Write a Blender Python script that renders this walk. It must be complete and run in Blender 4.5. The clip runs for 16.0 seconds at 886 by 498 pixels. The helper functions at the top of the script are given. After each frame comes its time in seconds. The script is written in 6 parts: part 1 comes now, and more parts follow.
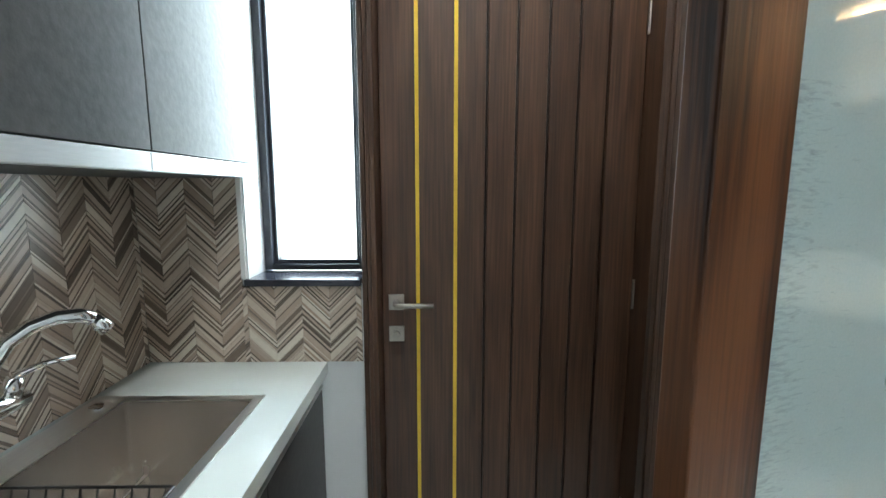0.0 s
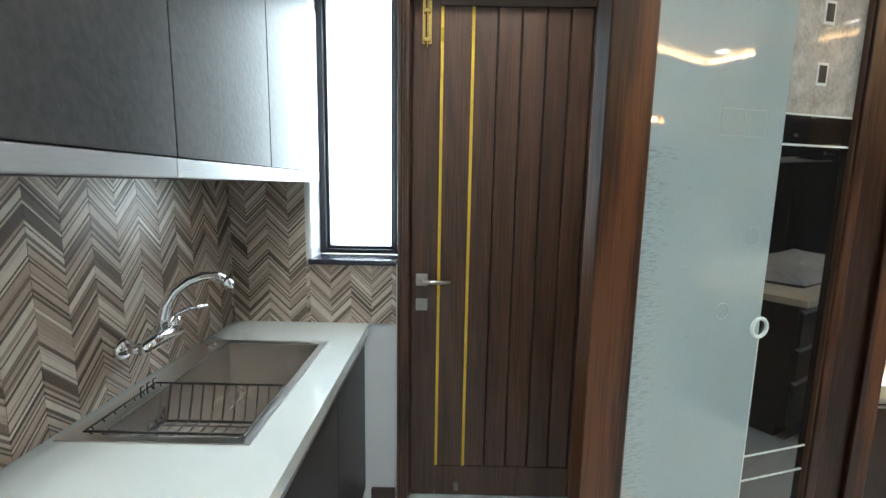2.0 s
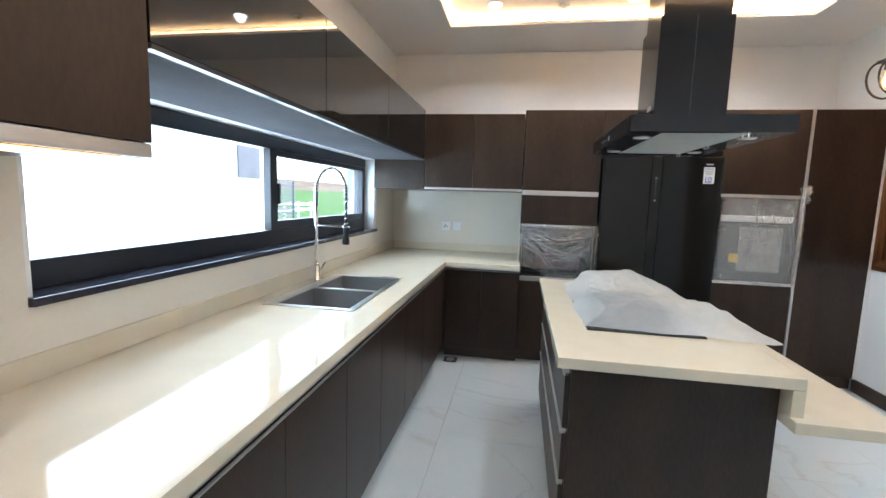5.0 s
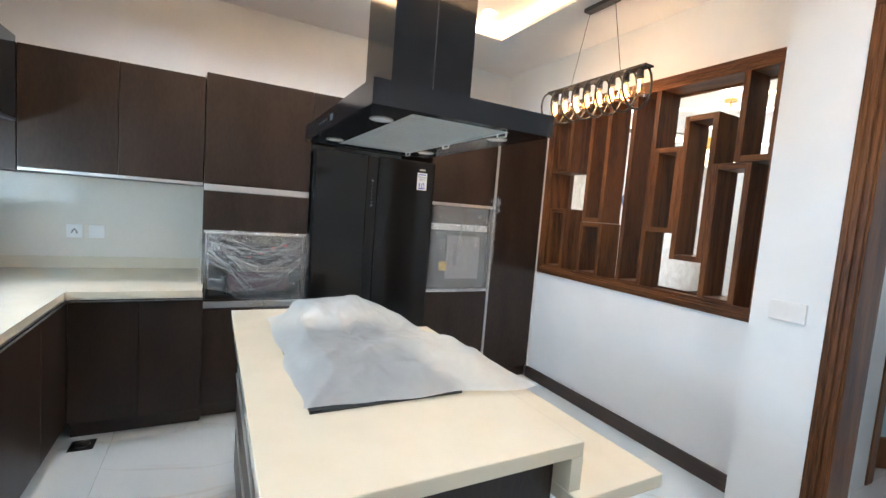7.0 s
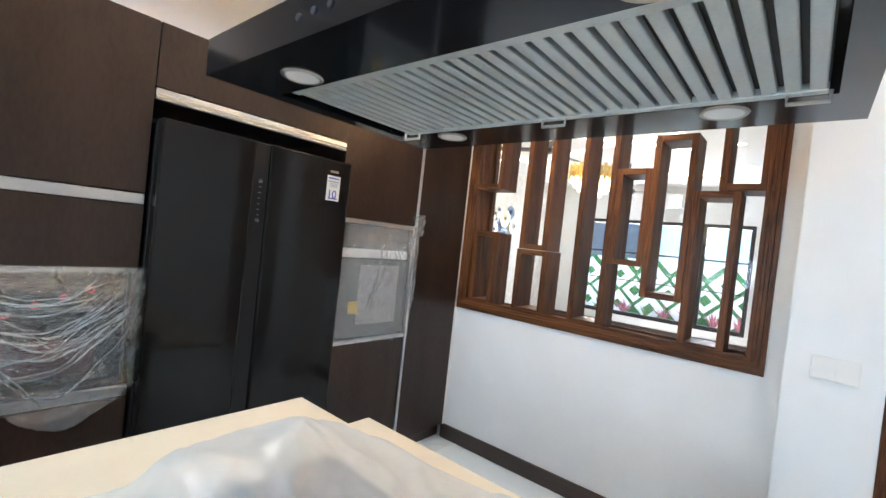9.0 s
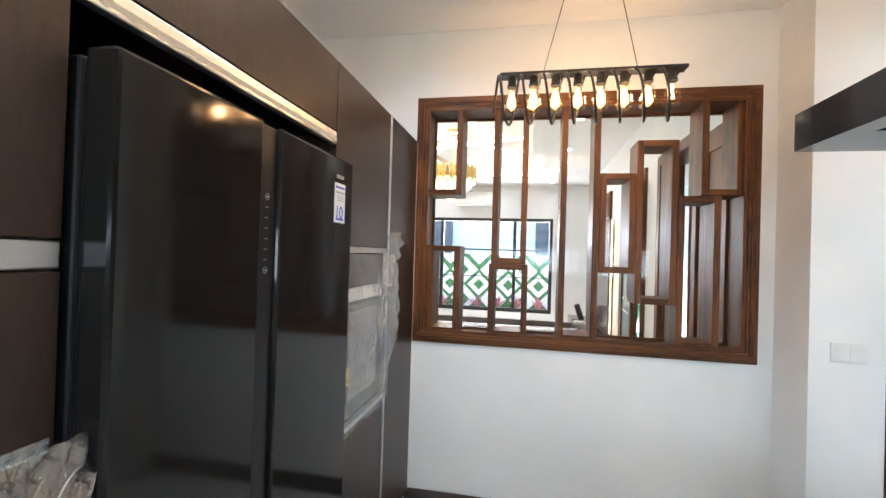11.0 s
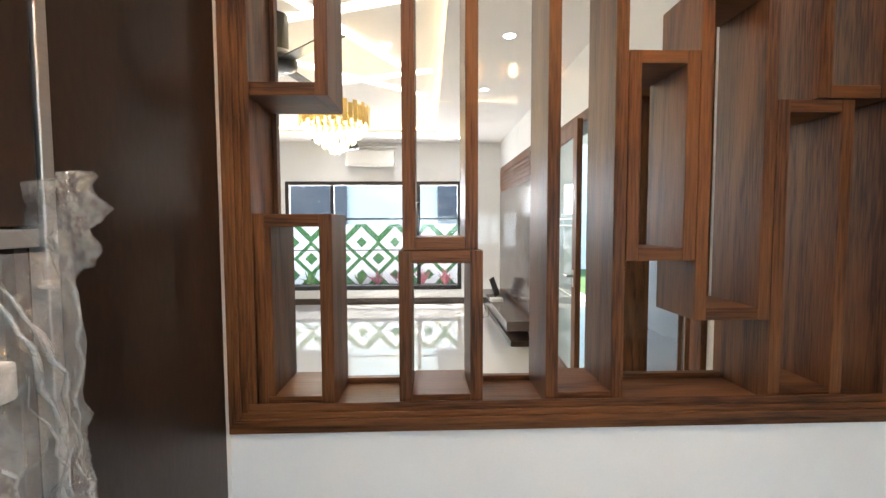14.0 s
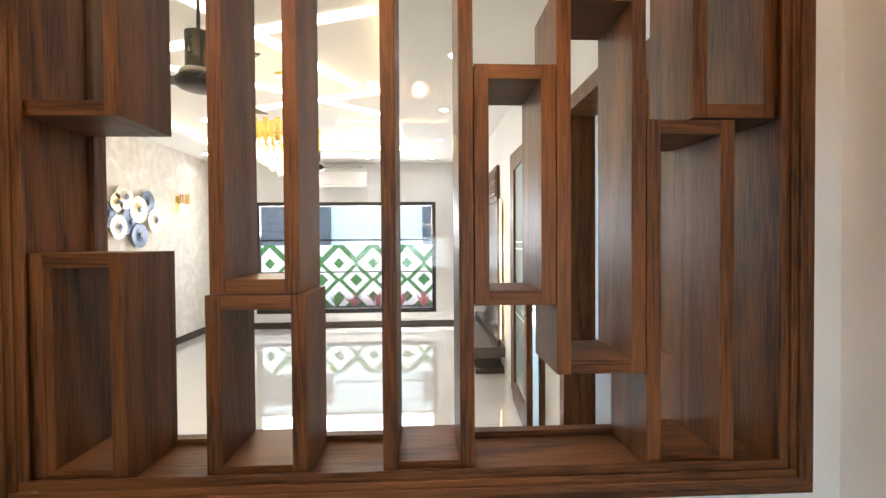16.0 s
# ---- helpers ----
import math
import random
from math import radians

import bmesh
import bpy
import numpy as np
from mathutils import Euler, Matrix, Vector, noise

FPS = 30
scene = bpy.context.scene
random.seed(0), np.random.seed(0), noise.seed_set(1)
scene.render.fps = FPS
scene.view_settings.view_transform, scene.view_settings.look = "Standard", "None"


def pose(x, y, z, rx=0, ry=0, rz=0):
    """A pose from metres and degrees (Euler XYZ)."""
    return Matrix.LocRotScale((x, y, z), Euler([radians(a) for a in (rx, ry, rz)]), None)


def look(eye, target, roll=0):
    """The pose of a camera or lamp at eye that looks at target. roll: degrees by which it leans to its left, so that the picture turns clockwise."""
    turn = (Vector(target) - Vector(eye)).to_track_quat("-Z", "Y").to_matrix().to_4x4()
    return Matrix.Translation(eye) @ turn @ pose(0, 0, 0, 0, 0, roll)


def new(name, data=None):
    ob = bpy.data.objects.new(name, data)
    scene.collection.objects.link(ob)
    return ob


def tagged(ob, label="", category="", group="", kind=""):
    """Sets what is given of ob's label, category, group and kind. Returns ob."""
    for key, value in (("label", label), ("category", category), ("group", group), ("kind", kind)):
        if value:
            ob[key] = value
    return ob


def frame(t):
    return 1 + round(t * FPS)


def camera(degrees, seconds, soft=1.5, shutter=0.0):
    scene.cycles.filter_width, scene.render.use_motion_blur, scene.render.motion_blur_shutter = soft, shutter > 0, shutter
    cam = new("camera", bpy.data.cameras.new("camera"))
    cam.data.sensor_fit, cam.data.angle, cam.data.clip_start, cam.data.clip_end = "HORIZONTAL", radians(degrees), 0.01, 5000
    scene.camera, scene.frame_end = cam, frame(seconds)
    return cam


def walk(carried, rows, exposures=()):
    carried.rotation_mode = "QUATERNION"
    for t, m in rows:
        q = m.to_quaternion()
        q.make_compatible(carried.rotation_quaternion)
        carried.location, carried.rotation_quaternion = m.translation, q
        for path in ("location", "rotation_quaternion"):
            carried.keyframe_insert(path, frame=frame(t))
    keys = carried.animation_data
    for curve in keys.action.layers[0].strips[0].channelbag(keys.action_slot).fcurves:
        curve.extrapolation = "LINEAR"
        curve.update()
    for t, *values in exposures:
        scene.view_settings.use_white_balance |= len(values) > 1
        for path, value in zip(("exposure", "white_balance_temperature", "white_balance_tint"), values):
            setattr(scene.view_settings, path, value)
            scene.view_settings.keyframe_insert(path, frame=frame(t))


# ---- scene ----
cam = camera(90.6, 16.0)
PATH = [
    (0, (1.198, -0.054, 1.456), (1.224, 1.926, 1.179), 0.0),
    (0.5, (1.209, -0.121, 1.524), (1.181, 1.874, 1.379), 0.3),
    (1, (1.2, -0.291, 1.53), (1.143, 1.708, 1.499), 0.5),
    (1.5, (1.17, -0.451, 1.502), (1.15, 1.541, 1.333), 1.0),
    (2, (1.165, -0.483, 1.482), (1.149, 1.496, 1.195), 1.0),
    (2.5, (1.196, -0.419, 1.468), (1.439, 1.538, 1.134), 1.5),
    (3, (1.338, -0.242, 1.435), (2.172, 1.552, 1.14), 0.5),
    (3.5, (1.487, -0.087, 1.407), (2.881, 1.32, 1.132), 0.3),
    (4, (1.751, 0.096, 1.431), (3.449, 1.118, 1.163), 1.3),
    (4.5, (1.951, 0.159, 1.431), (3.802, 0.874, 1.183), 1.8),
    (5, (2.139, 0.21, 1.431), (4.096, 0.546, 1.195), 1.8),
    (7.5, (3.092, 0.137, 1.455), (4.775, -0.933, 1.307), 5.0),
    (8, (3.353, 0.131, 1.447), (4.999, -0.999, 1.316), 5.2),
    (8.5, (3.664, 0.104, 1.464), (5.237, -1.126, 1.357), 5.5),
    (9, (3.947, 0.121, 1.457), (5.23, -1.412, 1.417), 6.2),
    (9.5, (4.25, 0.133, 1.45), (5.256, -1.596, 1.421), 6.1),
    (9.7, (4.382, 0.103, 1.453), (5.296, -1.675, 1.412), 5.2),
    (10.4, (4.83, 0.13, 1.475), (5.55, -1.735, 1.46), 3.4),
    (10.9, (5.15, 0.115, 1.50), (5.60, -1.83, 1.515), 2.0),
    (11.4, (5.34, -0.06, 1.535), (5.51, -2.05, 1.57), 0.8),
    (11.8, (5.377, -0.212, 1.556), (5.457, -2.209, 1.608), 0.2),
    (12, (5.39, -0.258, 1.561), (5.454, -2.256, 1.625), 0.3),
    (12.5, (5.429, -0.496, 1.539), (5.425, -2.496, 1.531), -0.2),
    (13, (5.401, -0.789, 1.5), (5.352, -2.786, 1.414), -0.3),
    (13.5, (5.363, -1.073, 1.514), (5.301, -3.069, 1.406), -0.2),
    (14, (5.352, -1.276, 1.527), (5.283, -3.271, 1.411), -0.2),
    (14.5, (5.334, -1.394, 1.528), (5.223, -3.387, 1.398), -0.3),
    (15, (5.191, -1.452, 1.548), (5.089, -3.446, 1.434), -0.5),
    (15.5, (5.029, -1.433, 1.572), (4.928, -3.429, 1.504), -0.5),
    (16, (4.947, -1.425, 1.571), (4.86, -3.423, 1.539), -0.4),
]
# the clip's own exposure and white balance: seconds, stops, kelvin, tint
EXPOSURES = ((0.0, 2.86, 6450, 4), (2.5, 2.88, 6500, 6), (3.5, 3.08, 6100, 7), (4.0, 3.12, 5950, 8), (5.0, 2.56, 5850, 8), (7.3, 2.68, 5800, 8), (9.7, 2.65, 5850, 8), (12.0, 2.56, 6250, 9), (14.5, 2.46, 6500, 10), (16.0, 2.50, 6600, 10))
walk(cam, [(t, look(eye, target, roll)) for t, eye, target, roll in PATH], exposures=EXPOSURES)

# ---- world, sun, window light ----
LEVEL = 0.29  # indoor light against daylight
world = bpy.data.worlds.new("sky")
scene.world = world
world.use_nodes = True
wt = world.node_tree
sky = wt.nodes.new("ShaderNodeTexSky")
sky.sky_type, sky.sun_disc = "NISHITA", False
sky.sun_elevation, sky.sun_rotation = radians(52), radians(114)
wt.nodes["Background"].inputs["Strength"].default_value = 0.15
wt.links.new(sky.outputs[0], wt.nodes["Background"].inputs["Color"])


def lamp(name, kind, m, energy, color, **settings):
    data = bpy.data.lights.new(name, kind)
    data.energy, data.color = energy * (1.0 if kind == "SUN" else LEVEL), color
    for key, value in settings.items():
        if key == "shape":
            data.shape = value
        elif key == "size":
            data.size = value
        elif key == "size_y":
            data.size_y = value
        elif key == "angle":
            data.angle = value
        elif key == "spot_size":
            data.spot_size = value
        elif key == "spot_blend":
            data.spot_blend = value
        elif key == "shadow_soft_size":
            data.shadow_soft_size = value
        elif key == "spread":
            data.spread = value
    ob = new(name, data)
    ob.matrix_world = m
    return ob


lamp("sun", "SUN", look((10, 2, 8.2), (4.2, 4.6, 0)), 4.0, (1.0, 0.95, 0.88), angle=radians(0.5))
DAY = (0.70, 0.87, 1.0)
WARM = (1.0, 0.80, 0.58)
lamp("window_light", "AREA", look((4.5, 1.70, 1.44), (4.5, 0.0, 1.44)), 21, DAY, shape="RECTANGLE", size=2.7, size_y=0.42)
lamp("scullery_window_light", "AREA", look((0.78, 1.57, 1.73), (0.78, 0.0, 1.73)), 6.5, DAY, shape="RECTANGLE", size=0.28, size_y=1.05)
lamp("lounge_window_light", "AREA", look((6.35, -9.52, 1.98), (6.35, -5.0, 1.98)), 62, (0.97, 0.98, 1.0), shape="RECTANGLE", size=3.1, size_y=0.56)


# ---- mesh helpers ----
def add_box(bm, x0, x1, y0, y1, z0, z1, bev=0.0, m=None):
    c = Matrix.Translation(((x0 + x1) / 2, (y0 + y1) / 2, (z0 + z1) / 2)) @ Matrix.Diagonal((abs(x1 - x0), abs(y1 - y0), abs(z1 - z0), 1))
    verts = bmesh.ops.create_cube(bm, size=1, matrix=(m @ c) if m else c)["verts"]
    if bev:
        edges = list({e for v in verts for e in v.link_edges})
        bmesh.ops.bevel(bm, geom=edges, offset=bev, segments=2, profile=0.5, affect="EDGES")
    return bm


def box(x0, x1, y0, y1, z0, z1, bev=0.0, m=None):
    return add_box(bmesh.new(), x0, x1, y0, y1, z0, z1, bev, m)


def add_tube(bm, pts, r, seg=8, closed=False):
    pts = [Vector(p) for p in pts]
    n = len(pts)
    rings = []
    up = None
    for i, p in enumerate(pts):
        a = pts[(i - 1) % n] if (closed or i > 0) else p
        b = pts[(i + 1) % n] if (closed or i < n - 1) else p
        d = (b - a).normalized()
        if up is None:
            up = Vector((0, 0, 1)) if abs(d.z) < 0.9 else Vector((1, 0, 0))
        u = d.cross(up)
        if u.length < 1e-4:
            u = d.cross(Vector((0.3, 1, 0.2)))
        u.normalize()
        v = u.cross(d).normalized()
        up = v
        rr = r[i] if isinstance(r, (list, tuple)) else r
        rings.append([bm.verts.new(p + (u * math.cos(k * math.tau / seg) + v * math.sin(k * math.tau / seg)) * rr) for k in range(seg)])
    for i in range(n if closed else n - 1):
        a, b = rings[i], rings[(i + 1) % n]
        for k in range(seg):
            bm.faces.new((a[k], a[(k + 1) % seg], b[(k + 1) % seg], b[k]))
    if not closed:
        bm.faces.new(rings[0])
        bm.faces.new(list(reversed(rings[-1])))
    return bm


def tube(pts, r, seg=8, closed=False):
    return add_tube(bmesh.new(), pts, r, seg, closed)


def lathe(profile, seg=20, m=Matrix()):
    """profile: (radius, height) pairs, turned round z."""
    bm = bmesh.new()
    rings = []
    for r, h in profile:
        rings.append([bm.verts.new(m @ Vector((r * math.cos(k * math.tau / seg), r * math.sin(k * math.tau / seg), h))) for k in range(seg)])
    for a, b in zip(rings, rings[1:]):
        for k in range(seg):
            bm.faces.new((a[k], a[(k + 1) % seg], b[(k + 1) % seg], b[k]))
    if profile[0][0] > 1e-5:
        bm.faces.new(list(reversed(rings[0])))
    if profile[-1][0] > 1e-5:
        bm.faces.new(rings[-1])
    return bm


def slab(xs, ys, holes, z0, z1):
    """One solid plate on a grid of xs and ys, less the cells in holes."""
    bm = bmesh.new()
    v = {(i, j, k): bm.verts.new((x, y, z)) for i, x in enumerate(xs) for j, y in enumerate(ys) for k, z in enumerate((z0, z1))}
    cells = {(i, j) for i in range(len(xs) - 1) for j in range(len(ys) - 1)} - set(holes)
    for i, j in cells:
        bm.faces.new((v[i, j, 1], v[i + 1, j, 1], v[i + 1, j + 1, 1], v[i, j + 1, 1]))
        bm.faces.new((v[i, j, 0], v[i, j + 1, 0], v[i + 1, j + 1, 0], v[i + 1, j, 0]))
        for (di, dj), (a, b) in (((-1, 0), ((i, j), (i, j + 1))), ((1, 0), ((i + 1, j), (i + 1, j + 1))), ((0, -1), ((i, j), (i + 1, j))), ((0, 1), ((i, j + 1), (i + 1, j + 1)))):
            if (i + di, j + dj) not in cells:
                bm.faces.new((v[(*a, 0)], v[(*b, 0)], v[(*b, 1)], v[(*a, 1)]))
    bmesh.ops.delete(bm, geom=[q for q in bm.verts if not q.link_faces], context="VERTS")
    return bm


PLACE = {}


def thing(name, loc, label="", category="", group=""):
    ob = new(name)
    ob.empty_display_size = 0.1
    ob.location = loc
    PLACE[ob] = Vector(loc)
    return tagged(ob, label, category, group)


def part(name, bm, material, parent=None, label="", smooth=False):
    at = PLACE.get(parent, Vector((0, 0, 0)))
    if at.length:
        bmesh.ops.translate(bm, verts=bm.verts, vec=-at)
    bmesh.ops.recalc_face_normals(bm, faces=bm.faces)
    me = bpy.data.meshes.new(name)
    bm.to_mesh(me)
    bm.free()
    me.materials.append(material)
    if smooth:
        me.polygons.foreach_set("use_smooth", [True] * len(me.polygons))
    ob = new(name, me)
    if parent:
        ob.parent = parent
    PLACE[ob] = at
    if label:
        ob["label"] = label
    return ob


def solo(name, bm, material, label, category, group="", smooth=False):
    return tagged(part(name, bm, material, smooth=smooth), label, category, group)


def setting(name, bm, material, label=""):
    return tagged(part(name, bm, material), label, "", "", "structure")


def writing(name, body, size, m, material, parent):
    cu = bpy.data.curves.new(name, "FONT")
    cu.body, cu.size, cu.align_x, cu.align_y, cu.extrude = body, size, "CENTER", "CENTER", 0.0004
    tmp = new(name + "_curve", cu)
    me = bpy.data.meshes.new_from_object(tmp)
    bpy.data.objects.remove(tmp)
    me.transform(Matrix.Translation(-PLACE.get(parent, Vector((0, 0, 0)))) @ m)
    me.materials.clear()
    me.materials.append(material)
    ob = new(name, me)
    ob.parent = parent
    PLACE[ob] = PLACE[parent]
    return ob


# ---- materials ----
def nodes_of(name):
    mat = bpy.data.materials.new(name)
    mat.use_nodes = True
    return mat, mat.node_tree, mat.node_tree.nodes["Principled BSDF"]


def surface(name, c1, c2, rough=0.5, scale=6.0, fine=120.0, bump=0.02, metal=0.0, coat=0.0, stretch=(1, 1, 1), rvar=0.08, island=0.0, spec=0.5, mottle=(0.35, 0.65)):
    """Two-scale colour variation, uneven gloss and fine relief."""
    mat, t, p = nodes_of(name)
    tc, mp = t.nodes.new("ShaderNodeTexCoord"), t.nodes.new("ShaderNodeMapping")
    mp.inputs["Scale"].default_value = stretch
    t.links.new(tc.outputs["Object"], mp.inputs["Vector"])
    n1, n2 = t.nodes.new("ShaderNodeTexNoise"), t.nodes.new("ShaderNodeTexNoise")
    n1.inputs["Scale"].default_value, n1.inputs["Detail"].default_value = scale, 6
    n2.inputs["Scale"].default_value, n2.inputs["Detail"].default_value = fine, 3
    for n in (n1, n2):
        t.links.new(mp.outputs[0], n.inputs["Vector"])
    mixf = t.nodes.new("ShaderNodeMath")
    mixf.operation = "MULTIPLY_ADD"
    mixf.inputs[1].default_value, mixf.inputs[2].default_value = 0.35, 0.0
    t.links.new(n2.outputs["Fac"], mixf.inputs[0])
    addf = t.nodes.new("ShaderNodeMath")
    addf.operation = "MULTIPLY_ADD"
    addf.inputs[1].default_value = 0.65
    t.links.new(n1.outputs["Fac"], addf.inputs[0])
    t.links.new(mixf.outputs[0], addf.inputs[2])
    ramp = t.nodes.new("ShaderNodeValToRGB")
    ramp.color_ramp.elements[0].position, ramp.color_ramp.elements[1].position = mottle
    ramp.color_ramp.elements[0].color, ramp.color_ramp.elements[1].color = (*c1, 1), (*c2, 1)
    t.links.new(addf.outputs[0], ramp.inputs[0])
    t.links.new(ramp.outputs[0], p.inputs["Base Color"])
    rr = t.nodes.new("ShaderNodeMapRange")
    rr.inputs["To Min"].default_value, rr.inputs["To Max"].default_value = max(0.0, rough - rvar), rough + rvar
    t.links.new(n1.outputs["Fac"], rr.inputs["Value"])
    t.links.new(rr.outputs[0], p.inputs["Roughness"])
    p.inputs["Metallic"].default_value = metal
    p.inputs["Coat Weight"].default_value = coat
    p.inputs["Specular IOR Level"].default_value = spec
    if bump:
        b = t.nodes.new("ShaderNodeBump")
        b.inputs["Strength"].default_value, b.inputs["Distance"].default_value = bump, 0.01
        t.links.new(n2.outputs["Fac"], b.inputs["Height"])
        t.links.new(b.outputs[0], p.inputs["Normal"])
    return mat


def wood(name, dark, mid, light, rough=0.35, axis="z", ring=9.0, coat=0.15, grain=1.0, turns=62.0, pores=170, run=0.02, spec=0.5):
    """Straight-grained wood with darker pores and wavy figure along one axis."""
    mat, t, p = nodes_of(name)
    tc, mp = t.nodes.new("ShaderNodeTexCoord"), t.nodes.new("ShaderNodeMapping")
    s = {"x": (0.12, 1, 1), "y": (1, 0.12, 1), "z": (1, 1, 0.12)}[axis]
    mp.inputs["Scale"].default_value = s
    t.links.new(tc.outputs["Object"], mp.inputs["Vector"])
    warp = t.nodes.new("ShaderNodeTexNoise")
    warp.inputs["Scale"].default_value, warp.inputs["Detail"].default_value, warp.inputs["Distortion"].default_value = ring, 3, 0.6
    t.links.new(mp.outputs[0], warp.inputs["Vector"])
    rings = t.nodes.new("ShaderNodeMath")
    rings.operation = "MULTIPLY"
    rings.inputs[1].default_value = turns
    t.links.new(warp.outputs["Fac"], rings.inputs[0])
    sine = t.nodes.new("ShaderNodeMath")
    sine.operation = "SINE"
    t.links.new(rings.outputs[0], sine.inputs[0])
    mp2 = t.nodes.new("ShaderNodeMapping")
    mp2.inputs["Scale"].default_value = {"x": (run, 1, 1), "y": (1, run, 1), "z": (1, 1, run)}[axis]
    t.links.new(tc.outputs["Object"], mp2.inputs["Vector"])
    pore = t.nodes.new("ShaderNodeTexNoise")
    pore.inputs["Scale"].default_value, pore.inputs["Detail"].default_value = pores, 5
    t.links.new(mp2.outputs[0], pore.inputs["Vector"])
    f = t.nodes.new("ShaderNodeMath")
    f.operation = "MULTIPLY_ADD"
    f.inputs[1].default_value = 0.075 * grain
    t.links.new(sine.outputs[0], f.inputs[0])
    t.links.new(pore.outputs["Fac"], f.inputs[2])
    ramp = t.nodes.new("ShaderNodeValToRGB")
    e = ramp.color_ramp.elements
    e[0].position, e[0].color = 0.24, (*dark, 1)
    e[1].position, e[1].color = 0.80, (*light, 1)
    k = e.new(0.5)
    k.color = (*mid, 1)
    t.links.new(f.outputs[0], ramp.inputs[0])
    info = t.nodes.new("ShaderNodeObjectInfo")
    hsv = t.nodes.new("ShaderNodeHueSaturation")
    vr = t.nodes.new("ShaderNodeMapRange")
    vr.inputs["To Min"].default_value, vr.inputs["To Max"].default_value = 0.88, 1.12
    t.links.new(info.outputs["Random"], vr.inputs["Value"])
    t.links.new(vr.outputs[0], hsv.inputs["Value"])
    t.links.new(ramp.outputs[0], hsv.inputs["Color"])
    t.links.new(hsv.outputs[0], p.inputs["Base Color"])
    p.inputs["Roughness"].default_value = rough
    p.inputs["Specular IOR Level"].default_value = spec
    p.inputs["Coat Weight"].default_value, p.inputs["Coat Roughness"].default_value = coat, 0.25
    b = t.nodes.new("ShaderNodeBump")
    b.inputs["Strength"].default_value, b.inputs["Distance"].default_value = 0.12, 0.004
    t.links.new(f.outputs[0], b.inputs["Height"])
    t.links.new(b.outputs[0], p.inputs["Normal"])
    return mat


def glow(name, color, strength):
    mat = bpy.data.materials.new(name)
    mat.use_nodes = True
    t = mat.node_tree
    t.nodes.clear()
    e, o = t.nodes.new("ShaderNodeEmission"), t.nodes.new("ShaderNodeOutputMaterial")
    e.inputs["Color"].default_value, e.inputs["Strength"].default_value = (*color, 1), strength * LEVEL
    t.links.new(e.outputs[0], o.inputs[0])
    return mat


def clear_glass(name, tint=(1, 1, 1), base=0.04, rough=0.0):
    """Clear pane whose gloss grows towards grazing views."""
    mat = bpy.data.materials.new(name)
    mat.use_nodes = True
    t = mat.node_tree
    t.nodes.clear()
    tr, gl, mx, lw, o = (t.nodes.new(k) for k in ("ShaderNodeBsdfTransparent", "ShaderNodeBsdfGlossy", "ShaderNodeMixShader", "ShaderNodeLayerWeight", "ShaderNodeOutputMaterial"))
    tr.inputs[0].default_value = (*tint, 1)
    gl.inputs["Roughness"].default_value = rough
    pw, ma = t.nodes.new("ShaderNodeMath"), t.nodes.new("ShaderNodeMath")
    pw.operation, ma.operation = "POWER", "MULTIPLY_ADD"
    pw.inputs[1].default_value = 5.0
    ma.inputs[1].default_value, ma.inputs[2].default_value = 1 - base, base
    t.links.new(lw.outputs["Facing"], pw.inputs[0])
    t.links.new(pw.outputs[0], ma.inputs[0])
    t.links.new(ma.outputs[0], mx.inputs[0])
    t.links.new(tr.outputs[0], mx.inputs[1])
    t.links.new(gl.outputs[0], mx.inputs[2])
    t.links.new(mx.outputs[0], o.inputs[0])
    return mat


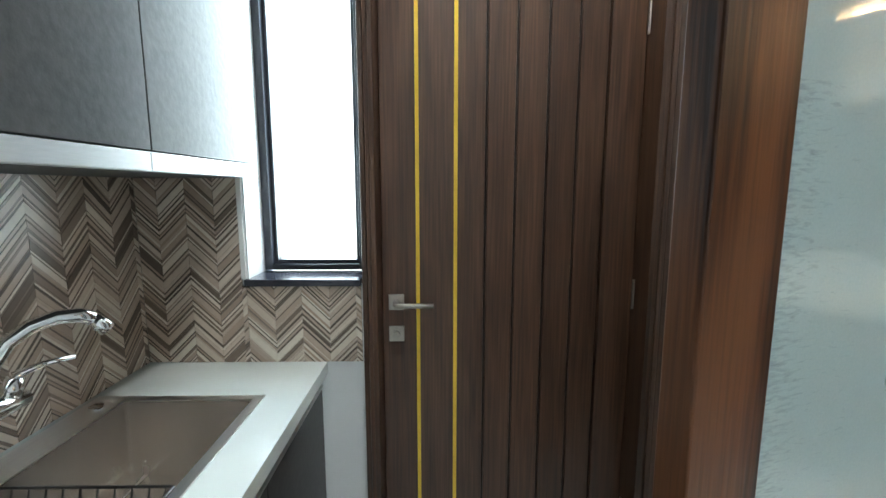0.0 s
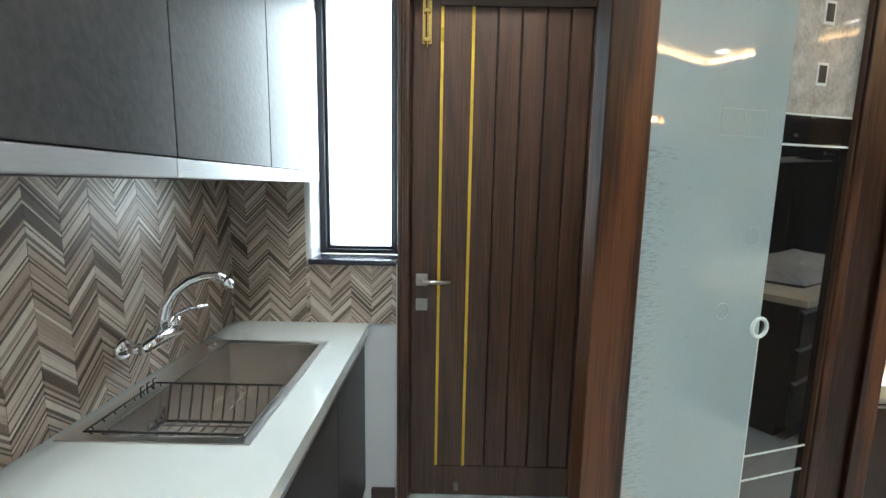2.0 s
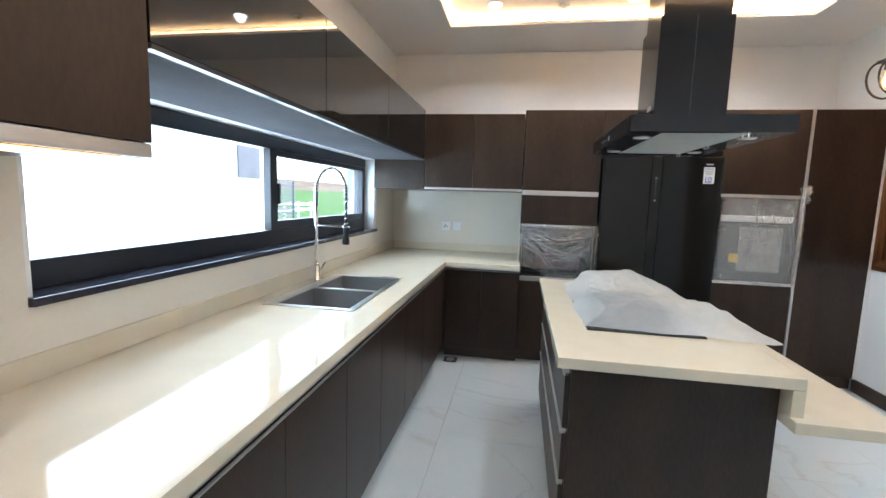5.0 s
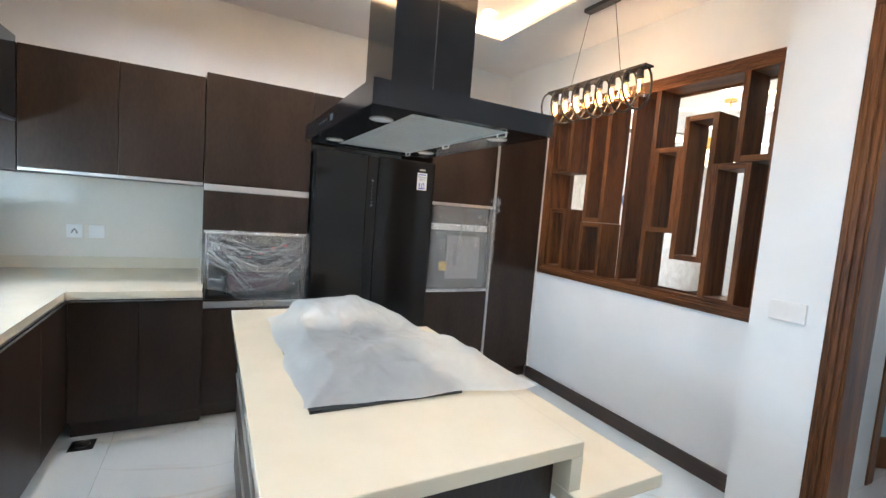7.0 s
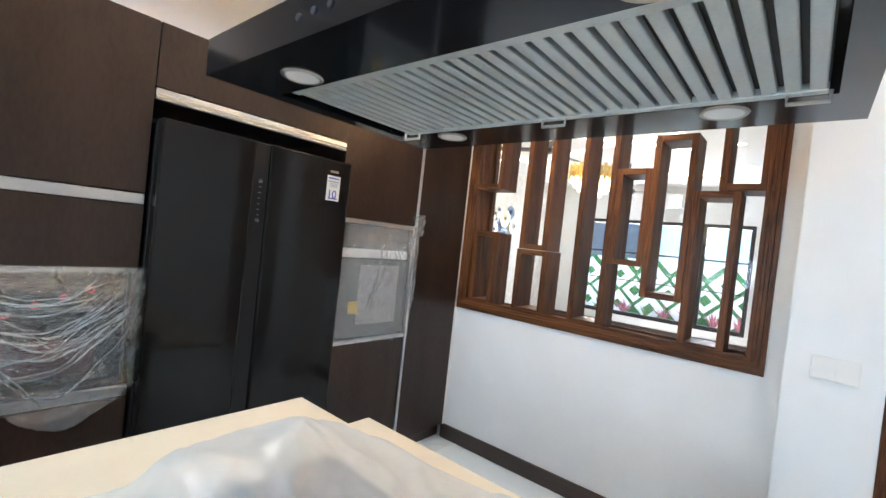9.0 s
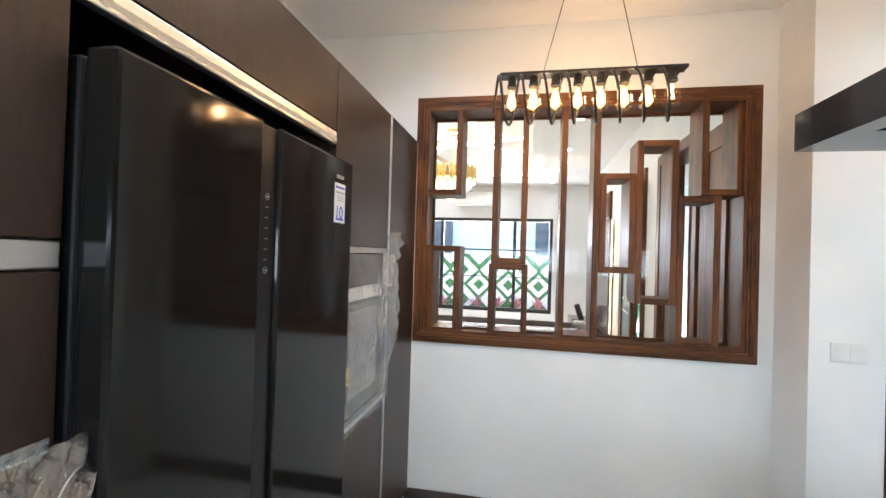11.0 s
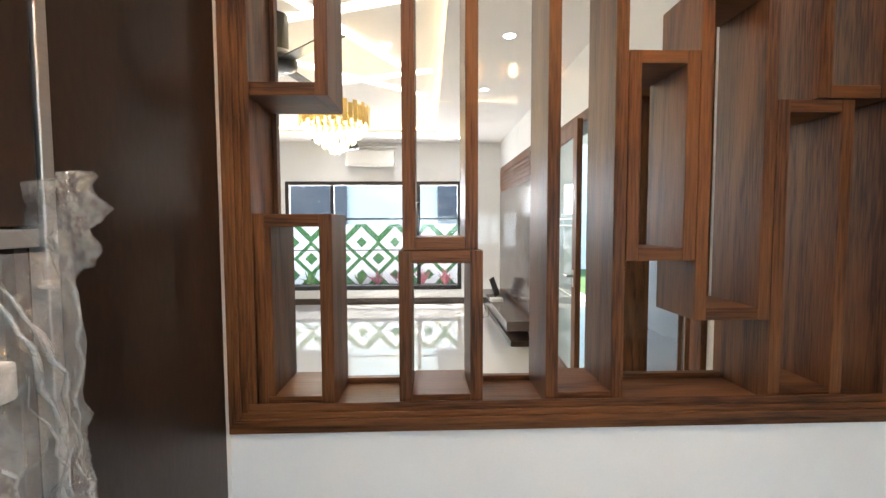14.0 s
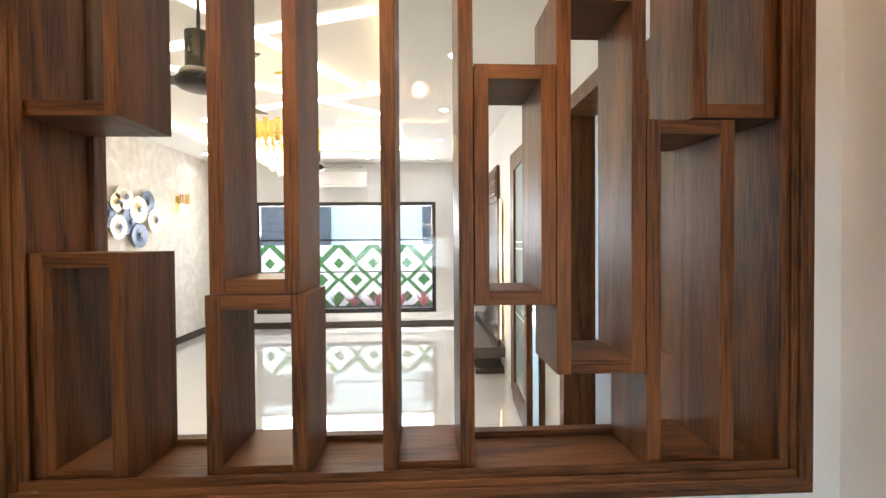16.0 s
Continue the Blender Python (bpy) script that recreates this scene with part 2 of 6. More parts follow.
def film(name, milky, color, scale=14.0, gloss=0.25, relief=0.7, shine=0.12, crease=0.0, spread=0.4):
    """Crinkled plastic sheet: part clear, part milky, with glossy creases."""
    mat = bpy.data.materials.new(name)
    mat.use_nodes = True
    t = mat.node_tree
    t.nodes.clear()
    tr, df, tl, gl = (t.nodes.new(k) for k in ("ShaderNodeBsdfTransparent", "ShaderNodeBsdfDiffuse", "ShaderNodeBsdfTranslucent", "ShaderNodeBsdfGlossy"))
    m1, m2, m3, o = (t.nodes.new(k) for k in ("ShaderNodeMixShader", "ShaderNodeMixShader", "ShaderNodeMixShader", "ShaderNodeOutputMaterial"))
    df.inputs[0].default_value = tl.inputs[0].default_value = (*color, 1)
    gl.inputs["Roughness"].default_value = shine
    tc, n, b = t.nodes.new("ShaderNodeTexCoord"), t.nodes.new("ShaderNodeTexNoise"), t.nodes.new("ShaderNodeBump")
    n.inputs["Scale"].default_value, n.inputs["Detail"].default_value, n.inputs["Distortion"].default_value = scale, 5, 1.5
    b.inputs["Strength"].default_value, b.inputs["Distance"].default_value = relief, 0.02
    t.links.new(tc.outputs["Object"], n.inputs["Vector"])
    t.links.new(n.outputs["Fac"], b.inputs["Height"])
    for k in (gl, df):
        t.links.new(b.outputs[0], k.inputs["Normal"])
    vr = t.nodes.new("ShaderNodeMapRange")
    vr.inputs["From Min"].default_value, vr.inputs["From Max"].default_value = 0.35, 0.7
    vr.inputs["To Min"].default_value, vr.inputs["To Max"].default_value = milky * (1 - spread), min(1, milky * (1 + spread))
    t.links.new(n.outputs["Fac"], vr.inputs["Value"])
    m1.inputs[0].default_value = 0.4
    t.links.new(df.outputs[0], m1.inputs[1])
    t.links.new(tl.outputs[0], m1.inputs[2])
    # highlights along the creases put into the colour, where stretched plastic also whitens
    rg, rs, ra, rm, rx = (t.nodes.new(k) for k in ("ShaderNodeTexNoise", "ShaderNodeMath", "ShaderNodeMath", "ShaderNodeMapRange", "ShaderNodeMath"))
    rg.inputs["Scale"].default_value, rg.inputs["Detail"].default_value, rg.inputs["Distortion"].default_value = 6.0, 2, 0.7
    t.links.new(tc.outputs["Object"], rg.inputs["Vector"])
    rs.operation, ra.operation, rx.operation = "SUBTRACT", "ABSOLUTE", "MAXIMUM"
    rs.inputs[1].default_value = 0.5
    rm.inputs["From Min"].default_value, rm.inputs["From Max"].default_value = 0.0, 0.02
    rm.inputs["To Min"].default_value, rm.inputs["To Max"].default_value = crease, 0.0
    t.links.new(rg.outputs["Fac"], rs.inputs[0])
    t.links.new(rs.outputs[0], ra.inputs[0])
    t.links.new(ra.outputs[0], rm.inputs["Value"])
    t.links.new(vr.outputs[0], rx.inputs[0])
    t.links.new(rm.outputs[0], rx.inputs[1])
    t.links.new(rx.outputs[0], m2.inputs[0])
    t.links.new(tr.outputs[0], m2.inputs[1])
    t.links.new(m1.outputs[0], m2.inputs[2])
    m3.inputs[0].default_value = gloss
    t.links.new(m2.outputs[0], m3.inputs[1])
    t.links.new(gl.outputs[0], m3.inputs[2])
    t.links.new(m3.outputs[0], o.inputs[0])
    return mat


def marble_floor(name, base, vein, rough, amount):
    mat, t, p = nodes_of(name)
    tc = t.nodes.new("ShaderNodeTexCoord")
    n = t.nodes.new("ShaderNodeTexNoise")
    n.inputs["Scale"].default_value, n.inputs["Detail"].default_value, n.inputs["Distortion"].default_value = 0.55, 7, 0.9
    info, mp = t.nodes.new("ShaderNodeObjectInfo"), t.nodes.new("ShaderNodeVectorMath")
    mp.operation = "MULTIPLY_ADD"
    sc = t.nodes.new("ShaderNodeCombineXYZ")
    mul = t.nodes.new("ShaderNodeMath")
    mul.operation = "MULTIPLY"
    mul.inputs[1].default_value = 37.0
    t.links.new(info.outputs["Random"], mul.inputs[0])
    t.links.new(mul.outputs[0], sc.inputs[0])
    t.links.new(mul.outputs[0], sc.inputs[2])
    mp.inputs[1].default_value = (1, 1, 1)
    t.links.new(tc.outputs["Object"], mp.inputs[0])
    t.links.new(sc.outputs[0], mp.inputs[2])
    t.links.new(mp.outputs[0], n.inputs["Vector"])
    d = t.nodes.new("ShaderNodeMath")
    d.operation = "SUBTRACT"
    d.inputs[1].default_value = 0.5
    a = t.nodes.new("ShaderNodeMath")
    a.operation = "ABSOLUTE"
    t.links.new(n.outputs["Fac"], d.inputs[0])
    t.links.new(d.outputs[0], a.inputs[0])
    r = t.nodes.new("ShaderNodeValToRGB")
    e = r.color_ramp.elements
    e[0].position, e[0].color = 0.0, (*[v * (1 - amount) + b * amount for v, b in zip(base, vein)], 1)
    e[1].position, e[1].color = 0.006, (*base, 1)
    k = e.new(0.12)
    k.color = (*[v * 0.97 for v in base], 1)
    t.links.new(a.outputs[0], r.inputs[0])
    t.links.new(r.outputs[0], p.inputs["Base Color"])
    p.inputs["Roughness"].default_value = rough
    p.inputs["Coat Weight"].default_value, p.inputs["Coat Roughness"].default_value = 0.5, 0.02
    return mat


def chevron_mat(name, stops):
    mat, t, p = nodes_of(name)
    g, r = t.nodes.new("ShaderNodeNewGeometry"), t.nodes.new("ShaderNodeValToRGB")
    e = r.color_ramp.elements
    e[0].position, e[0].color = 0.0, (*stops[0], 1)
    e[1].position, e[1].color = 1.0, (*stops[-1], 1)
    for i, col in enumerate(stops[1:-1]):
        k = e.new((i + 1) / (len(stops) - 1))
        k.color = (*col, 1)
    t.links.new(g.outputs["Random Per Island"], r.inputs[0])
    tc, n = t.nodes.new("ShaderNodeTexCoord"), t.nodes.new("ShaderNodeTexNoise")
    n.inputs["Scale"].default_value = 60
    t.links.new(tc.outputs["Object"], n.inputs["Vector"])
    mx = t.nodes.new("ShaderNodeMix")
    mx.data_type, mx.blend_type = "RGBA", "MULTIPLY"
    mx.inputs["Factor"].default_value = 0.2
    t.links.new(r.outputs[0], mx.inputs["A"])
    t.links.new(n.outputs["Fac"], mx.inputs["B"])
    t.links.new(mx.outputs["Result"], p.inputs["Base Color"])
    p.inputs["Roughness"].default_value = 0.32
    return mat


WALL = surface("warm_white_paint", (0.73, 0.745, 0.75), (0.79, 0.80, 0.805), 0.7, 3, 260, 0.03)
WALL_COOL = surface("white_paint", (0.74, 0.76, 0.77), (0.80, 0.82, 0.83), 0.65, 3, 260, 0.03)
CEIL = surface("ceiling_paint", (0.84, 0.82, 0.79), (0.88, 0.86, 0.83), 0.8, 2, 200, 0.02)
SPLASH = surface("cream_back_painted_panel", (0.70, 0.66, 0.58), (0.74, 0.70, 0.62), 0.12, 2, 60, 0.0)
CREAM = surface("cream_quartz", (0.66, 0.595, 0.455), (0.70, 0.635, 0.495), 0.075, 8, 500, 0.0, rvar=0.015, spec=0.35)
WHITE_TOP = surface("white_quartz", (0.66, 0.71, 0.69), (0.72, 0.77, 0.75), 0.10, 6, 400, 0.0, coat=0.4, rvar=0.03)
LAMINATE = surface("dark_walnut_laminate", (0.019, 0.0108, 0.0075), (0.042, 0.0245, 0.0165), 0.36, 5, 90, 0.03, stretch=(1, 1, 0.35), rvar=0.09, mottle=(0.36, 0.64), spec=0.36)
GREY_LAM = surface("dark_grey_laminate", (0.020, 0.019, 0.019), (0.050, 0.047, 0.046), 0.40, 4, 60, 0.06, rvar=0.08, mottle=(0.36, 0.62), spec=0.4)
BLACK_GLASS = surface("black_gloss_glass", (0.010, 0.011, 0.012), (0.013, 0.014, 0.015), 0.03, 2, 30, 0.0, rvar=0.01, spec=0.9)
OAK_V = wood("stained_oak_upright", (0.042, 0.0145, 0.0045), (0.122, 0.0450, 0.0138), (0.186, 0.073, 0.023), 0.46, "z", 2.6, 0.02, 1.8, 52.0, 210, 0.05, 0.28)
OAK_H = wood("stained_oak_level", (0.042, 0.0145, 0.0045), (0.122, 0.0450, 0.0138), (0.186, 0.073, 0.023), 0.46, "x", 2.6, 0.02, 1.8, 52.0, 210, 0.05, 0.28)
DOOR_WOOD = wood("dark_walnut_door", (0.036, 0.0160, 0.0085), (0.072, 0.034, 0.0185), (0.118, 0.060, 0.034), 0.36, "z", 4.0, 0.2, 1.1, 40.0, 150, 0.025)
ASH = wood("red_brown_stained_stile", (0.019, 0.0062, 0.0026), (0.068, 0.0235, 0.0088), (0.125, 0.047, 0.0175), 0.36, "z", 2.4, 0.10, 3.6, 60.0, 160, 0.04, 0.35)
ALU = surface("brushed_aluminium", (0.60, 0.60, 0.60), (0.72, 0.72, 0.72), 0.40, 4, 300, 0.0, metal=1.0, stretch=(0.1, 0.1, 1))
BOWL_STEEL = surface("satin_bowl_steel", (0.50, 0.46, 0.42), (0.60, 0.55, 0.50), 0.24, 4, 260, 0.04, metal=0.85, stretch=(1, 0.05, 1))
STEEL = surface("brushed_steel", (0.62, 0.60, 0.57), (0.74, 0.72, 0.69), 0.30, 4, 260, 0.04, metal=1.0, stretch=(1, 0.05, 1))
CHROME = surface("chrome", (0.80, 0.80, 0.81), (0.86, 0.86, 0.87), 0.06, 3, 60, 0.0, metal=1.0, rvar=0.03)
NICKEL = surface("aged_nickel", (0.40, 0.37, 0.33), (0.52, 0.49, 0.44), 0.32, 8, 200, 0.03, metal=1.0)
BRASS = surface("polished_brass", (0.75, 0.52, 0.18), (0.85, 0.62, 0.24), 0.22, 8, 200, 0.02, metal=1.0)
GOLD_INLAY = surface("yellow_gold_inlay", (0.78, 0.52, 0.05), (0.88, 0.60, 0.07), 0.30, 8, 200, 0.0, metal=0.3)
BLACK_METAL = surface("black_painted_metal", (0.012, 0.012, 0.013), (0.020, 0.020, 0.021), 0.30, 8, 200, 0.02, coat=0.2)
FRAME_DARK = surface("charcoal_aluminium_frame", (0.016, 0.018, 0.026), (0.026, 0.029, 0.038), 0.35, 8, 200, 0.02)
GRANITE = surface("dark_granite_sill", (0.025, 0.025, 0.034), (0.050, 0.050, 0.066), 0.15, 60, 300, 0.0)
FRIDGE = surface("black_steel_door", (0.009, 0.0085, 0.008), (0.012, 0.011, 0.010), 0.09, 3, 200, 0.0, rvar=0.03, spec=0.30)
HOOD_BLACK = surface("black_enamel", (0.006, 0.007, 0.009), (0.010, 0.011, 0.014), 0.12, 3, 120, 0.0, rvar=0.03, coat=0.1, spec=0.35)
FILTER = surface("grey_filter_steel", (0.42, 0.45, 0.45), (0.52, 0.55, 0.55), 0.38, 6, 200, 0.02, metal=0.4)
SLOT = surface("dark_slot", (0.012, 0.012, 0.012), (0.02, 0.02, 0.02), 0.6, 6, 200, 0.0)
SKIRT = wood("dark_skirting", (0.020, 0.011, 0.008), (0.036, 0.020, 0.015), (0.055, 0.033, 0.024), 0.35, "x", 6.0, 0.2, 0.6)
PLASTIC_W = surface("white_plastic", (0.74, 0.74, 0.73), (0.78, 0.78, 0.77), 0.35, 5, 200, 0.0)
PLASTIC_B = surface("black_plastic", (0.008, 0.008, 0.009), (0.012, 0.012, 0.013), 0.40, 5, 200, 0.0, spec=0.3)
PANE = clear_glass("window_pane")
SCREEN_PANE = clear_glass("thin_screen_pane", base=0.02)
BULB_GLASS = clear_glass("bulb_glass", (1.0, 0.93, 0.80))
FROST = surface("frosted_glass", (0.32, 0.43, 0.45), (0.38, 0.49, 0.51), 0.6, 2.5, 300, 0.0, coat=1.0, rvar=0.04, spec=0.3)
FROST.node_tree.nodes["Principled BSDF"].inputs["Coat IOR"].default_value = 1.9
FEATHER = surface("feather_etched_glass", (0.32, 0.43, 0.45), (0.38, 0.49, 0.51), 0.6, 2.5, 300, 0.0, coat=1.0, rvar=0.04, spec=0.3)
FEATHER.node_tree.nodes["Principled BSDF"].inputs["Coat IOR"].default_value = 1.9


def clear_strokes(mat, origin, along, a0, a1):
    """Feathered strokes of clear glass in the frosting, growing denser from a0 to a1 along the leaf."""
    t = mat.node_tree
    p, out = t.nodes["Principled BSDF"], t.nodes["Material Output"]
    g, sb, dt, mr = (t.nodes.new(k) for k in ("ShaderNodeNewGeometry", "ShaderNodeVectorMath", "ShaderNodeVectorMath", "ShaderNodeMapRange"))
    sb.operation, dt.operation = "SUBTRACT", "DOT_PRODUCT"
    sb.inputs[1].default_value, dt.inputs[1].default_value = origin, along
    mr.inputs["From Min"].default_value, mr.inputs["From Max"].default_value = a0, a1
    mr.inputs["To Min"].default_value, mr.inputs["To Max"].default_value = -0.62, -0.30
    n, mp, tc = t.nodes.new("ShaderNodeTexNoise"), t.nodes.new("ShaderNodeMapping"), t.nodes.new("ShaderNodeTexCoord")
    mp.inputs["Rotation"].default_value, mp.inputs["Scale"].default_value = (0.0, 0.35, 0.0), (1.0, 1.0, 4.5)
    n.inputs["Scale"].default_value, n.inputs["Detail"].default_value, n.inputs["Distortion"].default_value = 48.0, 4, 0.6
    add, cut = t.nodes.new("ShaderNodeMath"), t.nodes.new("ShaderNodeMapRange")
    cut.inputs["From Min"].default_value, cut.inputs["From Max"].default_value, cut.inputs["To Max"].default_value = 0.0, 0.45, 0.46
    tr, mx = t.nodes.new("ShaderNodeBsdfTransparent"), t.nodes.new("ShaderNodeMixShader")
    t.links.new(g.outputs["Position"], sb.inputs[0])
    t.links.new(sb.outputs[0], dt.inputs[0])
    t.links.new(dt.outputs["Value"], mr.inputs["Value"])
    t.links.new(tc.outputs["Object"], mp.inputs["Vector"])
    t.links.new(mp.outputs[0], n.inputs["Vector"])
    t.links.new(n.outputs["Fac"], add.inputs[0])
    t.links.new(mr.outputs[0], add.inputs[1])
    t.links.new(add.outputs[0], cut.inputs["Value"])
    t.links.new(cut.outputs[0], mx.inputs[0])
    t.links.new(p.outputs[0], mx.inputs[1])
    t.links.new(tr.outputs[0], mx.inputs[2])
    t.links.new(mx.outputs[0], out.inputs[0])


clear_strokes(FEATHER, (2.125, 0.553, 0.0), (-0.9594, -0.2821, 0.0), 0.50, 0.61)
FROST_T = surface("textured_frosted_glass", (0.24, 0.26, 0.24), (0.46, 0.48, 0.46), 0.35, 26, 110, 0.35, coat=0.3)
ETCH = surface("etched_line", (0.62, 0.72, 0.70), (0.68, 0.78, 0.76), 0.3, 10, 200, 0.0)
# clear glass drawn near-black: the shade behind it is put into the colour
DARK_PANE = surface("shade_backed_glass", (0.006, 0.006, 0.006), (0.008, 0.008, 0.008), 0.015, 2, 20, 0.0, rvar=0.005, spec=1.0, coat=0.6)
BAG = film("milky_plastic_bag", 0.56, (0.77, 0.81, 0.82), 12.0, 0.05, 0.10, 0.28, 0.0, 0.03)
WRAP = film("clear_plastic_wrap", 0.09, (0.74, 0.77, 0.79), 20.0, 0.20, 0.9, 0.05, 0.24)
# milky white on the bunched folds imitates streaks of light on the wrap
FOLD = film("bunched_streak_plastic", 0.36, (0.82, 0.86, 0.88), 22.0, 0.34, 0.8, 0.10)
WRAP_M = film("hazy_plastic_wrap", 0.27, (0.70, 0.75, 0.76), 24.0, 0.17, 0.8, 0.09, 0.30)
LED_WARM = glow("warm_led_strip", (1.0, 0.60, 0.28), 19.0)
LED_DISC = glow("downlight_disc", (1.0, 0.95, 0.86), 14.0)
LED_WHITE = glow("white_led_line", (1.0, 0.90, 0.70), 5.0)
FILAMENT = glow("bulb_filament", (1.0, 0.44, 0.10), 8.0)
CRYSTAL = glow("lit_crystal", (1.0, 0.78, 0.40), 4.0)
CHEV = chevron_mat("chevron_tile_light", ((0.44, 0.33, 0.25), (0.58, 0.46, 0.37), (0.70, 0.60, 0.50), (0.84, 0.77, 0.67)))
CHEV_D = chevron_mat("chevron_tile_dark", ((0.095, 0.068, 0.052), (0.19, 0.14, 0.108), (0.32, 0.245, 0.195)))
GROUT = surface("tile_grout", (0.30, 0.27, 0.24), (0.36, 0.33, 0.29), 0.8, 20, 300, 0.05)
FLOOR_MAT = marble_floor("white_marble_tile", (0.67, 0.735, 0.75), (0.50, 0.49, 0.47), 0.08, 0.40)
LOUNGE_FLOOR = marble_floor("polished_white_tile", (0.64, 0.63, 0.61), (0.64, 0.62, 0.59), 0.05, 0.4)
LOUNGE_FLOOR.node_tree.nodes["Principled BSDF"].inputs["Coat Weight"].default_value = 1.0
LOUNGE_FLOOR.node_tree.nodes["Principled BSDF"].inputs["Coat IOR"].default_value = 1.65
JOINT = surface("floor_joint", (0.56, 0.61, 0.62), (0.62, 0.67, 0.68), 0.6, 20, 200, 0.0)
INK = surface("blue_print", (0.03, 0.06, 0.42), (0.04, 0.08, 0.46), 0.5, 10, 100, 0.0)
GREY_INK = surface("grey_print", (0.30, 0.31, 0.34), (0.36, 0.37, 0.40), 0.5, 10, 100, 0.0)
RED_INK = surface("red_print", (0.45, 0.02, 0.03), (0.50, 0.03, 0.04), 0.5, 10, 100, 0.0)
YELLOW = surface("yellow_label", (0.70, 0.46, 0.05), (0.75, 0.50, 0.07), 0.5, 10, 100, 0.0)
FZ = 0.04  # finished floor level

# ---- the large structure ----
# kitchen shell
setting("floor_base", box(-0.2, 10.0, -9.6, 1.8, -0.12, FZ - 0.006), JOINT, "pale joint bed under the floor tiles")
b = bmesh.new()
NWY = 1.49
for x0, x1, z0, z1 in ((2.15, 3.09, 0, 3.2), (5.90, 6.7, 0, 3.2), (3.09, 5.90, 0, 1.105), (3.09, 5.90, 1.737, 3.2)):
    add_box(b, x0, x1, NWY, 1.75, z0, z1)
setting("wall_north", b, WALL, "warm white painted kitchen wall with a long window")
setting("wall_east", box(6.50, 6.7, -2.70, NWY, 0, 3.2), WALL, "warm white painted wall behind the tall cabinets")
b = bmesh.new()
for x0, x1, z0, z1 in ((3.99, 4.09, 0, 3.2), (5.84, 6.7, 0, 3.2), (4.09, 5.84, 0, 1.03), (4.09, 5.84, 2.37, 3.2)):
    add_box(b, x0, x1, -2.63, -2.39, z0, z1)
setting("wall_south", b, WALL_COOL, "white painted wall with the timber screen opening")
setting("wall_pier", box(3.70, 3.99, -2.63, -2.104, 0, 3.2), WALL_COOL, "white painted pier beside a timber doorway")
setting("wall_lintel", box(2.25, 3.70, -2.30, -2.104, 2.40, 3.2), WALL_COOL, "white painted wall over the hall doorway")
setting("wall_hall", box(2.25, 2.72, -2.30, -2.104, 0, 2.40), WALL_COOL, "white painted wall beside the hall doorway")
b = bmesh.new()
add_box(b, 2.14, 2.25, 0.60, 1.75, 0, 3.2)
add_box(b, 2.14, 2.25, -0.52, 0.60, 2.36, 3.2)
add_box(b, 2.14, 2.25, -2.3, -0.52, 0, 3.2)
setting("wall_partition", b, WALL_COOL, "white wall between kitchen and scullery with an open doorway")
b = bmesh.new()
TX0, TX1, TY0, TY1 = 2.9, 5.83, -1.79, 0.837
for x0, x1, y0, y1 in ((2.0, TX0, -2.74, 1.75), (TX1, 6.7, -2.74, 1.75), (TX0, TX1, TY1, 1.75), (TX0, TX1, -2.74, TY0)):
    add_box(b, x0, x1, y0, y1, 2.80, 2.825)
add_box(b, TX0 - 0.1, TX1 + 0.1, TY0 - 0.1, TY1 + 0.1, 2.885, 2.96)
for x0, x1, y0, y1 in ((TX0 - 0.12, TX0 - 0.08, TY0 - 0.1, TY1 + 0.1), (TX1 + 0.08, TX1 + 0.12, TY0 - 0.1, TY1 + 0.1), (TX0 - 0.1, TX1 + 0.1, TY0 - 0.12, TY0 - 0.08), (TX0 - 0.1, TX1 + 0.1, TY1 + 0.08, TY1 + 0.12)):
    add_box(b, x0, x1, y0, y1, 2.825, 2.885)
setting("ceiling", b, CEIL, "white ceiling with a recessed tray")
add_roof = box(-0.2, 10.0, -9.7, 2.4, 3.22, 3.35)
setting("roof_slab", add_roof, CEIL, "slab above the ceilings")
# light strips in the tray
for x0, x1, y0, y1 in ((TX0 - 0.078, TX0 - 0.070, TY0, TY1), (TX1 + 0.070, TX1 + 0.078, TY0, TY1), (TX0, TX1, TY0 - 0.078, TY0 - 0.070), (TX0, TX1, TY1 + 0.070, TY1 + 0.078)):
    solo("led_strip", box(x0, x1, y0, y1, 2.832, 2.868), LED_WARM, "warm glowing light strip in the ceiling tray", "light strip", "tray light strips")


def downlight(x, y, z, r=0.045, energy=9.0, group="kitchen downlights"):
    ob = thing("downlight", (x, y, z), "round recessed ceiling downlight, lit white", "downlight", group)
    part("rim", lathe([(r, 0.0), (r + 0.014, -0.004), (r + 0.016, 0.0)], 20, Matrix.Translation((x, y, z))), PLASTIC_W, ob)
    part("lens", lathe([(0.0005, -0.003), (r, -0.003), (r, 0.0)], 20, Matrix.Translation((x, y, z))), LED_DISC, ob)
    lamp("downlight_lamp", "SPOT", look((x, y, z - 0.012), (x, y, 0)), energy, (0.97, 0.98, 1.0), spot_size=radians(150), spot_blend=0.8, shadow_soft_size=0.04)
    return ob


KL = 27
for y in (0.47, -0.54, -1.55):
    downlight(5.66, y, 2.885, energy=KL)
for y in (0.47, -0.54, -1.55):
    downlight(3.25, y, 2.885, energy=KL)
smoke = thing("smoke_detector", (5.70, -0.04, 2.885), "small white round ceiling detector", "detector")
part("base", lathe([(0.04, 0.0), (0.04, -0.012), (0.032, -0.02)], 20, Matrix.Translation((5.70, -0.04, 2.885))), PLASTIC_W, smoke)
part("sensor", lathe([(0.018, -0.02), (0.016, -0.03)], 16, Matrix.Translation((5.70, -0.04, 2.885))), PLASTIC_W, smoke)

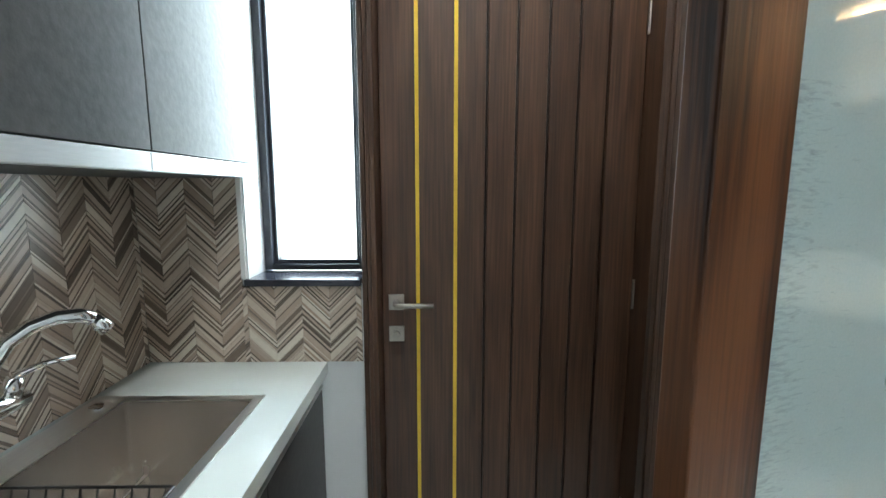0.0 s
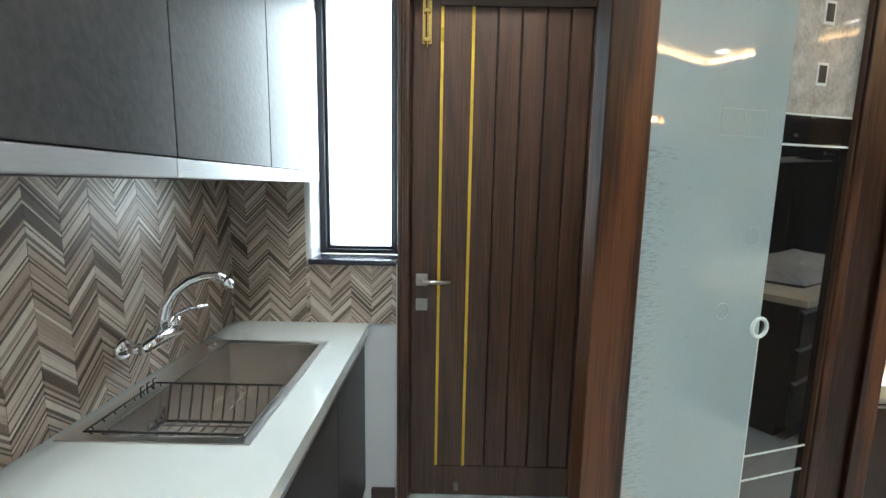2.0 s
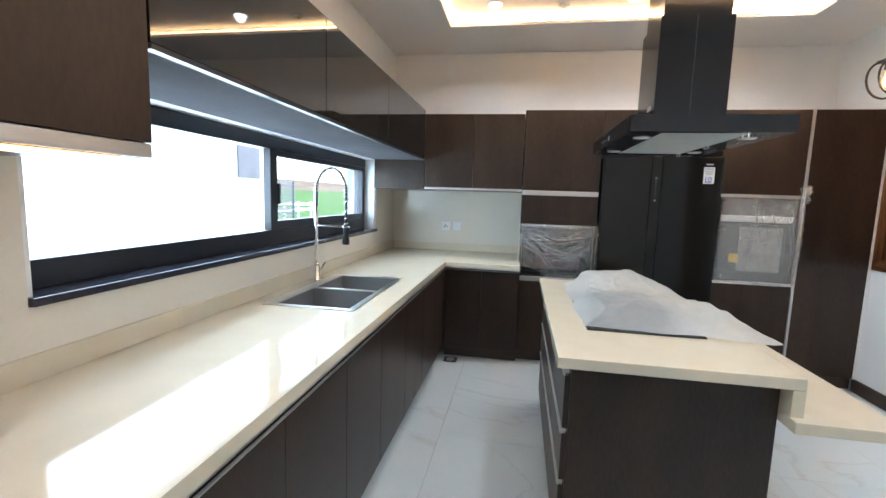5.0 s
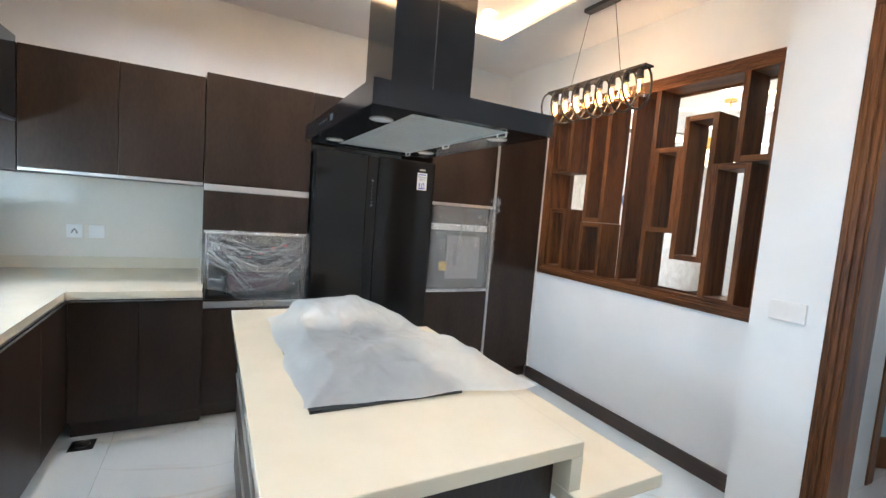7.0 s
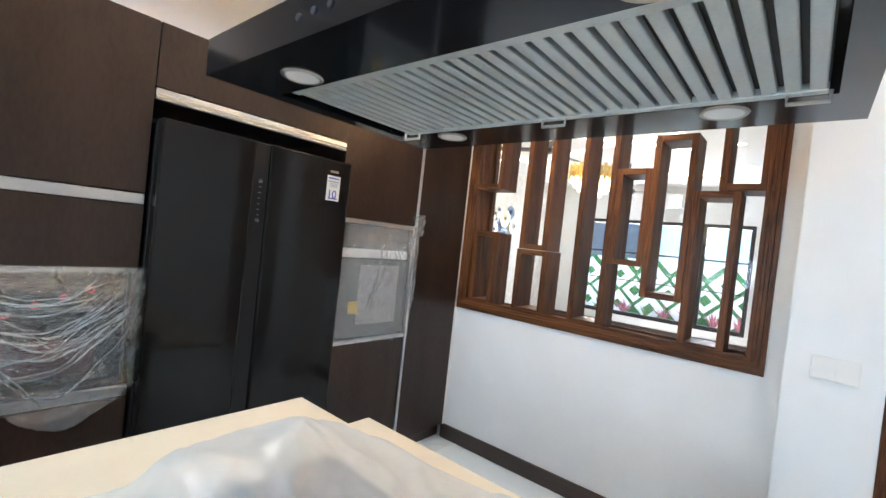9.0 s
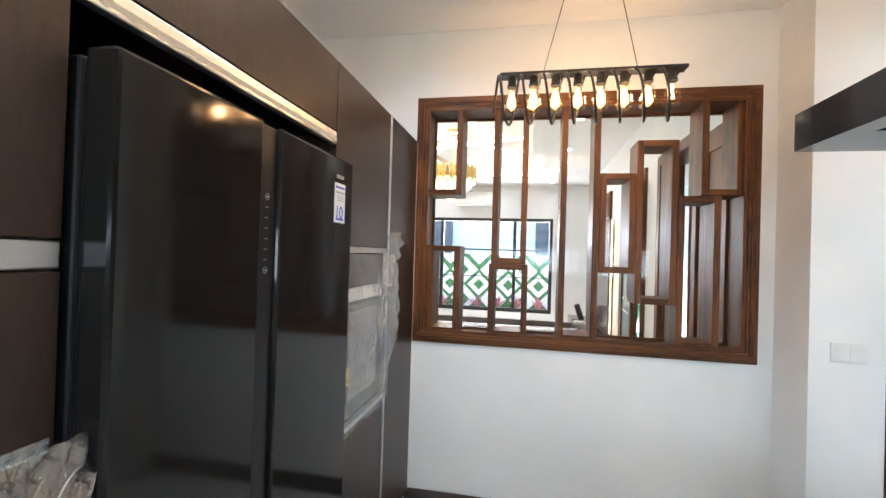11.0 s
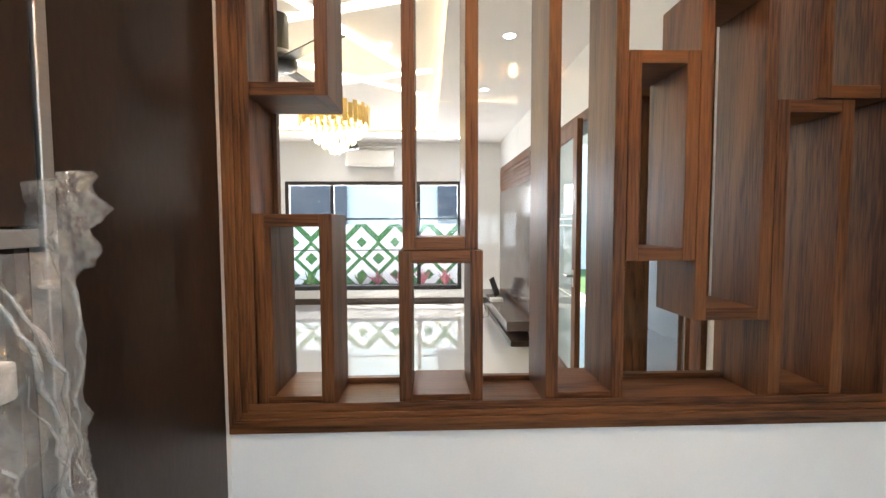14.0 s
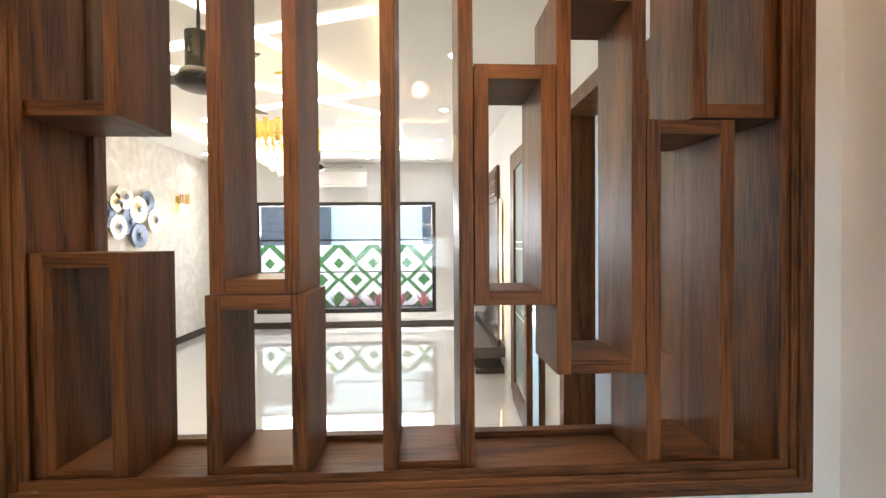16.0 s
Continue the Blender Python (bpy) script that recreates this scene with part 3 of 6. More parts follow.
# scullery shell
SN, SW = 1.307, 0.27
b = bmesh.new()
for x0, x1, z0, z1 in ((0.1, 0.60, 0, 3.2), (0.60, 0.962, 0, 1.15), (0.60, 0.962, 2.297, 3.2), (0.962, 1.90, 2.325, 3.2), (1.90, 2.14, 0, 3.2)):
    add_box(b, x0, x1, SN, 1.55, z0, z1)
setting("wall_scullery_north", b, WALL_COOL, "white scullery wall with a tall window and a timber door")
setting("wall_scullery_west", box(0.1, SW, -1.7, SN, 0, 3.2), WALL_COOL, "white scullery side wall behind the tiles")
setting("wall_scullery_south", box(0.1, 2.14, -1.9, -1.7, 0, 3.2), WALL_COOL, "white scullery end wall")
setting("ceiling_scullery", box(0.1, 2.14, -1.7, SN, 2.85, 2.9), CEIL, "white scullery ceiling")
# unseen downlights added to brighten the scullery; number and places are invented
for x, y, e in ((1.40, 0.80, 34.0), (1.2, -0.55, 17.0), (1.2, -1.3, 18.0)):
    downlight(x, y, 2.85, energy=e, group="scullery downlights")

# skirting and door linings
setting("baseboard", box(3.99, 5.88, -2.39, -2.372, FZ, FZ + 0.10, 0.003), SKIRT, "dark timber skirting")
setting("baseboard", box(0.85, 0.955, 1.290, SN, FZ, FZ + 0.10, 0.003), SKIRT, "dark timber skirting")


# kitchen doorway lining (partition) and hall doorway lining
ob = thing("door_frame_1", (2.15, 0.59, FZ), "red-brown stained timber lining of the open doorway", "door frame")
ob["kind"] = "structure"
part("jamb", box(2.128, 2.262, 0.565, 0.60, FZ, 2.36, 0.004), ASH, ob)
part("jamb", box(2.128, 2.262, -0.52, -0.485, FZ, 2.36, 0.004), ASH, ob)
part("head", box(2.128, 2.262, -0.485, 0.565, 2.325, 2.36, 0.004), ASH, ob)
part("stop", box(2.20, 2.225, 0.553, 0.565, FZ, 2.325, 0.002), ASH, ob)
ob = thing("door_frame_2", (3.2, -2.2, FZ), "dark stained timber lining of the hall doorway", "door frame")
ob["kind"] = "structure"
for x0, x1 in ((3.612, 3.70), (2.72, 2.808)):
    part("jamb", box(x0, x1, -2.31, -2.094, FZ, 2.37, 0.004), OAK_V, ob)
    for k in range(3):
        part("moulding", box(x0 + 0.008 + k * 0.027, x0 + 0.026 + k * 0.027, -2.094, -2.082 - 0.003 * k, FZ, 2.37, 0.003), OAK_V, ob)
part("head", box(2.72, 3.70, -2.31, -2.094, 2.37, 2.40, 0.004), OAK_H, ob)
part("head", box(2.808, 3.612, -2.31, -2.094, 2.30, 2.37, 0.004), OAK_H, ob)
# invented downlight, out of view, added to light the hall past the doorway
downlight(3.1, -3.2, 2.98, energy=14.0, group="hall downlights")
setting("ceiling_hall", box(2.1, 3.85, -9.4, -2.3, 2.98, 3.02), CEIL, "white hall ceiling")
# hall beyond
setting("wall_hall_west", box(2.1, 2.25, -9.4, -2.3, 0, 3.2), WALL, "white hall wall")

# long kitchen window
def window_glass(name, bm, parent):
    g = part(name, bm, PANE, parent)
    g.visible_shadow = False
    return g


win = thing("window_1", (4.5, 1.6, 1.11), "long low sliding window in a charcoal aluminium frame")
win["kind"] = "structure"
part("window_frame", box(3.09, 5.90, 1.58, 1.66, 1.13, 1.215, 0.003), FRAME_DARK, win)
part("window_frame", box(3.09, 5.90, 1.58, 1.66, 1.665, 1.737, 0.003), FRAME_DARK, win)
part("window_frame", box(3.09, 3.14, 1.58, 1.66, 1.216, 1.664, 0.003), FRAME_DARK, win)
part("window_frame", box(5.845, 5.90, 1.58, 1.66, 1.216, 1.664, 0.003), FRAME_DARK, win)
part("sash_stile", box(4.39, 4.46, 1.575, 1.62, 1.216, 1.664, 0.003), FRAME_DARK, win)
part("sash_rail", box(4.46, 5.845, 1.585, 1.615, 1.216, 1.265, 0.003), FRAME_DARK, win)
part("sash_rail", box(4.46, 5.845, 1.585, 1.615, 1.63, 1.664, 0.003), FRAME_DARK, win)
part("latch", box(4.462, 4.482, 1.565, 1.585, 1.36, 1.48, 0.004), BLACK_METAL, win)
window_glass("pane", box(3.14, 4.44, 1.63, 1.636, 1.216, 1.664), win)
window_glass("pane", box(4.46, 5.845, 1.598, 1.604, 1.265, 1.63), win)
setting("window_sill_1", box(3.07, 5.92, 1.463, 1.66, 1.105, 1.13, 0.004), GRANITE, "dark polished granite window sill")
setting("window_reveal_trim", box(3.09, 5.90, 1.484, 1.58, 1.737, 1.745), PLASTIC_W)

# scullery window
w2 = thing("window_2", (0.78, 1.48, 1.17), "tall narrow window in a charcoal aluminium frame")
w2["kind"] = "structure"
for x0, x1, z0, z1 in ((0.60, 0.632, 1.175, 2.297), (0.930, 0.962, 1.175, 2.297), (0.632, 0.930, 1.175, 1.195), (0.632, 0.930, 2.272, 2.297)):
    part("window_frame", box(x0, x1, 1.44, 1.52, z0, z1, 0.002), FRAME_DARK, w2)
for x0, x1, z0, z1 in ((0.632, 0.645, 1.195, 2.272), (0.917, 0.930, 1.195, 2.272), (0.645, 0.917, 1.195, 1.208), (0.645, 0.917, 2.255, 2.272)):
    part("bead", box(x0, x1, 1.46, 1.50, z0, z1, 0.002), FRAME_DARK, w2)
window_glass("pane", box(0.645, 0.917, 1.478, 1.484, 1.208, 2.255), w2)
setting("window_sill_2", box(0.595, 0.958, 1.29, 1.45, 1.15, 1.172, 0.003), GRANITE, "dark granite window sill")
b = bmesh.new()
add_box(b, 0.600, 0.606, 1.308, 1.44, 1.172, 2.29)
add_box(b, 0.585, 0.600, 1.299, SN, 1.172, 2.31)
add_box(b, 0.585, 0.962, 1.299, SN, 2.297, 2.33)
setting("window_trim", b, PLASTIC_W, "white painted window reveal edge")

# ---- outdoors ----
setting("ground", box(-60, 70, -80, 80, -0.6, -0.15), surface("lawn", (0.04, 0.09, 0.02), (0.08, 0.16, 0.04), 0.9, 2, 60, 0.2), "grass and paving around the house")
SIDING = surface("white_render", (0.86, 0.85, 0.82), (0.90, 0.89, 0.86), 0.8, 3, 60, 0.05)
GREYWALL = surface("grey_siding", (0.10, 0.10, 0.13), (0.14, 0.14, 0.17), 0.6, 3, 60, 0.05)
setting("pavement", box(-3, 14, 1.8, 4.2, -0.15, -0.05), surface("pale_paving", (0.5, 0.5, 0.48), (0.6, 0.6, 0.58), 0.8, 3, 60, 0.05), "pale paving outside the kitchen")


# ---- kitchen cabinets ----
def side(face, front):
    """Boxes in a cabinet's own terms: along its front, depth behind the front, height."""
    def f(u0, u1, v0, v1, z0, z1, bev=0.0):
        if face == "north":
            return box(u0, u1, front + v0, front + v1, z0, z1, bev)
        if face == "east":
            return box(front + v0, front + v1, u0, u1, z0, z1, bev)
        return box(front - v1, front - v0, u0, u1, z0, z1, bev)
    return f


def base_unit(face, front, u0, u1, depth, top, mat, label, group, profile=True, bowl_room=False):
    f = side(face, front)
    um = (u0 + u1) / 2
    loc = (um, front + depth / 2, FZ) if face == "north" else ((front + depth / 2, um, FZ) if face == "east" else (front - depth / 2, um, FZ))
    ob = thing("base_cabinet", loc, label, "cabinet", group)
    part("body", f(u0, u1, 0.022, depth, FZ + 0.10, 0.66 if bowl_room else top - 0.002), mat, ob)
    if bowl_room:
        part("front_rail", f(u0, u1, 0.022, 0.040, 0.66, top - 0.002), mat, ob)
    part("plinth", f(u0, u1, 0.06, depth, FZ, FZ + 0.10), SKIRT, ob)
    d = part("door", f(u0 + 0.0015, u1 - 0.0015, 0.0, 0.02, FZ + 0.105, top - 0.045, 0.0015), mat, ob)
    if profile:
        part("grip_profile", f(u0, u1, 0.006, 0.021, top - 0.030, top - 0.004, 0.002), ALU, d, "aluminium grip profile")
        part("grip_lip", f(u0, u1, -0.004, 0.004, top - 0.040, top - 0.034, 0.001), ALU, d)
    return ob


def wall_unit(face, front, u0, u1, depth, z0, z1, mat, label, group, grip=0.03):
    f = side(face, front)
    um, zm = (u0 + u1) / 2, z0
    loc = (um, front + depth / 2, zm) if face == "north" else ((front + depth / 2, um, zm) if face == "east" else (front - depth / 2, um, zm))
    ob = thing("wall_cabinet", loc, label, "cabinet", group)
    part("body", f(u0, u1, 0.022, depth, z0 + 0.001, z1), mat, ob)
    d = part("door", f(u0 + 0.0015, u1 - 0.0015, 0.0, 0.02, z0 + grip, z1, 0.0015), mat, ob)
    if grip:
        part("grip_profile", f(u0, u1, 0.002, 0.02, z0 + 0.002, z0 + grip - 0.002, 0.003), ALU, d, "aluminium grip profile")
    return ob


BASE_LBL = "dark walnut laminate base cabinet with aluminium grip rail"
edges = [2.26, 2.74, 3.19, 3.63, 4.05, 4.50, 4.95, 5.40, 5.80]
for a, c in zip(edges, edges[1:]):
    base_unit("north", 0.815, a, c, 0.66, 0.858, LAMINATE, BASE_LBL, "window wall base cabinets", bowl_room=3.6 < a < 4.6)
for a, c in ((0.50, 0.815), (0.185, 0.50)):
    base_unit("east", 5.80, a, c, 0.67, 0.858, LAMINATE, BASE_LBL, "east wall base cabinets")

# L-shaped worktop with the sink cut out
SX0, SX1, SY0, SY1 = 4.00, 4.82, 0.945, 1.375
b = slab((2.26, SX0, SX1, 5.67, 6.498), (0.188, 0.796, SY0, SY1, 1.488), ((0, 0), (1, 0), (2, 0), (1, 2)), 0.86, 0.90)
solo("worktop", b, CREAM, "glossy cream quartz worktop on dark cabinets", "worktop")
b = bmesh.new()
add_box(b, 2.26, 6.498, 1.474, 1.489, 0.90, 0.975, 0.002)
add_box(b, 6.484, 6.498, 0.188, 1.474, 0.90, 0.975, 0.002)
solo("upstand", b, CREAM, "low cream quartz upstand along the wall", "upstand")
b = bmesh.new()
add_box(b, 2.26, 3.07, 1.480, 1.4895, 0.975, 1.50)
add_box(b, 3.07, 5.92, 1.480, 1.4895, 0.975, 1.104)
add_box(b, 5.92, 6.49, 1.480, 1.4895, 0.975, 1.50)
add_box(b, 6.489, 6.4995, 0.188, 1.480, 0.975, 1.52)
setting("trim_backsplash", b, SPLASH, "glossy cream backsplash panel")


def socket(x, y, z, name, label, slots):
    ob = thing(name, (x, y, z), label, "socket")
    part("plate", box(x - 0.008, x, y - 0.043, y + 0.043, z - 0.043, z + 0.043, 0.003), PLASTIC_W, ob)
    part("insert", box(x - 0.010, x - 0.008, y - 0.030, y + 0.030, z - 0.030, z + 0.030, 0.001), PLASTIC_W, ob)
    if slots:
        for dy, dz in ((-0.013, -0.010), (0.013, -0.010), (0.0, 0.012), (-0.008, 0.002), (0.008, 0.002)):
            part("slot", box(x - 0.0112, x - 0.0102, y + dy - 0.003, y + dy + 0.003, z + dz - 0.006, z + dz + 0.006), SLOT, ob)


socket(6.489, 0.935, 1.142, "wall_socket", "white plastic multi-pin wall socket", True)
socket(6.489, 0.820, 1.142, "blank_plate", "white plastic blank wall plate", False)

# double sink
sink = thing("kitchen_sink", (4.41, 1.16, 0.9), "double bowl dark steel inset sink", "sink")
DKSTEEL = surface("dark_brushed_steel", (0.24, 0.235, 0.23), (0.32, 0.315, 0.31), 0.40, 4, 260, 0.04, metal=0.6)
b = slab((SX0 - 0.012, SX0 + 0.02, 4.395, 4.425, SX1 - 0.02, SX1 + 0.012), (SY0 - 0.012, SY0 + 0.02, SY1 - 0.05, SY1 + 0.012), ((1, 1), (3, 1)), 0.9005, 0.904)
part("rim", b, STEEL, sink)


def bowl(x0, x1, y0, y1, z0, z1, mat, parent):
    b = bmesh.new()
    shells = []
    for g, zb in ((0.0, z0), (0.004, z0 - 0.004)):
        plan = ((x0 - g, y0 - g), (x1 + g, y0 - g), (x1 + g, y1 + g), (x0 - g, y1 + g))
        low, high = [b.verts.new((x, y, zb)) for x, y in plan], [b.verts.new((x, y, z1)) for x, y in plan]
        b.faces.new(low)
        for q in range(4):
            b.faces.new((low[q], low[(q + 1) % 4], high[(q + 1) % 4], high[q]))
        shells.append(high)
    for q in range(4):
        b.faces.new((shells[0][q], shells[0][(q + 1) % 4], shells[1][(q + 1) % 4], shells[1][q]))
    corners = [e for e in b.edges if abs(e.verts[0].co.z - e.verts[1].co.z) > 0.05 and min(abs(e.verts[0].co.x - x0), abs(e.verts[0].co.x - x1)) < 1e-5]
    bmesh.ops.bevel(b, geom=corners, offset=0.014, segments=3, profile=0.5, affect="EDGES")
    part("bowl", b, mat, parent)
    part("drain", lathe([(0.045, 0.0), (0.045, 0.004), (0.03, 0.004), (0.028, 0.001), (0.0005, 0.001)], 18, Matrix.Translation(((x0 + x1) / 2, (y0 + y1) / 2, z0))), STEEL, parent)


bowl(SX0 + 0.02, 4.395, SY0 + 0.02, SY1 - 0.05, 0.70, 0.899, DKSTEEL, sink)
bowl(4.425, SX1 - 0.02, SY0 + 0.02, SY1 - 0.05, 0.70, 0.899, DKSTEEL, sink)

# tall spring tap
tap = thing("kitchen_tap", (4.61, 1.414, 0.9), "tall chrome spring-neck kitchen tap", "tap")
part("base", lathe([(0.030, 0.0), (0.030, 0.01), (0.022, 0.016), (0.022, 0.09), (0.016, 0.10)], 18, Matrix.Translation((4.61, 1.414, 0.9))), CHROME, tap, smooth=True)
part("stem", tube([(4.61, 1.414, 0.98), (4.61, 1.414, 1.44)], 0.012, 12), CHROME, tap, smooth=True)
arc = [(4.61, 1.414 - 0.095 * (1 - math.cos(a)), 1.44 + 0.14 * math.sin(a)) for a in [k * math.pi / 14 for k in range(15)]]
arc += [(4.61, 1.224, 1.40), (4.61, 1.224, 1.30), (4.61, 1.224, 1.24)]
part("hose", tube(arc, 0.007, 8), PLASTIC_B, tap)
coil = []
fine = []
for a, c in zip(arc, arc[1:]):
    for k in range(6):
        fine.append(Vector(a).lerp(Vector(c), k / 6))
for i, p in enumerate(fine):
    nxt = fine[min(i + 1, len(fine) - 1)]
    d = (nxt - p).normalized() if (nxt - p).length > 0 else Vector((0, 0, -1))
    u = Vector((1, 0, 0))
    v = d.cross(u).normalized()
    coil.append(p + (u * math.cos(i * 1.9) + v * math.sin(i * 1.9)) * 0.013)
part("spring", tube(coil, 0.003, 5), CHROME, tap, smooth=True)
part("spray_head", lathe([(0.012, 0.0), (0.016, -0.02), (0.018, -0.08), (0.022, -0.10), (0.020, -0.12)], 16, Matrix.Translation((4.61, 1.224, 1.25))), PLASTIC_B, tap, "black spray head", smooth=True)
part("support_arm", tube([(4.61, 1.414, 1.235), (4.61, 1.24, 1.235)], 0.006, 8), CHROME, tap)
part("holder_ring", tube([(4.61 + 0.02 * math.cos(a), 1.224 + 0.02 * math.sin(a), 1.235) for a in [k * math.tau / 14 for k in range(14)]], 0.004, 6, True), CHROME, tap)
part("lever", tube([(4.632, 1.414, 0.955), (4.66, 1.405, 0.97), (4.70, 1.40, 1.00)], 0.007, 8), CHROME, tap, smooth=True)

# wall cabinets over the window wall
near = wall_unit("north", 1.03, 2.26, 3.018, 0.458, 1.495, 2.60, LAMINATE, "tall dark walnut wall cabinet with lit grip rail", "window wall cabinets", 0.035)
solo("cabinet_light", box(2.30, 2.98, 1.075, 1.10, 1.487, 1.4955), glow("warm_cabinet_light", (1.0, 0.50, 0.16), 6.0), "warm light strip under the wall cabinet", "light strip")
for a, c in ((3.022, 3.917), (3.917, 4.795), (4.795, 5.855)):
    u = thing("wall_cabinet", ((a + c) / 2, 1.25, 1.74), "black gloss glass-fronted wall cabinet above the window", "cabinet", "gloss wall cabinets")
    part("body", box(a, c, 1.052, 1.488, 1.742, 2.146), LAMINATE, u)
    part("door", box(a + 0.0015, c - 0.0015, 1.03, 1.05, 1.75, 2.147, 0.0015), BLACK_GLASS, u, "black gloss glass door")
    part("edge_trim", box(a, c, 1.026, 1.05, 1.735, 1.748), FRAME_DARK, u)
    part("underside", box(a, c, 1.055, 1.488, 1.737, 1.7415), surface("gloss_grey_underside", (0.100, 0.100, 0.112), (0.120, 0.120, 0.132), 0.45, 3, 60, 0.0, spec=0.0), u)
# corner and east wall cabinets
EL = "dark walnut laminate wall cabinet with aluminium grip rail"
corner = thing("wall_cabinet", (6.18, 1.25, 1.49), "dark walnut corner wall cabinet", "cabinet")
part("body", box(5.862, 6.49, 1.035, 1.479, 1.492, 2.12), LAMINATE, corner)
wall_unit("east", 5.862, 0.615, 1.03, 0.63, 1.492, 2.12, LAMINATE, EL, "east wall cabinets", 0.022)
wall_unit("east", 5.862, 0.203, 0.615, 0.63, 1.492, 2.12, LAMINATE, EL, "east wall cabinets", 0.022)

# oven tower
XF = 5.857
ov = thing("oven_tower_cabinet", (6.15, -0.105, FZ), "tall dark walnut tower cabinet with a wrapped appliance niche", "cabinet")
part("side_panel", box(XF + 0.02, 6.49, 0.182, 0.200, FZ, 2.15), LAMINATE, ov)
part("side_panel", box(XF + 0.02, 6.49, -0.412, -0.394, FZ, 2.15), LAMINATE, ov)
part("back_panel", box(6.46, 6.49, -0.394, 0.182, FZ, 2.15), LAMINATE, ov)
part("carcass", box(XF + 0.022, 6.46, -0.394, 0.182, 1.23, 2.15), LAMINATE, ov)
part("carcass", box(XF + 0.022, 6.46, -0.394, 0.182, FZ + 0.1, 0.80), LAMINATE, ov)
part("plinth", box(XF + 0.06, 6.46, -0.394, 0.182, FZ, FZ + 0.1), SKIRT, ov)
d = part("door", box(XF, XF + 0.02, -0.410, 0.198, 1.512, 2.15, 0.0015), LAMINATE, ov)
part("grip_profile", box(XF + 0.001, XF + 0.02, -0.410, 0.198, 1.468, 1.508, 0.003), ALU, d)
part("panel", box(XF, XF + 0.02, -0.410, 0.198, 1.222, 1.464, 0.0015), LAMINATE, ov)
d = part("drawer_front", box(XF, XF + 0.02, -0.410, 0.198, FZ + 0.105, 0.745, 0.0015), LAMINATE, ov)
part("grip_profile", box(XF + 0.001, XF + 0.02, -0.410, 0.198, 0.75, 0.79, 0.003), ALU, d)
oven = thing("built_in_oven", (6.1, -0.105, 0.80), "black built-in oven behind plastic wrap", "oven")
part("body", box(XF + 0.012, 6.4, -0.385, 0.175, 0.803, 1.215, 0.004), PLASTIC_B, oven)
part("door_glass", box(XF + 0.002, XF + 0.012, -0.375, 0.165, 0.83, 1.11, 0.003), BLACK_GLASS, oven)
part("control_panel", box(XF + 0.002, XF + 0.012, -0.375, 0.165, 1.12, 1.21, 0.003), PLASTIC_B, oven)
part("handle", tube([(XF - 0.03, -0.33, 1.09), (XF - 0.03, 0.12, 1.09)], 0.009, 8), PLASTIC_B, oven)
part("inner_wrap", box(XF - 0.004, XF + 0.001, -0.30, 0.05, 0.86, 0.98), surface("pinkish_foam", (0.06, 0.028, 0.030), (0.11, 0.055, 0.060), 0.7, 12, 90, 0.2), oven)

def sheet_point(u, v, x, y0, y1, z0, z1, seed, out, sag, low, edge):
    """A point of a loose sheet of wrap in front of x, taped along its top, with folds that hang in arcs."""
    n = noise.fractal(Vector((u * 2.6 + seed, v * 2.6, seed)), 0.8, 2.2, 5)
    arc = v - 0.55 * (2 * u - 1) ** 2 * v + 0.10 * noise.noise(Vector((u * 2.3, v * 2.1, seed + 4)))
    fold = max(0.0, 1 - 3.2 * abs(noise.noise(Vector((arc * 7.5, u * 1.2 + seed, 0.3 * v))))) ** 2
    fold2 = max(0.0, 1 - 3.5 * abs(noise.noise(Vector(((u * 1.4 + v) * 6.0, (u - v) * 1.1, seed + 2))))) ** 2
    bell = math.sin(math.pi * u) ** edge if 0 < u < 1 else 0.0
    dx = -0.003 - out * (0.2 + 0.8 * math.sin(math.pi * min(1.0, 1.15 * (1 - v) + 0.08))) * bell * (0.7 + 0.5 * n) - 0.010 * fold * (0.3 + bell) - 0.007 * fold2
    yy = y0 + (y1 - y0) * u + 0.014 * n * (1 - v)
    hang = math.exp(-((u - low) / 0.33) ** 2)
    zz = z0 + (z1 - z0) * v - sag * hang * (1 - v) ** 1.5 + 0.02 * noise.noise(Vector((u * 6, v * 2, seed + 9))) * (1 - v)
    return Vector((min(x - 0.002, x + dx), yy, zz))


def crumpled(shape, nu=96, nv=78):
    b = bmesh.new()
    rows = [[b.verts.new(sheet_point(i / nu, j / nv, *shape)) for i in range(nu + 1)] for j in range(nv + 1)]
    for j in range(nv):
        for i in range(nu):
            b.faces.new((rows[j][i], rows[j][i + 1], rows[j + 1][i + 1], rows[j + 1][i]))
    return b


def gathers(shape, count, seed, ends):
    """Thin bunched folds that sag from one edge of the sheet to the other."""
    r = random.Random(seed)
    b = bmesh.new()
    for k in range(count):
        (ua, va), (ub, vb), dip = ends(k, r)
        pts, rad = [], []
        for q in range(25):
            f = q / 24
            w = 0.012 * noise.noise(Vector((f * 5, k * 3.1, seed)))
            u = min(0.99, max(0.01, ua + (ub - ua) * f + w))
            v = min(0.985, max(0.0, va + (vb - va) * f - dip * 4 * f * (1 - f) + w))
            pts.append(sheet_point(u, v, *shape) + Vector((-0.002, 0, 0)))
            rad.append(max(0.0005, (0.0020 + 0.0045 * abs(noise.noise(Vector((f * 6, k * 2.7, seed + 1))))) * min(1, 5 * f + 0.1, 5 * (1 - f) + 0.1)))
        add_tube(b, pts, rad, 5)
    return b


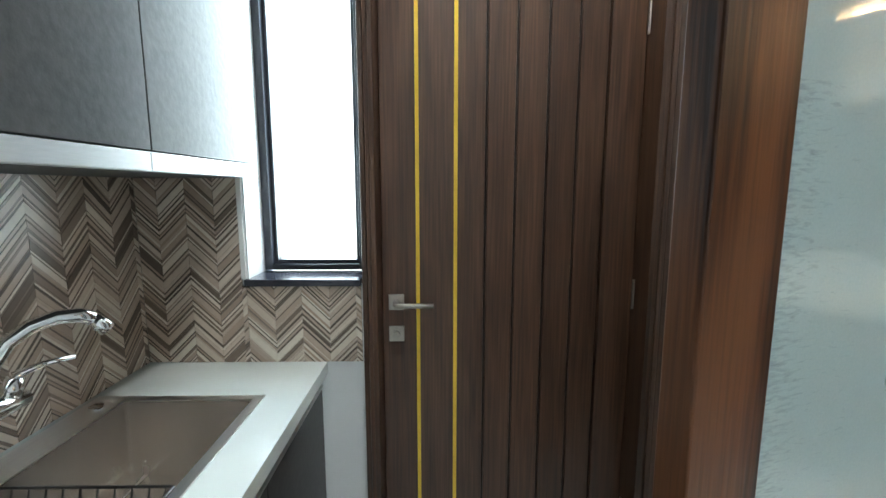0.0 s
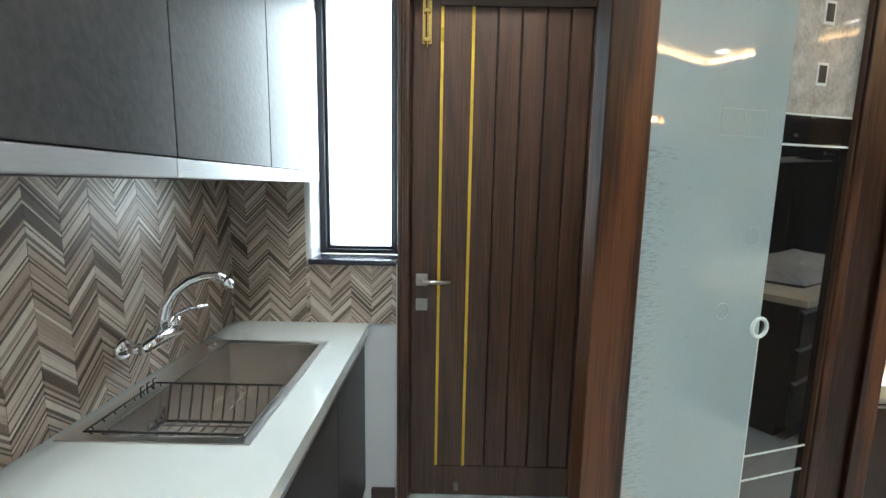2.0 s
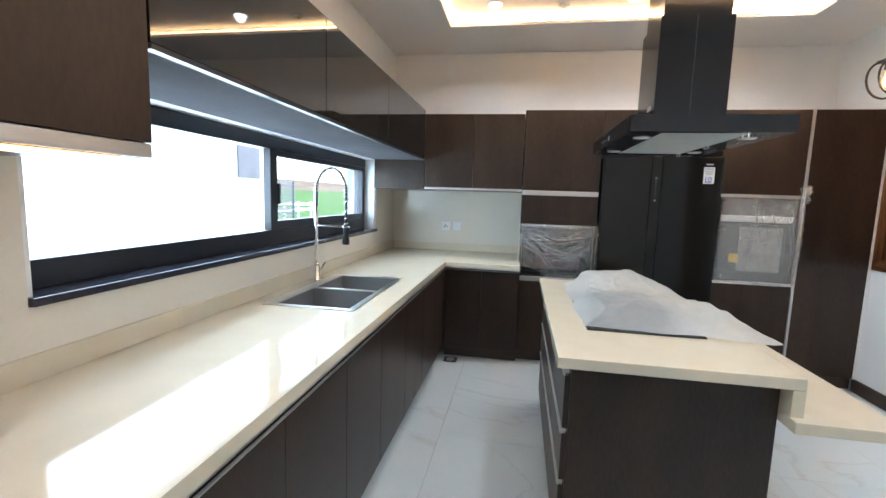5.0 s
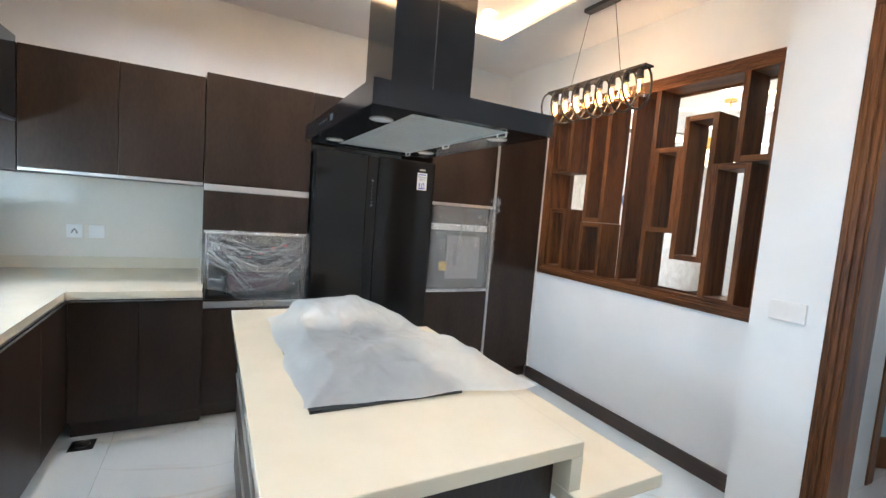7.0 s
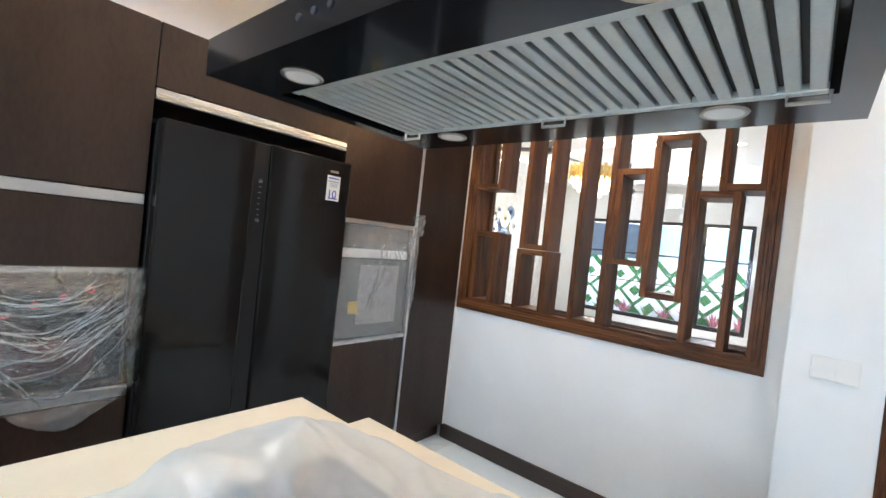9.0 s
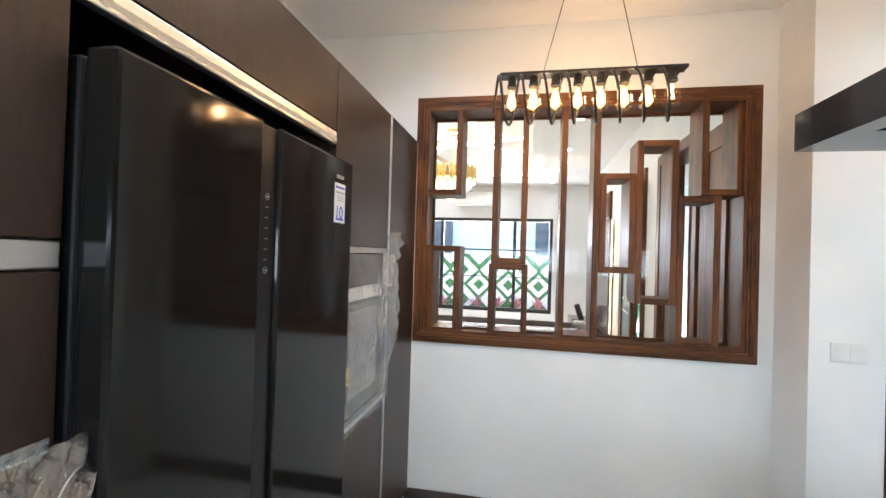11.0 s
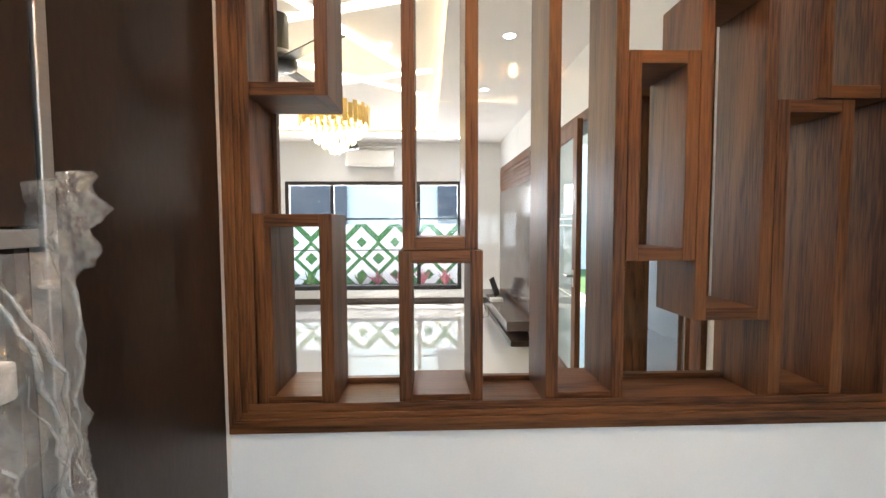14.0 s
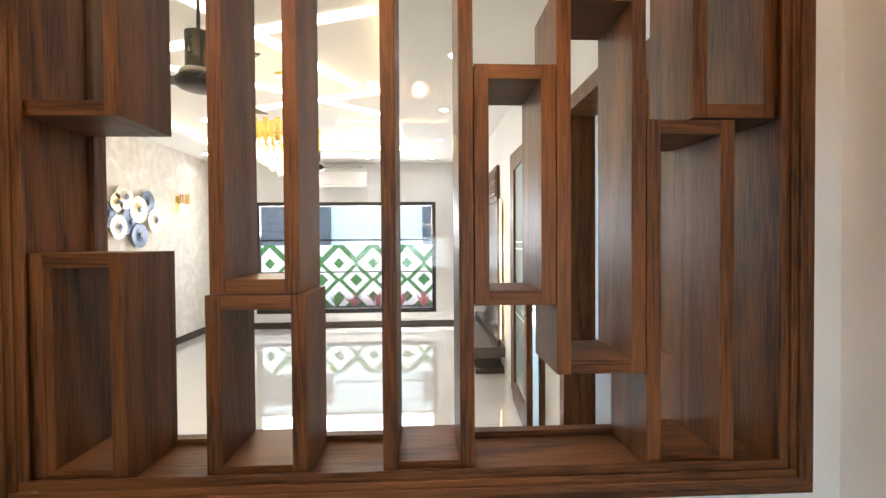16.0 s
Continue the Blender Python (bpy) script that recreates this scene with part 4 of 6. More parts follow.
def oven_folds(k, r):
    if k % 3 == 0:
        return (r.uniform(0.0, 0.2), r.uniform(0.75, 0.97)), (r.uniform(0.8, 1.0), r.uniform(0.75, 0.97)), r.uniform(0.05, 0.35)
    if k % 3 == 1:
        return (r.uniform(0.0, 0.06), r.uniform(0.6, 0.97)), (r.uniform(0.4, 0.75), r.uniform(0.08, 0.5)), r.uniform(0.0, 0.1)
    return (r.uniform(0.92, 1.0), r.uniform(0.5, 0.95)), (r.uniform(0.3, 0.6), r.uniform(0.05, 0.4)), r.uniform(-0.05, 0.08)


def drape_folds(k, r):
    a = r.uniform(0.02, 0.95)
    return (a, r.uniform(0.8, 0.98)), (min(0.98, max(0.02, a + r.uniform(-0.25, 0.2))), r.uniform(0.05, 0.5)), r.uniform(-0.03, 0.03)


wr = thing("plastic_wrap", (XF - 0.05, -0.1, 0.76), "loose clear plastic wrap taped over the oven niche", "plastic wrap")
SHEET = (XF - 0.012, -0.432, 0.212, 0.89, 1.236, 3.0, 0.12, 0.21, 0.33, 0.30)
part("sheet", crumpled(SHEET), WRAP, wr, smooth=True)
part("folds", gathers(SHEET, 24, 5, oven_folds), FOLD, wr, "bunched folds whitened to imitate bright streaks", smooth=True)
part("tape", box(XF - 0.004, XF - 0.001, -0.40, 0.19, 1.212, 1.232), WRAP_M, wr)
for k in range(4):
    y, z = -0.059 - 0.070 * k, 1.081 + 0.025 * k
    part("red_mark", tube([(XF - 0.030, y + 0.009 * math.cos(a), z + 0.009 * math.sin(a)) for a in [q * math.tau / 10 for q in range(10)]], 0.003, 5, True), RED_INK, wr, "red printed mark")

# fridge bay
bay = thing("fridge_housing", (6.15, -0.85, 1.86), "dark walnut cabinet over the fridge with a glowing sheen on its grip rail", "cabinet")
part("body", box(XF + 0.022, 6.49, -1.288, -0.414, 1.90, 2.15), LAMINATE, bay)
d = part("door", box(XF, XF + 0.02, -1.288, -0.414, 1.912, 2.15, 0.0015), LAMINATE, bay)
part("grip_profile", box(XF - 0.002, XF + 0.02, -1.288, -0.414, 1.866, 1.908, 0.003), ALU, d)
# faint glowing strip imitates light reflected by the metal rail, which has no lamp
part("light_line", box(XF - 0.004, XF - 0.002, -1.285, -0.417, 1.876, 1.886), glow("warm_rail_sheen", (1.0, 0.78, 0.50), 0.3), bay)
fr = thing("fridge", (6.15, -0.86, FZ), "tall black side-by-side fridge with warranty label", "fridge")
FX = 5.79
part("body", box(FX + 0.065, 6.45, -1.285, -0.425, FZ + 0.03, 1.785, 0.006), PLASTIC_B, fr)
for y0, y1 in ((-0.782, -0.425), (-1.285, -0.852)):
    part("door", box(FX, FX + 0.06, y0, y1, FZ + 0.05, 1.795, 0.008), FRIDGE, fr, "black steel door")
strip = part("control_strip", box(FX + 0.012, FX + 0.05, -0.852, -0.782, FZ + 0.05, 1.79, 0.003), PLASTIC_B, fr, "black control strip between the doors")
for k in range(8):
    z = 1.626 - k * 0.0244
    if k in (0, 7):
        part("symbol", tube([(FX + 0.0105, -0.817 + 0.0075 * math.cos(a), z + 0.0075 * math.sin(a)) for a in [q * math.tau / 16 for q in range(16)]], 0.0009, 4, True), GREY_INK, strip)
        part("symbol", box(FX + 0.0095, FX + 0.0115, -0.822, -0.812, z - 0.0015, z + 0.0015), GREY_INK, strip)
    else:
        part("symbol", box(FX + 0.0105, FX + 0.0118, -0.823, -0.811, z - 0.0010, z + 0.0010), GREY_INK, strip)
LX = FX
lab = part("warranty_label", box(LX - 0.0015, LX + 0.001, -1.222, -1.146, 1.592, 1.715, 0.0005), PLASTIC_W, fr, "white label with blue print")
mlab = Matrix.Translation((LX - 0.0022, -1.178, 1.622)) @ Euler((radians(90), 0, radians(-90))).to_matrix().to_4x4()
writing("numeral", "10", 0.056, mlab, INK, lab)
for k, (y0, y1) in enumerate(((-1.215, -1.152), (-1.215, -1.152), (-1.210, -1.158))):
    z = (1.702, 1.686, 1.603)[k]
    part("print_bar", box(LX - 0.0022, LX - 0.0016, y0, y1, z - 0.003, z + 0.003), INK if k != 1 else GREY_INK, lab)
for k in range(3):
    part("print_bar", box(LX - 0.0022, LX - 0.0016, -1.208, -1.162, 1.674 - k * 0.007, 1.677 - k * 0.007), GREY_INK, lab)
part("badge", box(LX - 0.0012, LX + 0.001, -1.208, -1.160, 1.730, 1.741), NICKEL, fr)
part("warning_sticker", box(LX - 0.001, LX + 0.001, -1.262, -1.150, 1.42, 1.585), surface("clear_sticker", (0.010, 0.0095, 0.009), (0.013, 0.012, 0.011), 0.14, 5, 90, 0.0, spec=0.3), fr)
for y in (-1.2, -0.5):
    part("foot", lathe([(0.02, 0.0), (0.016, 0.03)], 12, Matrix.Translation((5.92, y, FZ))), PLASTIC_B, fr)

# microwave tower
mw = thing("microwave_tower_cabinet", (6.15, -1.58, FZ), "tall dark walnut tower cabinet with a wrapped microwave niche", "cabinet")
part("side_panel", box(XF + 0.02, 6.49, -1.308, -1.290, FZ, 2.15), LAMINATE, mw)
part("side_panel", box(XF + 0.02, 6.49, -1.868, -1.850, FZ, 2.15), LAMINATE, mw)
part("carcass", box(XF + 0.022, 6.49, -1.85, -1.308, 1.51, 2.15), LAMINATE, mw)
part("carcass", box(XF + 0.022, 6.49, -1.85, -1.308, FZ + 0.1, 0.84), LAMINATE, mw)
part("back_panel", box(6.44, 6.49, -1.85, -1.308, 0.84, 1.51), LAMINATE, mw)
part("plinth", box(XF + 0.06, 6.46, -1.85, -1.308, FZ, FZ + 0.1), SKIRT, mw)
d = part("door", box(XF, XF + 0.02, -1.866, -1.291, 1.525, 2.15, 0.0015), LAMINATE, mw)
part("grip_profile", box(XF + 0.001, XF + 0.02, -1.866, -1.291, 1.498, 1.522, 0.002), ALU, d)
d = part("door", box(XF, XF + 0.02, -1.866, -1.291, FZ + 0.105, 0.825, 0.0015), LAMINATE, mw)
part("grip_profile", box(XF - 0.004, XF + 0.02, -1.866, -1.291, 0.828, 0.848, 0.002), ALU, d)
micro = thing("microwave_oven", (6.1, -1.58, 0.85), "built-in microwave oven behind plastic wrap", "microwave")
part("body", box(XF + 0.03, 6.35, -1.845, -1.312, 0.85, 1.495, 0.004), PLASTIC_B, micro)
part("front", box(XF + 0.012, XF + 0.03, -1.840, -1.317, 0.86, 1.30, 0.004), surface("grey_appliance_front", (0.10, 0.105, 0.11), (0.14, 0.145, 0.15), 0.25, 4, 90, 0.0), micro)
part("foam_block", box(XF + 0.004, XF + 0.028, -1.83, -1.33, 1.31, 1.36, 0.006), PLASTIC_W, micro)
part("leaflet", box(XF + 0.006, XF + 0.011, -1.77, -1.47, 0.93, 1.27), surface("grey_paper", (0.30, 0.31, 0.30), (0.36, 0.37, 0.36), 0.6, 9, 80, 0.0), micro)
for k in range(9):
    part("print_line", box(XF + 0.0045, XF + 0.0058, -1.74, -1.50, 1.24 - 0.022 * k, 1.246 - 0.022 * k), GREY_INK, micro)
part("yellow_label", box(XF + 0.003, XF + 0.006, -1.475, -1.41, 0.995, 1.065), YELLOW, micro)
wr = thing("plastic_wrap", (XF - 0.05, -1.6, 0.72), "crinkled hazy plastic wrap bulging from the microwave niche", "plastic wrap")
SHEET = (XF - 0.004, -1.885, -1.300, 0.850, 1.495, 11.0, 0.11, 0.02, 0.4, 0.22)
part("sheet", crumpled(SHEET), WRAP_M, wr, smooth=True)
part("folds", gathers(SHEET, 9, 8, drape_folds), FOLD, wr, "bunched folds whitened to imitate bright streaks", smooth=True)
b = bmesh.new()
bmesh.ops.create_icosphere(b, subdivisions=4, radius=0.045, matrix=Matrix.Translation((XF - 0.035, -1.872, 1.53)) @ Matrix.Diagonal((0.7, 0.6, 1.5, 1)))
for v in b.verts:
    v.co += v.normal * 0.03 * noise.fractal(v.co * 26, 0.8, 2, 4)
part("bunched_end", b, WRAP, wr, smooth=True)

# pantry
pa = thing("pantry_cabinet", (6.15, -2.13, FZ), "tall dark walnut pantry cabinet with an upright aluminium grip", "cabinet")
part("body", box(XF + 0.022, 6.49, -2.386, -1.885, FZ + 0.1, 2.15), LAMINATE, pa)
part("plinth", box(XF + 0.06, 6.49, -2.386, -1.872, FZ, FZ + 0.1), SKIRT, pa)
d = part("door", box(XF, XF + 0.02, -2.36, -1.892, FZ + 0.105, 2.15, 0.0015), LAMINATE, pa)
part("grip_profile", box(XF - 0.004, XF + 0.02, -1.889, -1.870, FZ + 0.105, 2.15, 0.002), ALU, d)
part("filler_strip", box(XF + 0.002, XF + 0.02, -2.388, -2.362, FZ + 0.1, 2.15, 0.001), PLASTIC_W, pa, "white filler strip against the wall")

# floor trap
DX, DZ = 5.745, 0.735
tr = thing("floor_drain", (DX, DZ, FZ), "square black floor drain with steel grate", "drain")
part("frame", box(DX - 0.055, DX + 0.055, DZ - 0.055, DZ + 0.055, FZ - 0.002, FZ + 0.004, 0.001), PLASTIC_B, tr)
part("grate", lathe([(0.035, 0.004), (0.035, 0.008), (0.0005, 0.009)], 16, Matrix.Translation((DX, DZ, FZ))), STEEL, tr)

# ---- island ----
isl = thing("kitchen_island", (4.4, -0.32, FZ), "dark walnut kitchen island with drawers", "island")
part("body", box(3.69, 5.13, -0.665, 0.0, FZ + 0.08, 0.86, 0.002), LAMINATE, isl)
part("plinth", box(3.72, 5.10, -0.62, -0.05, FZ, FZ + 0.08), SKIRT, isl)
for a, c in ((3.70, 4.17), (4.17, 4.65), (4.65, 5.12)):
    for z0, z1 in ((0.13, 0.40), (0.41, 0.60), (0.61, 0.82)):
        d = part("drawer_front", box(a + 0.002, c - 0.002, 0.0, 0.02, z0, z1, 0.0015), LAMINATE, isl)
        part("grip_profile", box(a + 0.002, c - 0.002, 0.004, 0.026, z1 - 0.012, z1 + 0.004, 0.002), ALU, d)
solo("worktop", box(3.632, 5.168, -0.706, 0.055, 0.86, 0.90, 0.003), CREAM, "glossy cream quartz island worktop", "worktop")
b = bmesh.new()
add_box(b, 3.60, 5.150, -0.992, -0.668, 0.73, 0.77, 0.003)
add_box(b, 3.632, 5.150, -0.706, -0.668, 0.771, 0.859, 0.0)
solo("breakfast_bar", b, CREAM, "lower cream quartz breakfast bar along the island", "breakfast bar")
hob = thing("hob", (4.40, -0.31, 0.90), "black glass cooking hob half covered by plastic", "hob")
part("glass_plate", box(3.985, 4.80, -0.55, -0.09, 0.9, 0.908, 0.002), BLACK_GLASS, hob)
for x, y, r in ((4.18, -0.22, 0.06), (4.18, -0.43, 0.05), (4.42, -0.32, 0.08), (4.62, -0.22, 0.06), (4.62, -0.43, 0.05)):
    part("burner", lathe([(r, 0.0), (r, 0.012), (r * 0.7, 0.02), (r * 0.5, 0.026), (0.0005, 0.026)], 18, Matrix.Translation((x, y, 0.908))), BLACK_METAL, hob, smooth=True)
    for k in range(4):
        a = k * math.pi / 2 + 0.4
        part("pan_support", tube([(x + r * 1.3 * math.cos(a), y + r * 1.3 * math.sin(a), 0.908), (x + r * 1.2 * math.cos(a), y + r * 1.2 * math.sin(a), 0.945), (x + 0.02 * math.cos(a), y + 0.02 * math.sin(a), 0.947)], 0.005, 5), BLACK_METAL, hob)
for k in range(5):
    part("knob", lathe([(0.016, 0.0), (0.015, 0.018), (0.0005, 0.02)], 14, Matrix.Translation((4.29 + k * 0.065, -0.135, 0.908))), PLASTIC_W, hob, smooth=True)

b = bmesh.new()
NU, NV = 130, 104
grid = []
for j in range(NV + 1):
    v = j / NV
    row = []
    for i in range(NU + 1):
        u = i / NU
        e = min(u, 1 - u, v, 1 - v)
        wob = 0.03 * noise.noise(Vector((u * 4, v * 4, 2.0)))
        x = 3.99 + 0.93 * u + wob - 0.06 * (1 - v) * (1 - u)
        y = -0.735 + 0.66 * v + 0.03 * noise.noise(Vector((v * 5, u * 5, 7.0))) - 0.06 * (1 - v) * (1 - u) + 0.10 * u * (1 - v)
        rise = min(1.0, e * 6.5)
        h = 0.012 + rise * (0.046 + 0.075 * math.exp(-((u - 0.80) ** 2 / 0.03 + (v - 0.55) ** 2 / 0.10)) + 0.02 * math.exp(-((u - 0.35) ** 2 / 0.03 + (v - 0.5) ** 2 / 0.08)))
        crease = abs(noise.fractal(Vector((u * 3.0, v * 2.4, 5.5)), 1.1, 2.1, 4))
        h += 0.016 * crease * (0.2 + rise)
        for f, amp in ((2.6, 0.014), (5.5, 0.006), (10.0, 0.0015)):
            ridge = max(0.0, 1 - 3.0 * abs(noise.noise(Vector((u * f * 1.3 + 0.4 * v * f, v * f, f)))))
            h += amp * ridge * (0.25 + 0.75 * rise)
        row.append(b.verts.new((x, y, 0.902 + max(0.003, h))))
    grid.append(row)
for j in range(NV):
    for i in range(NU):
        b.faces.new((grid[j][i], grid[j][i + 1], grid[j + 1][i + 1], grid[j + 1][i]))
bag = thing("plastic_bag", (4.45, -0.4, 0.9), "crumpled translucent white plastic sheet lying over the hob", "plastic sheet")
part("sheet", b, BAG, bag, smooth=True)

# ---- cooker hood ----
hd = thing("cooker_hood", (4.34, -0.46, 1.695), "black island cooker hood with grey baffle filters", "cooker hood")
HX0, HX1, HY0, HY1, HZ = 3.905, 4.770, -0.737, -0.180, 1.695
b = slab((HX0, HX0 + 0.035, HX1 - 0.035, HX1), (HY0, HY0 + 0.125, HY1 - 0.12, HY1), ((1, 1),), HZ, HZ + 0.055)
add_box(b, HX0, HX1, HY0, HY1, HZ + 0.0552, HZ + 0.062, 0.0)
part("canopy", b, HOOD_BLACK, hd, "black enamel canopy")
fl = part("filter", box(HX0 + 0.045, HX1 - 0.07, HY0 + 0.125, HY1 - 0.12, HZ + 0.012, HZ + 0.03), SLOT, hd, "grey slotted baffle filter")
n = 30
x0, x1 = HX0 + 0.045, HX1 - 0.07
for k in range(n):
    a = x0 + (x1 - x0) * k / n
    part("baffle", box(a + 0.002, a + (x1 - x0) / n * 0.76, HY0 + 0.143, HY1 - 0.138, HZ + 0.001, HZ + 0.012, 0.002), FILTER, fl)
for y0, y1 in ((HY0 + 0.125, HY0 + 0.143), (HY1 - 0.138, HY1 - 0.12)):
    part("filter_edge", box(x0, x1, y0, y1, HZ + 0.000, HZ + 0.012, 0.002), FILTER, fl)
for x in (x0 + 0.02, (x0 + x1) / 2, x1 - 0.02):
    part("latch", tube([(x - 0.022, HY0 + 0.136, HZ + 0.002), (x - 0.022, HY0 + 0.136, HZ - 0.012), (x + 0.022, HY0 + 0.136, HZ - 0.012), (x + 0.022, HY0 + 0.136, HZ + 0.002)], 0.0028, 6), STEEL, fl)
for x, y in ((4.073, -0.263), (4.60, -0.261), (4.069, -0.649), (4.60, -0.649)):
    lp = part("hood_light", lathe([(0.034, 0.0), (0.032, -0.003), (0.026, -0.002)], 20, Matrix.Translation((x, y, HZ))), NICKEL, hd, "round unlit hood lamp")
    part("lens", lathe([(0.0005, -0.0025), (0.027, -0.0025), (0.027, -0.001)], 20, Matrix.Translation((x, y, HZ))), PLASTIC_W, lp)
CX0, CX1, CY0, CY1 = 4.22, 4.50, -0.628, -0.338
part("chimney", box(CX0 + 0.012, CX1 - 0.012, CY0 + 0.012, CY1 - 0.012, 2.2, 2.884), HOOD_BLACK, hd)
b = box(CX0, CX1, CY0, CY1, HZ + 0.062, 2.22, 0.002)
part("chimney_cover", b, HOOD_BLACK, hd)
part("seam", box(CX0 - 0.001, CX0, (CY0 + CY1) / 2 - 0.002, (CY0 + CY1) / 2 + 0.002, HZ + 0.062, 2.22), BLACK_METAL, hd)
part("display", box(4.30, 4.335, HY1, HY1 + 0.001, HZ + 0.02, HZ + 0.04), surface("dim_display", (0.06, 0.07, 0.08), (0.08, 0.09, 0.10), 0.3), hd)
for k in range(4):
    part("button", lathe([(0.006, 0.0), (0.005, 0.002)], 10, pose(4.38 + 0.035 * k, HY1, HZ + 0.03, -90)), FRAME_DARK, hd)
part("badge", box(4.26, 4.32, CY1, CY1 + 0.001, 1.84, 1.86), NICKEL, hd)

# ---- pendant over the dining side ----
PY = -1.93
pd = thing("pendant_light", (4.96, PY, 2.33), "black metal pendant with eight filament bulbs in a coiled ring cage", "pendant light")
part("bar", box(4.565, 5.355, PY - 0.035, PY + 0.035, 2.325, 2.337, 0.002), BLACK_METAL, pd)
coil = []
for k in range(-7, 8 * 24 + 2):
    a = k * math.tau / 24
    coil.append((5.375 - 0.0975 * a / math.tau - 0.01, PY + 0.085 * math.sin(a), 2.22 + 0.112 * math.cos(a)))
part("coil_cage", tube(coil, 0.0065, 6), BLACK_METAL, pd, smooth=True)
for k in range(8):
    x = 5.302 - k * (5.302 - 4.620) / 7
    so = part("socket", lathe([(0.016, 2.325), (0.019, 2.318), (0.019, 2.290), (0.022, 2.285), (0.022, 2.276)], 14, Matrix.Translation((x, PY, 0))), BLACK_METAL, pd)
    bu = part("bulb", lathe([(0.014, 2.278), (0.018, 2.262), (0.030, 2.225), (0.0355, 2.195), (0.031, 2.172), (0.014, 2.158), (0.0005, 2.152)], 18, Matrix.Translation((x, PY, 0))), BULB_GLASS, so, "clear filament bulb", smooth=True)
    bu.visible_shadow = False
    if k < 7:
        part("filament", lathe([(0.0005, 2.262), (0.009, 2.254), (0.019, 2.215), (0.020, 2.190), (0.0005, 2.170)], 12, Matrix.Translation((x, PY, 0))), FILAMENT, so, smooth=True)
    else:
        for dx in (-0.008, 0.0, 0.008):
            part("filament", tube([(x + dx * 0.3, PY, 2.265), (x + dx, PY, 2.20)], 0.0012, 5), LED_WARM, so)
part("wire", tube([(5.164, PY, 2.337), (5.05, PY, 2.79)], 0.0018, 6), BLACK_METAL, pd)
part("wire", tube([(4.760, PY, 2.337), (4.86, PY, 2.79)], 0.0018, 6), BLACK_METAL, pd)
part("ceiling_bar", box(4.84, 5.08, PY - 0.03, PY + 0.03, 2.775, 2.80, 0.003), BLACK_METAL, pd)
for x in (4.766, 4.961, 5.156):
    lamp("pendant_lamp", "POINT", Matrix.Translation((x, PY, 2.215)), 2.5, (1.0, 0.60, 0.30), shadow_soft_size=0.03)

# switch plate on the pier
sw = thing("switch_plate", (3.84, -2.104, 1.13), "white two-gang switch plate on the pier", "switch")
part("plate", box(3.77, 3.91, -2.104, -2.094, 1.088, 1.176, 0.003), PLASTIC_W, sw)
for x0, x1 in ((3.778, 3.8395), (3.8405, 3.902)):
    part("rocker", box(x0, x1, -2.094, -2.0925, 1.096, 1.168, 0.001), PLASTIC_W, sw)

# ---- timber screen in the wall opening ----
scr = thing("timber_screen", (4.96, -2.55, 0.99), "stained oak lattice screen of stacked open boxes", "screen")
YF, YB = -2.405, -2.60
# moulded surround
OX0, OX1, OZ0, OZ1 = 4.062, 5.866, 0.992, 2.411
steps = ((0.0, 0.022, 0.012), (0.022, 0.040, 0.020), (0.040, 0.056, 0.014), (0.056, 0.076, 0.008))
for a, c, h in steps:
    part("surround", box(OX0 + a, OX1 - a, -2.392, -2.392 + h, OZ0 + a, OZ0 + c, 0.002), OAK_H, scr)
    part("surround", box(OX0 + a, OX1 - a, -2.392, -2.392 + h, OZ1 - c, OZ1 - a, 0.002), OAK_H, scr)
    part("surround", box(OX0 + a, OX0 + c, -2.392, -2.392 + h, OZ0 + c, OZ1 - c, 0.002), OAK_V, scr)
    part("surround", box(OX1 - c, OX1 - a, -2.392, -2.392 + h, OZ0 + c, OZ1 - c, 0.002), OAK_V, scr)
IX0, IX1, IZ0, IZ1 = 4.125, 5.805, 1.045, 2.345
part("lining", box(IX0 - 0.03, IX1 + 0.03, YB - 0.055, -2.392, IZ0 - 0.012, IZ0, 0.0), OAK_H, scr)
part("lining", box(IX0 - 0.03, IX1 + 0.03, YB - 0.055, -2.392, IZ1, IZ1 + 0.02, 0.0), OAK_H, scr)
part("lining", box(IX0 - 0.03, IX0, YB - 0.055, -2.392, IZ0, IZ1), OAK_V, scr)
part("lining", box(IX1, IX1 + 0.03, YB - 0.055, -2.392, IZ0, IZ1), OAK_V, scr)
for x0, x1, z0, z1, mat in ((IX0 - 0.10, IX1 + 0.10, IZ0 - 0.09, IZ0 - 0.012, OAK_H), (IX0 - 0.10, IX1 + 0.10, IZ1 + 0.02, IZ1 + 0.10, OAK_H), (IX0 - 0.10, IX0 - 0.03, IZ0 - 0.012, IZ1 + 0.02, OAK_V), (IX1 + 0.03, IX1 + 0.10, IZ0 - 0.012, IZ1 + 0.02, OAK_V)):
    part("surround", box(x0, x1, YB - 0.050, -2.631, z0, z1, 0.002), mat, scr)
T = 0.033


def screen_box(x0, x1, z0, z1, left=True, right=True, top=True, bottom=True, y0=YB, y1=YF):
    """One open box of the screen; left and right as x grows."""
    if left:
        part("upright", box(x0, x0 + T, y0, y1, z0, z1, 0.0015), OAK_V, scr)
    if right:
        part("upright", box(x1 - T, x1, y0, y1, z0, z1, 0.0015), OAK_V, scr)
    a, c = x0 + (T if left else 0), x1 - (T if right else 0)
    if top:
        part("shelf", box(a, c, y0, y1 - 0.001, z1 - T, z1, 0.0015), OAK_H, scr)
    if bottom:
        part("shelf", box(a, c, y0, y1 - 0.001, z0, z0 + T, 0.0015), OAK_H, scr)


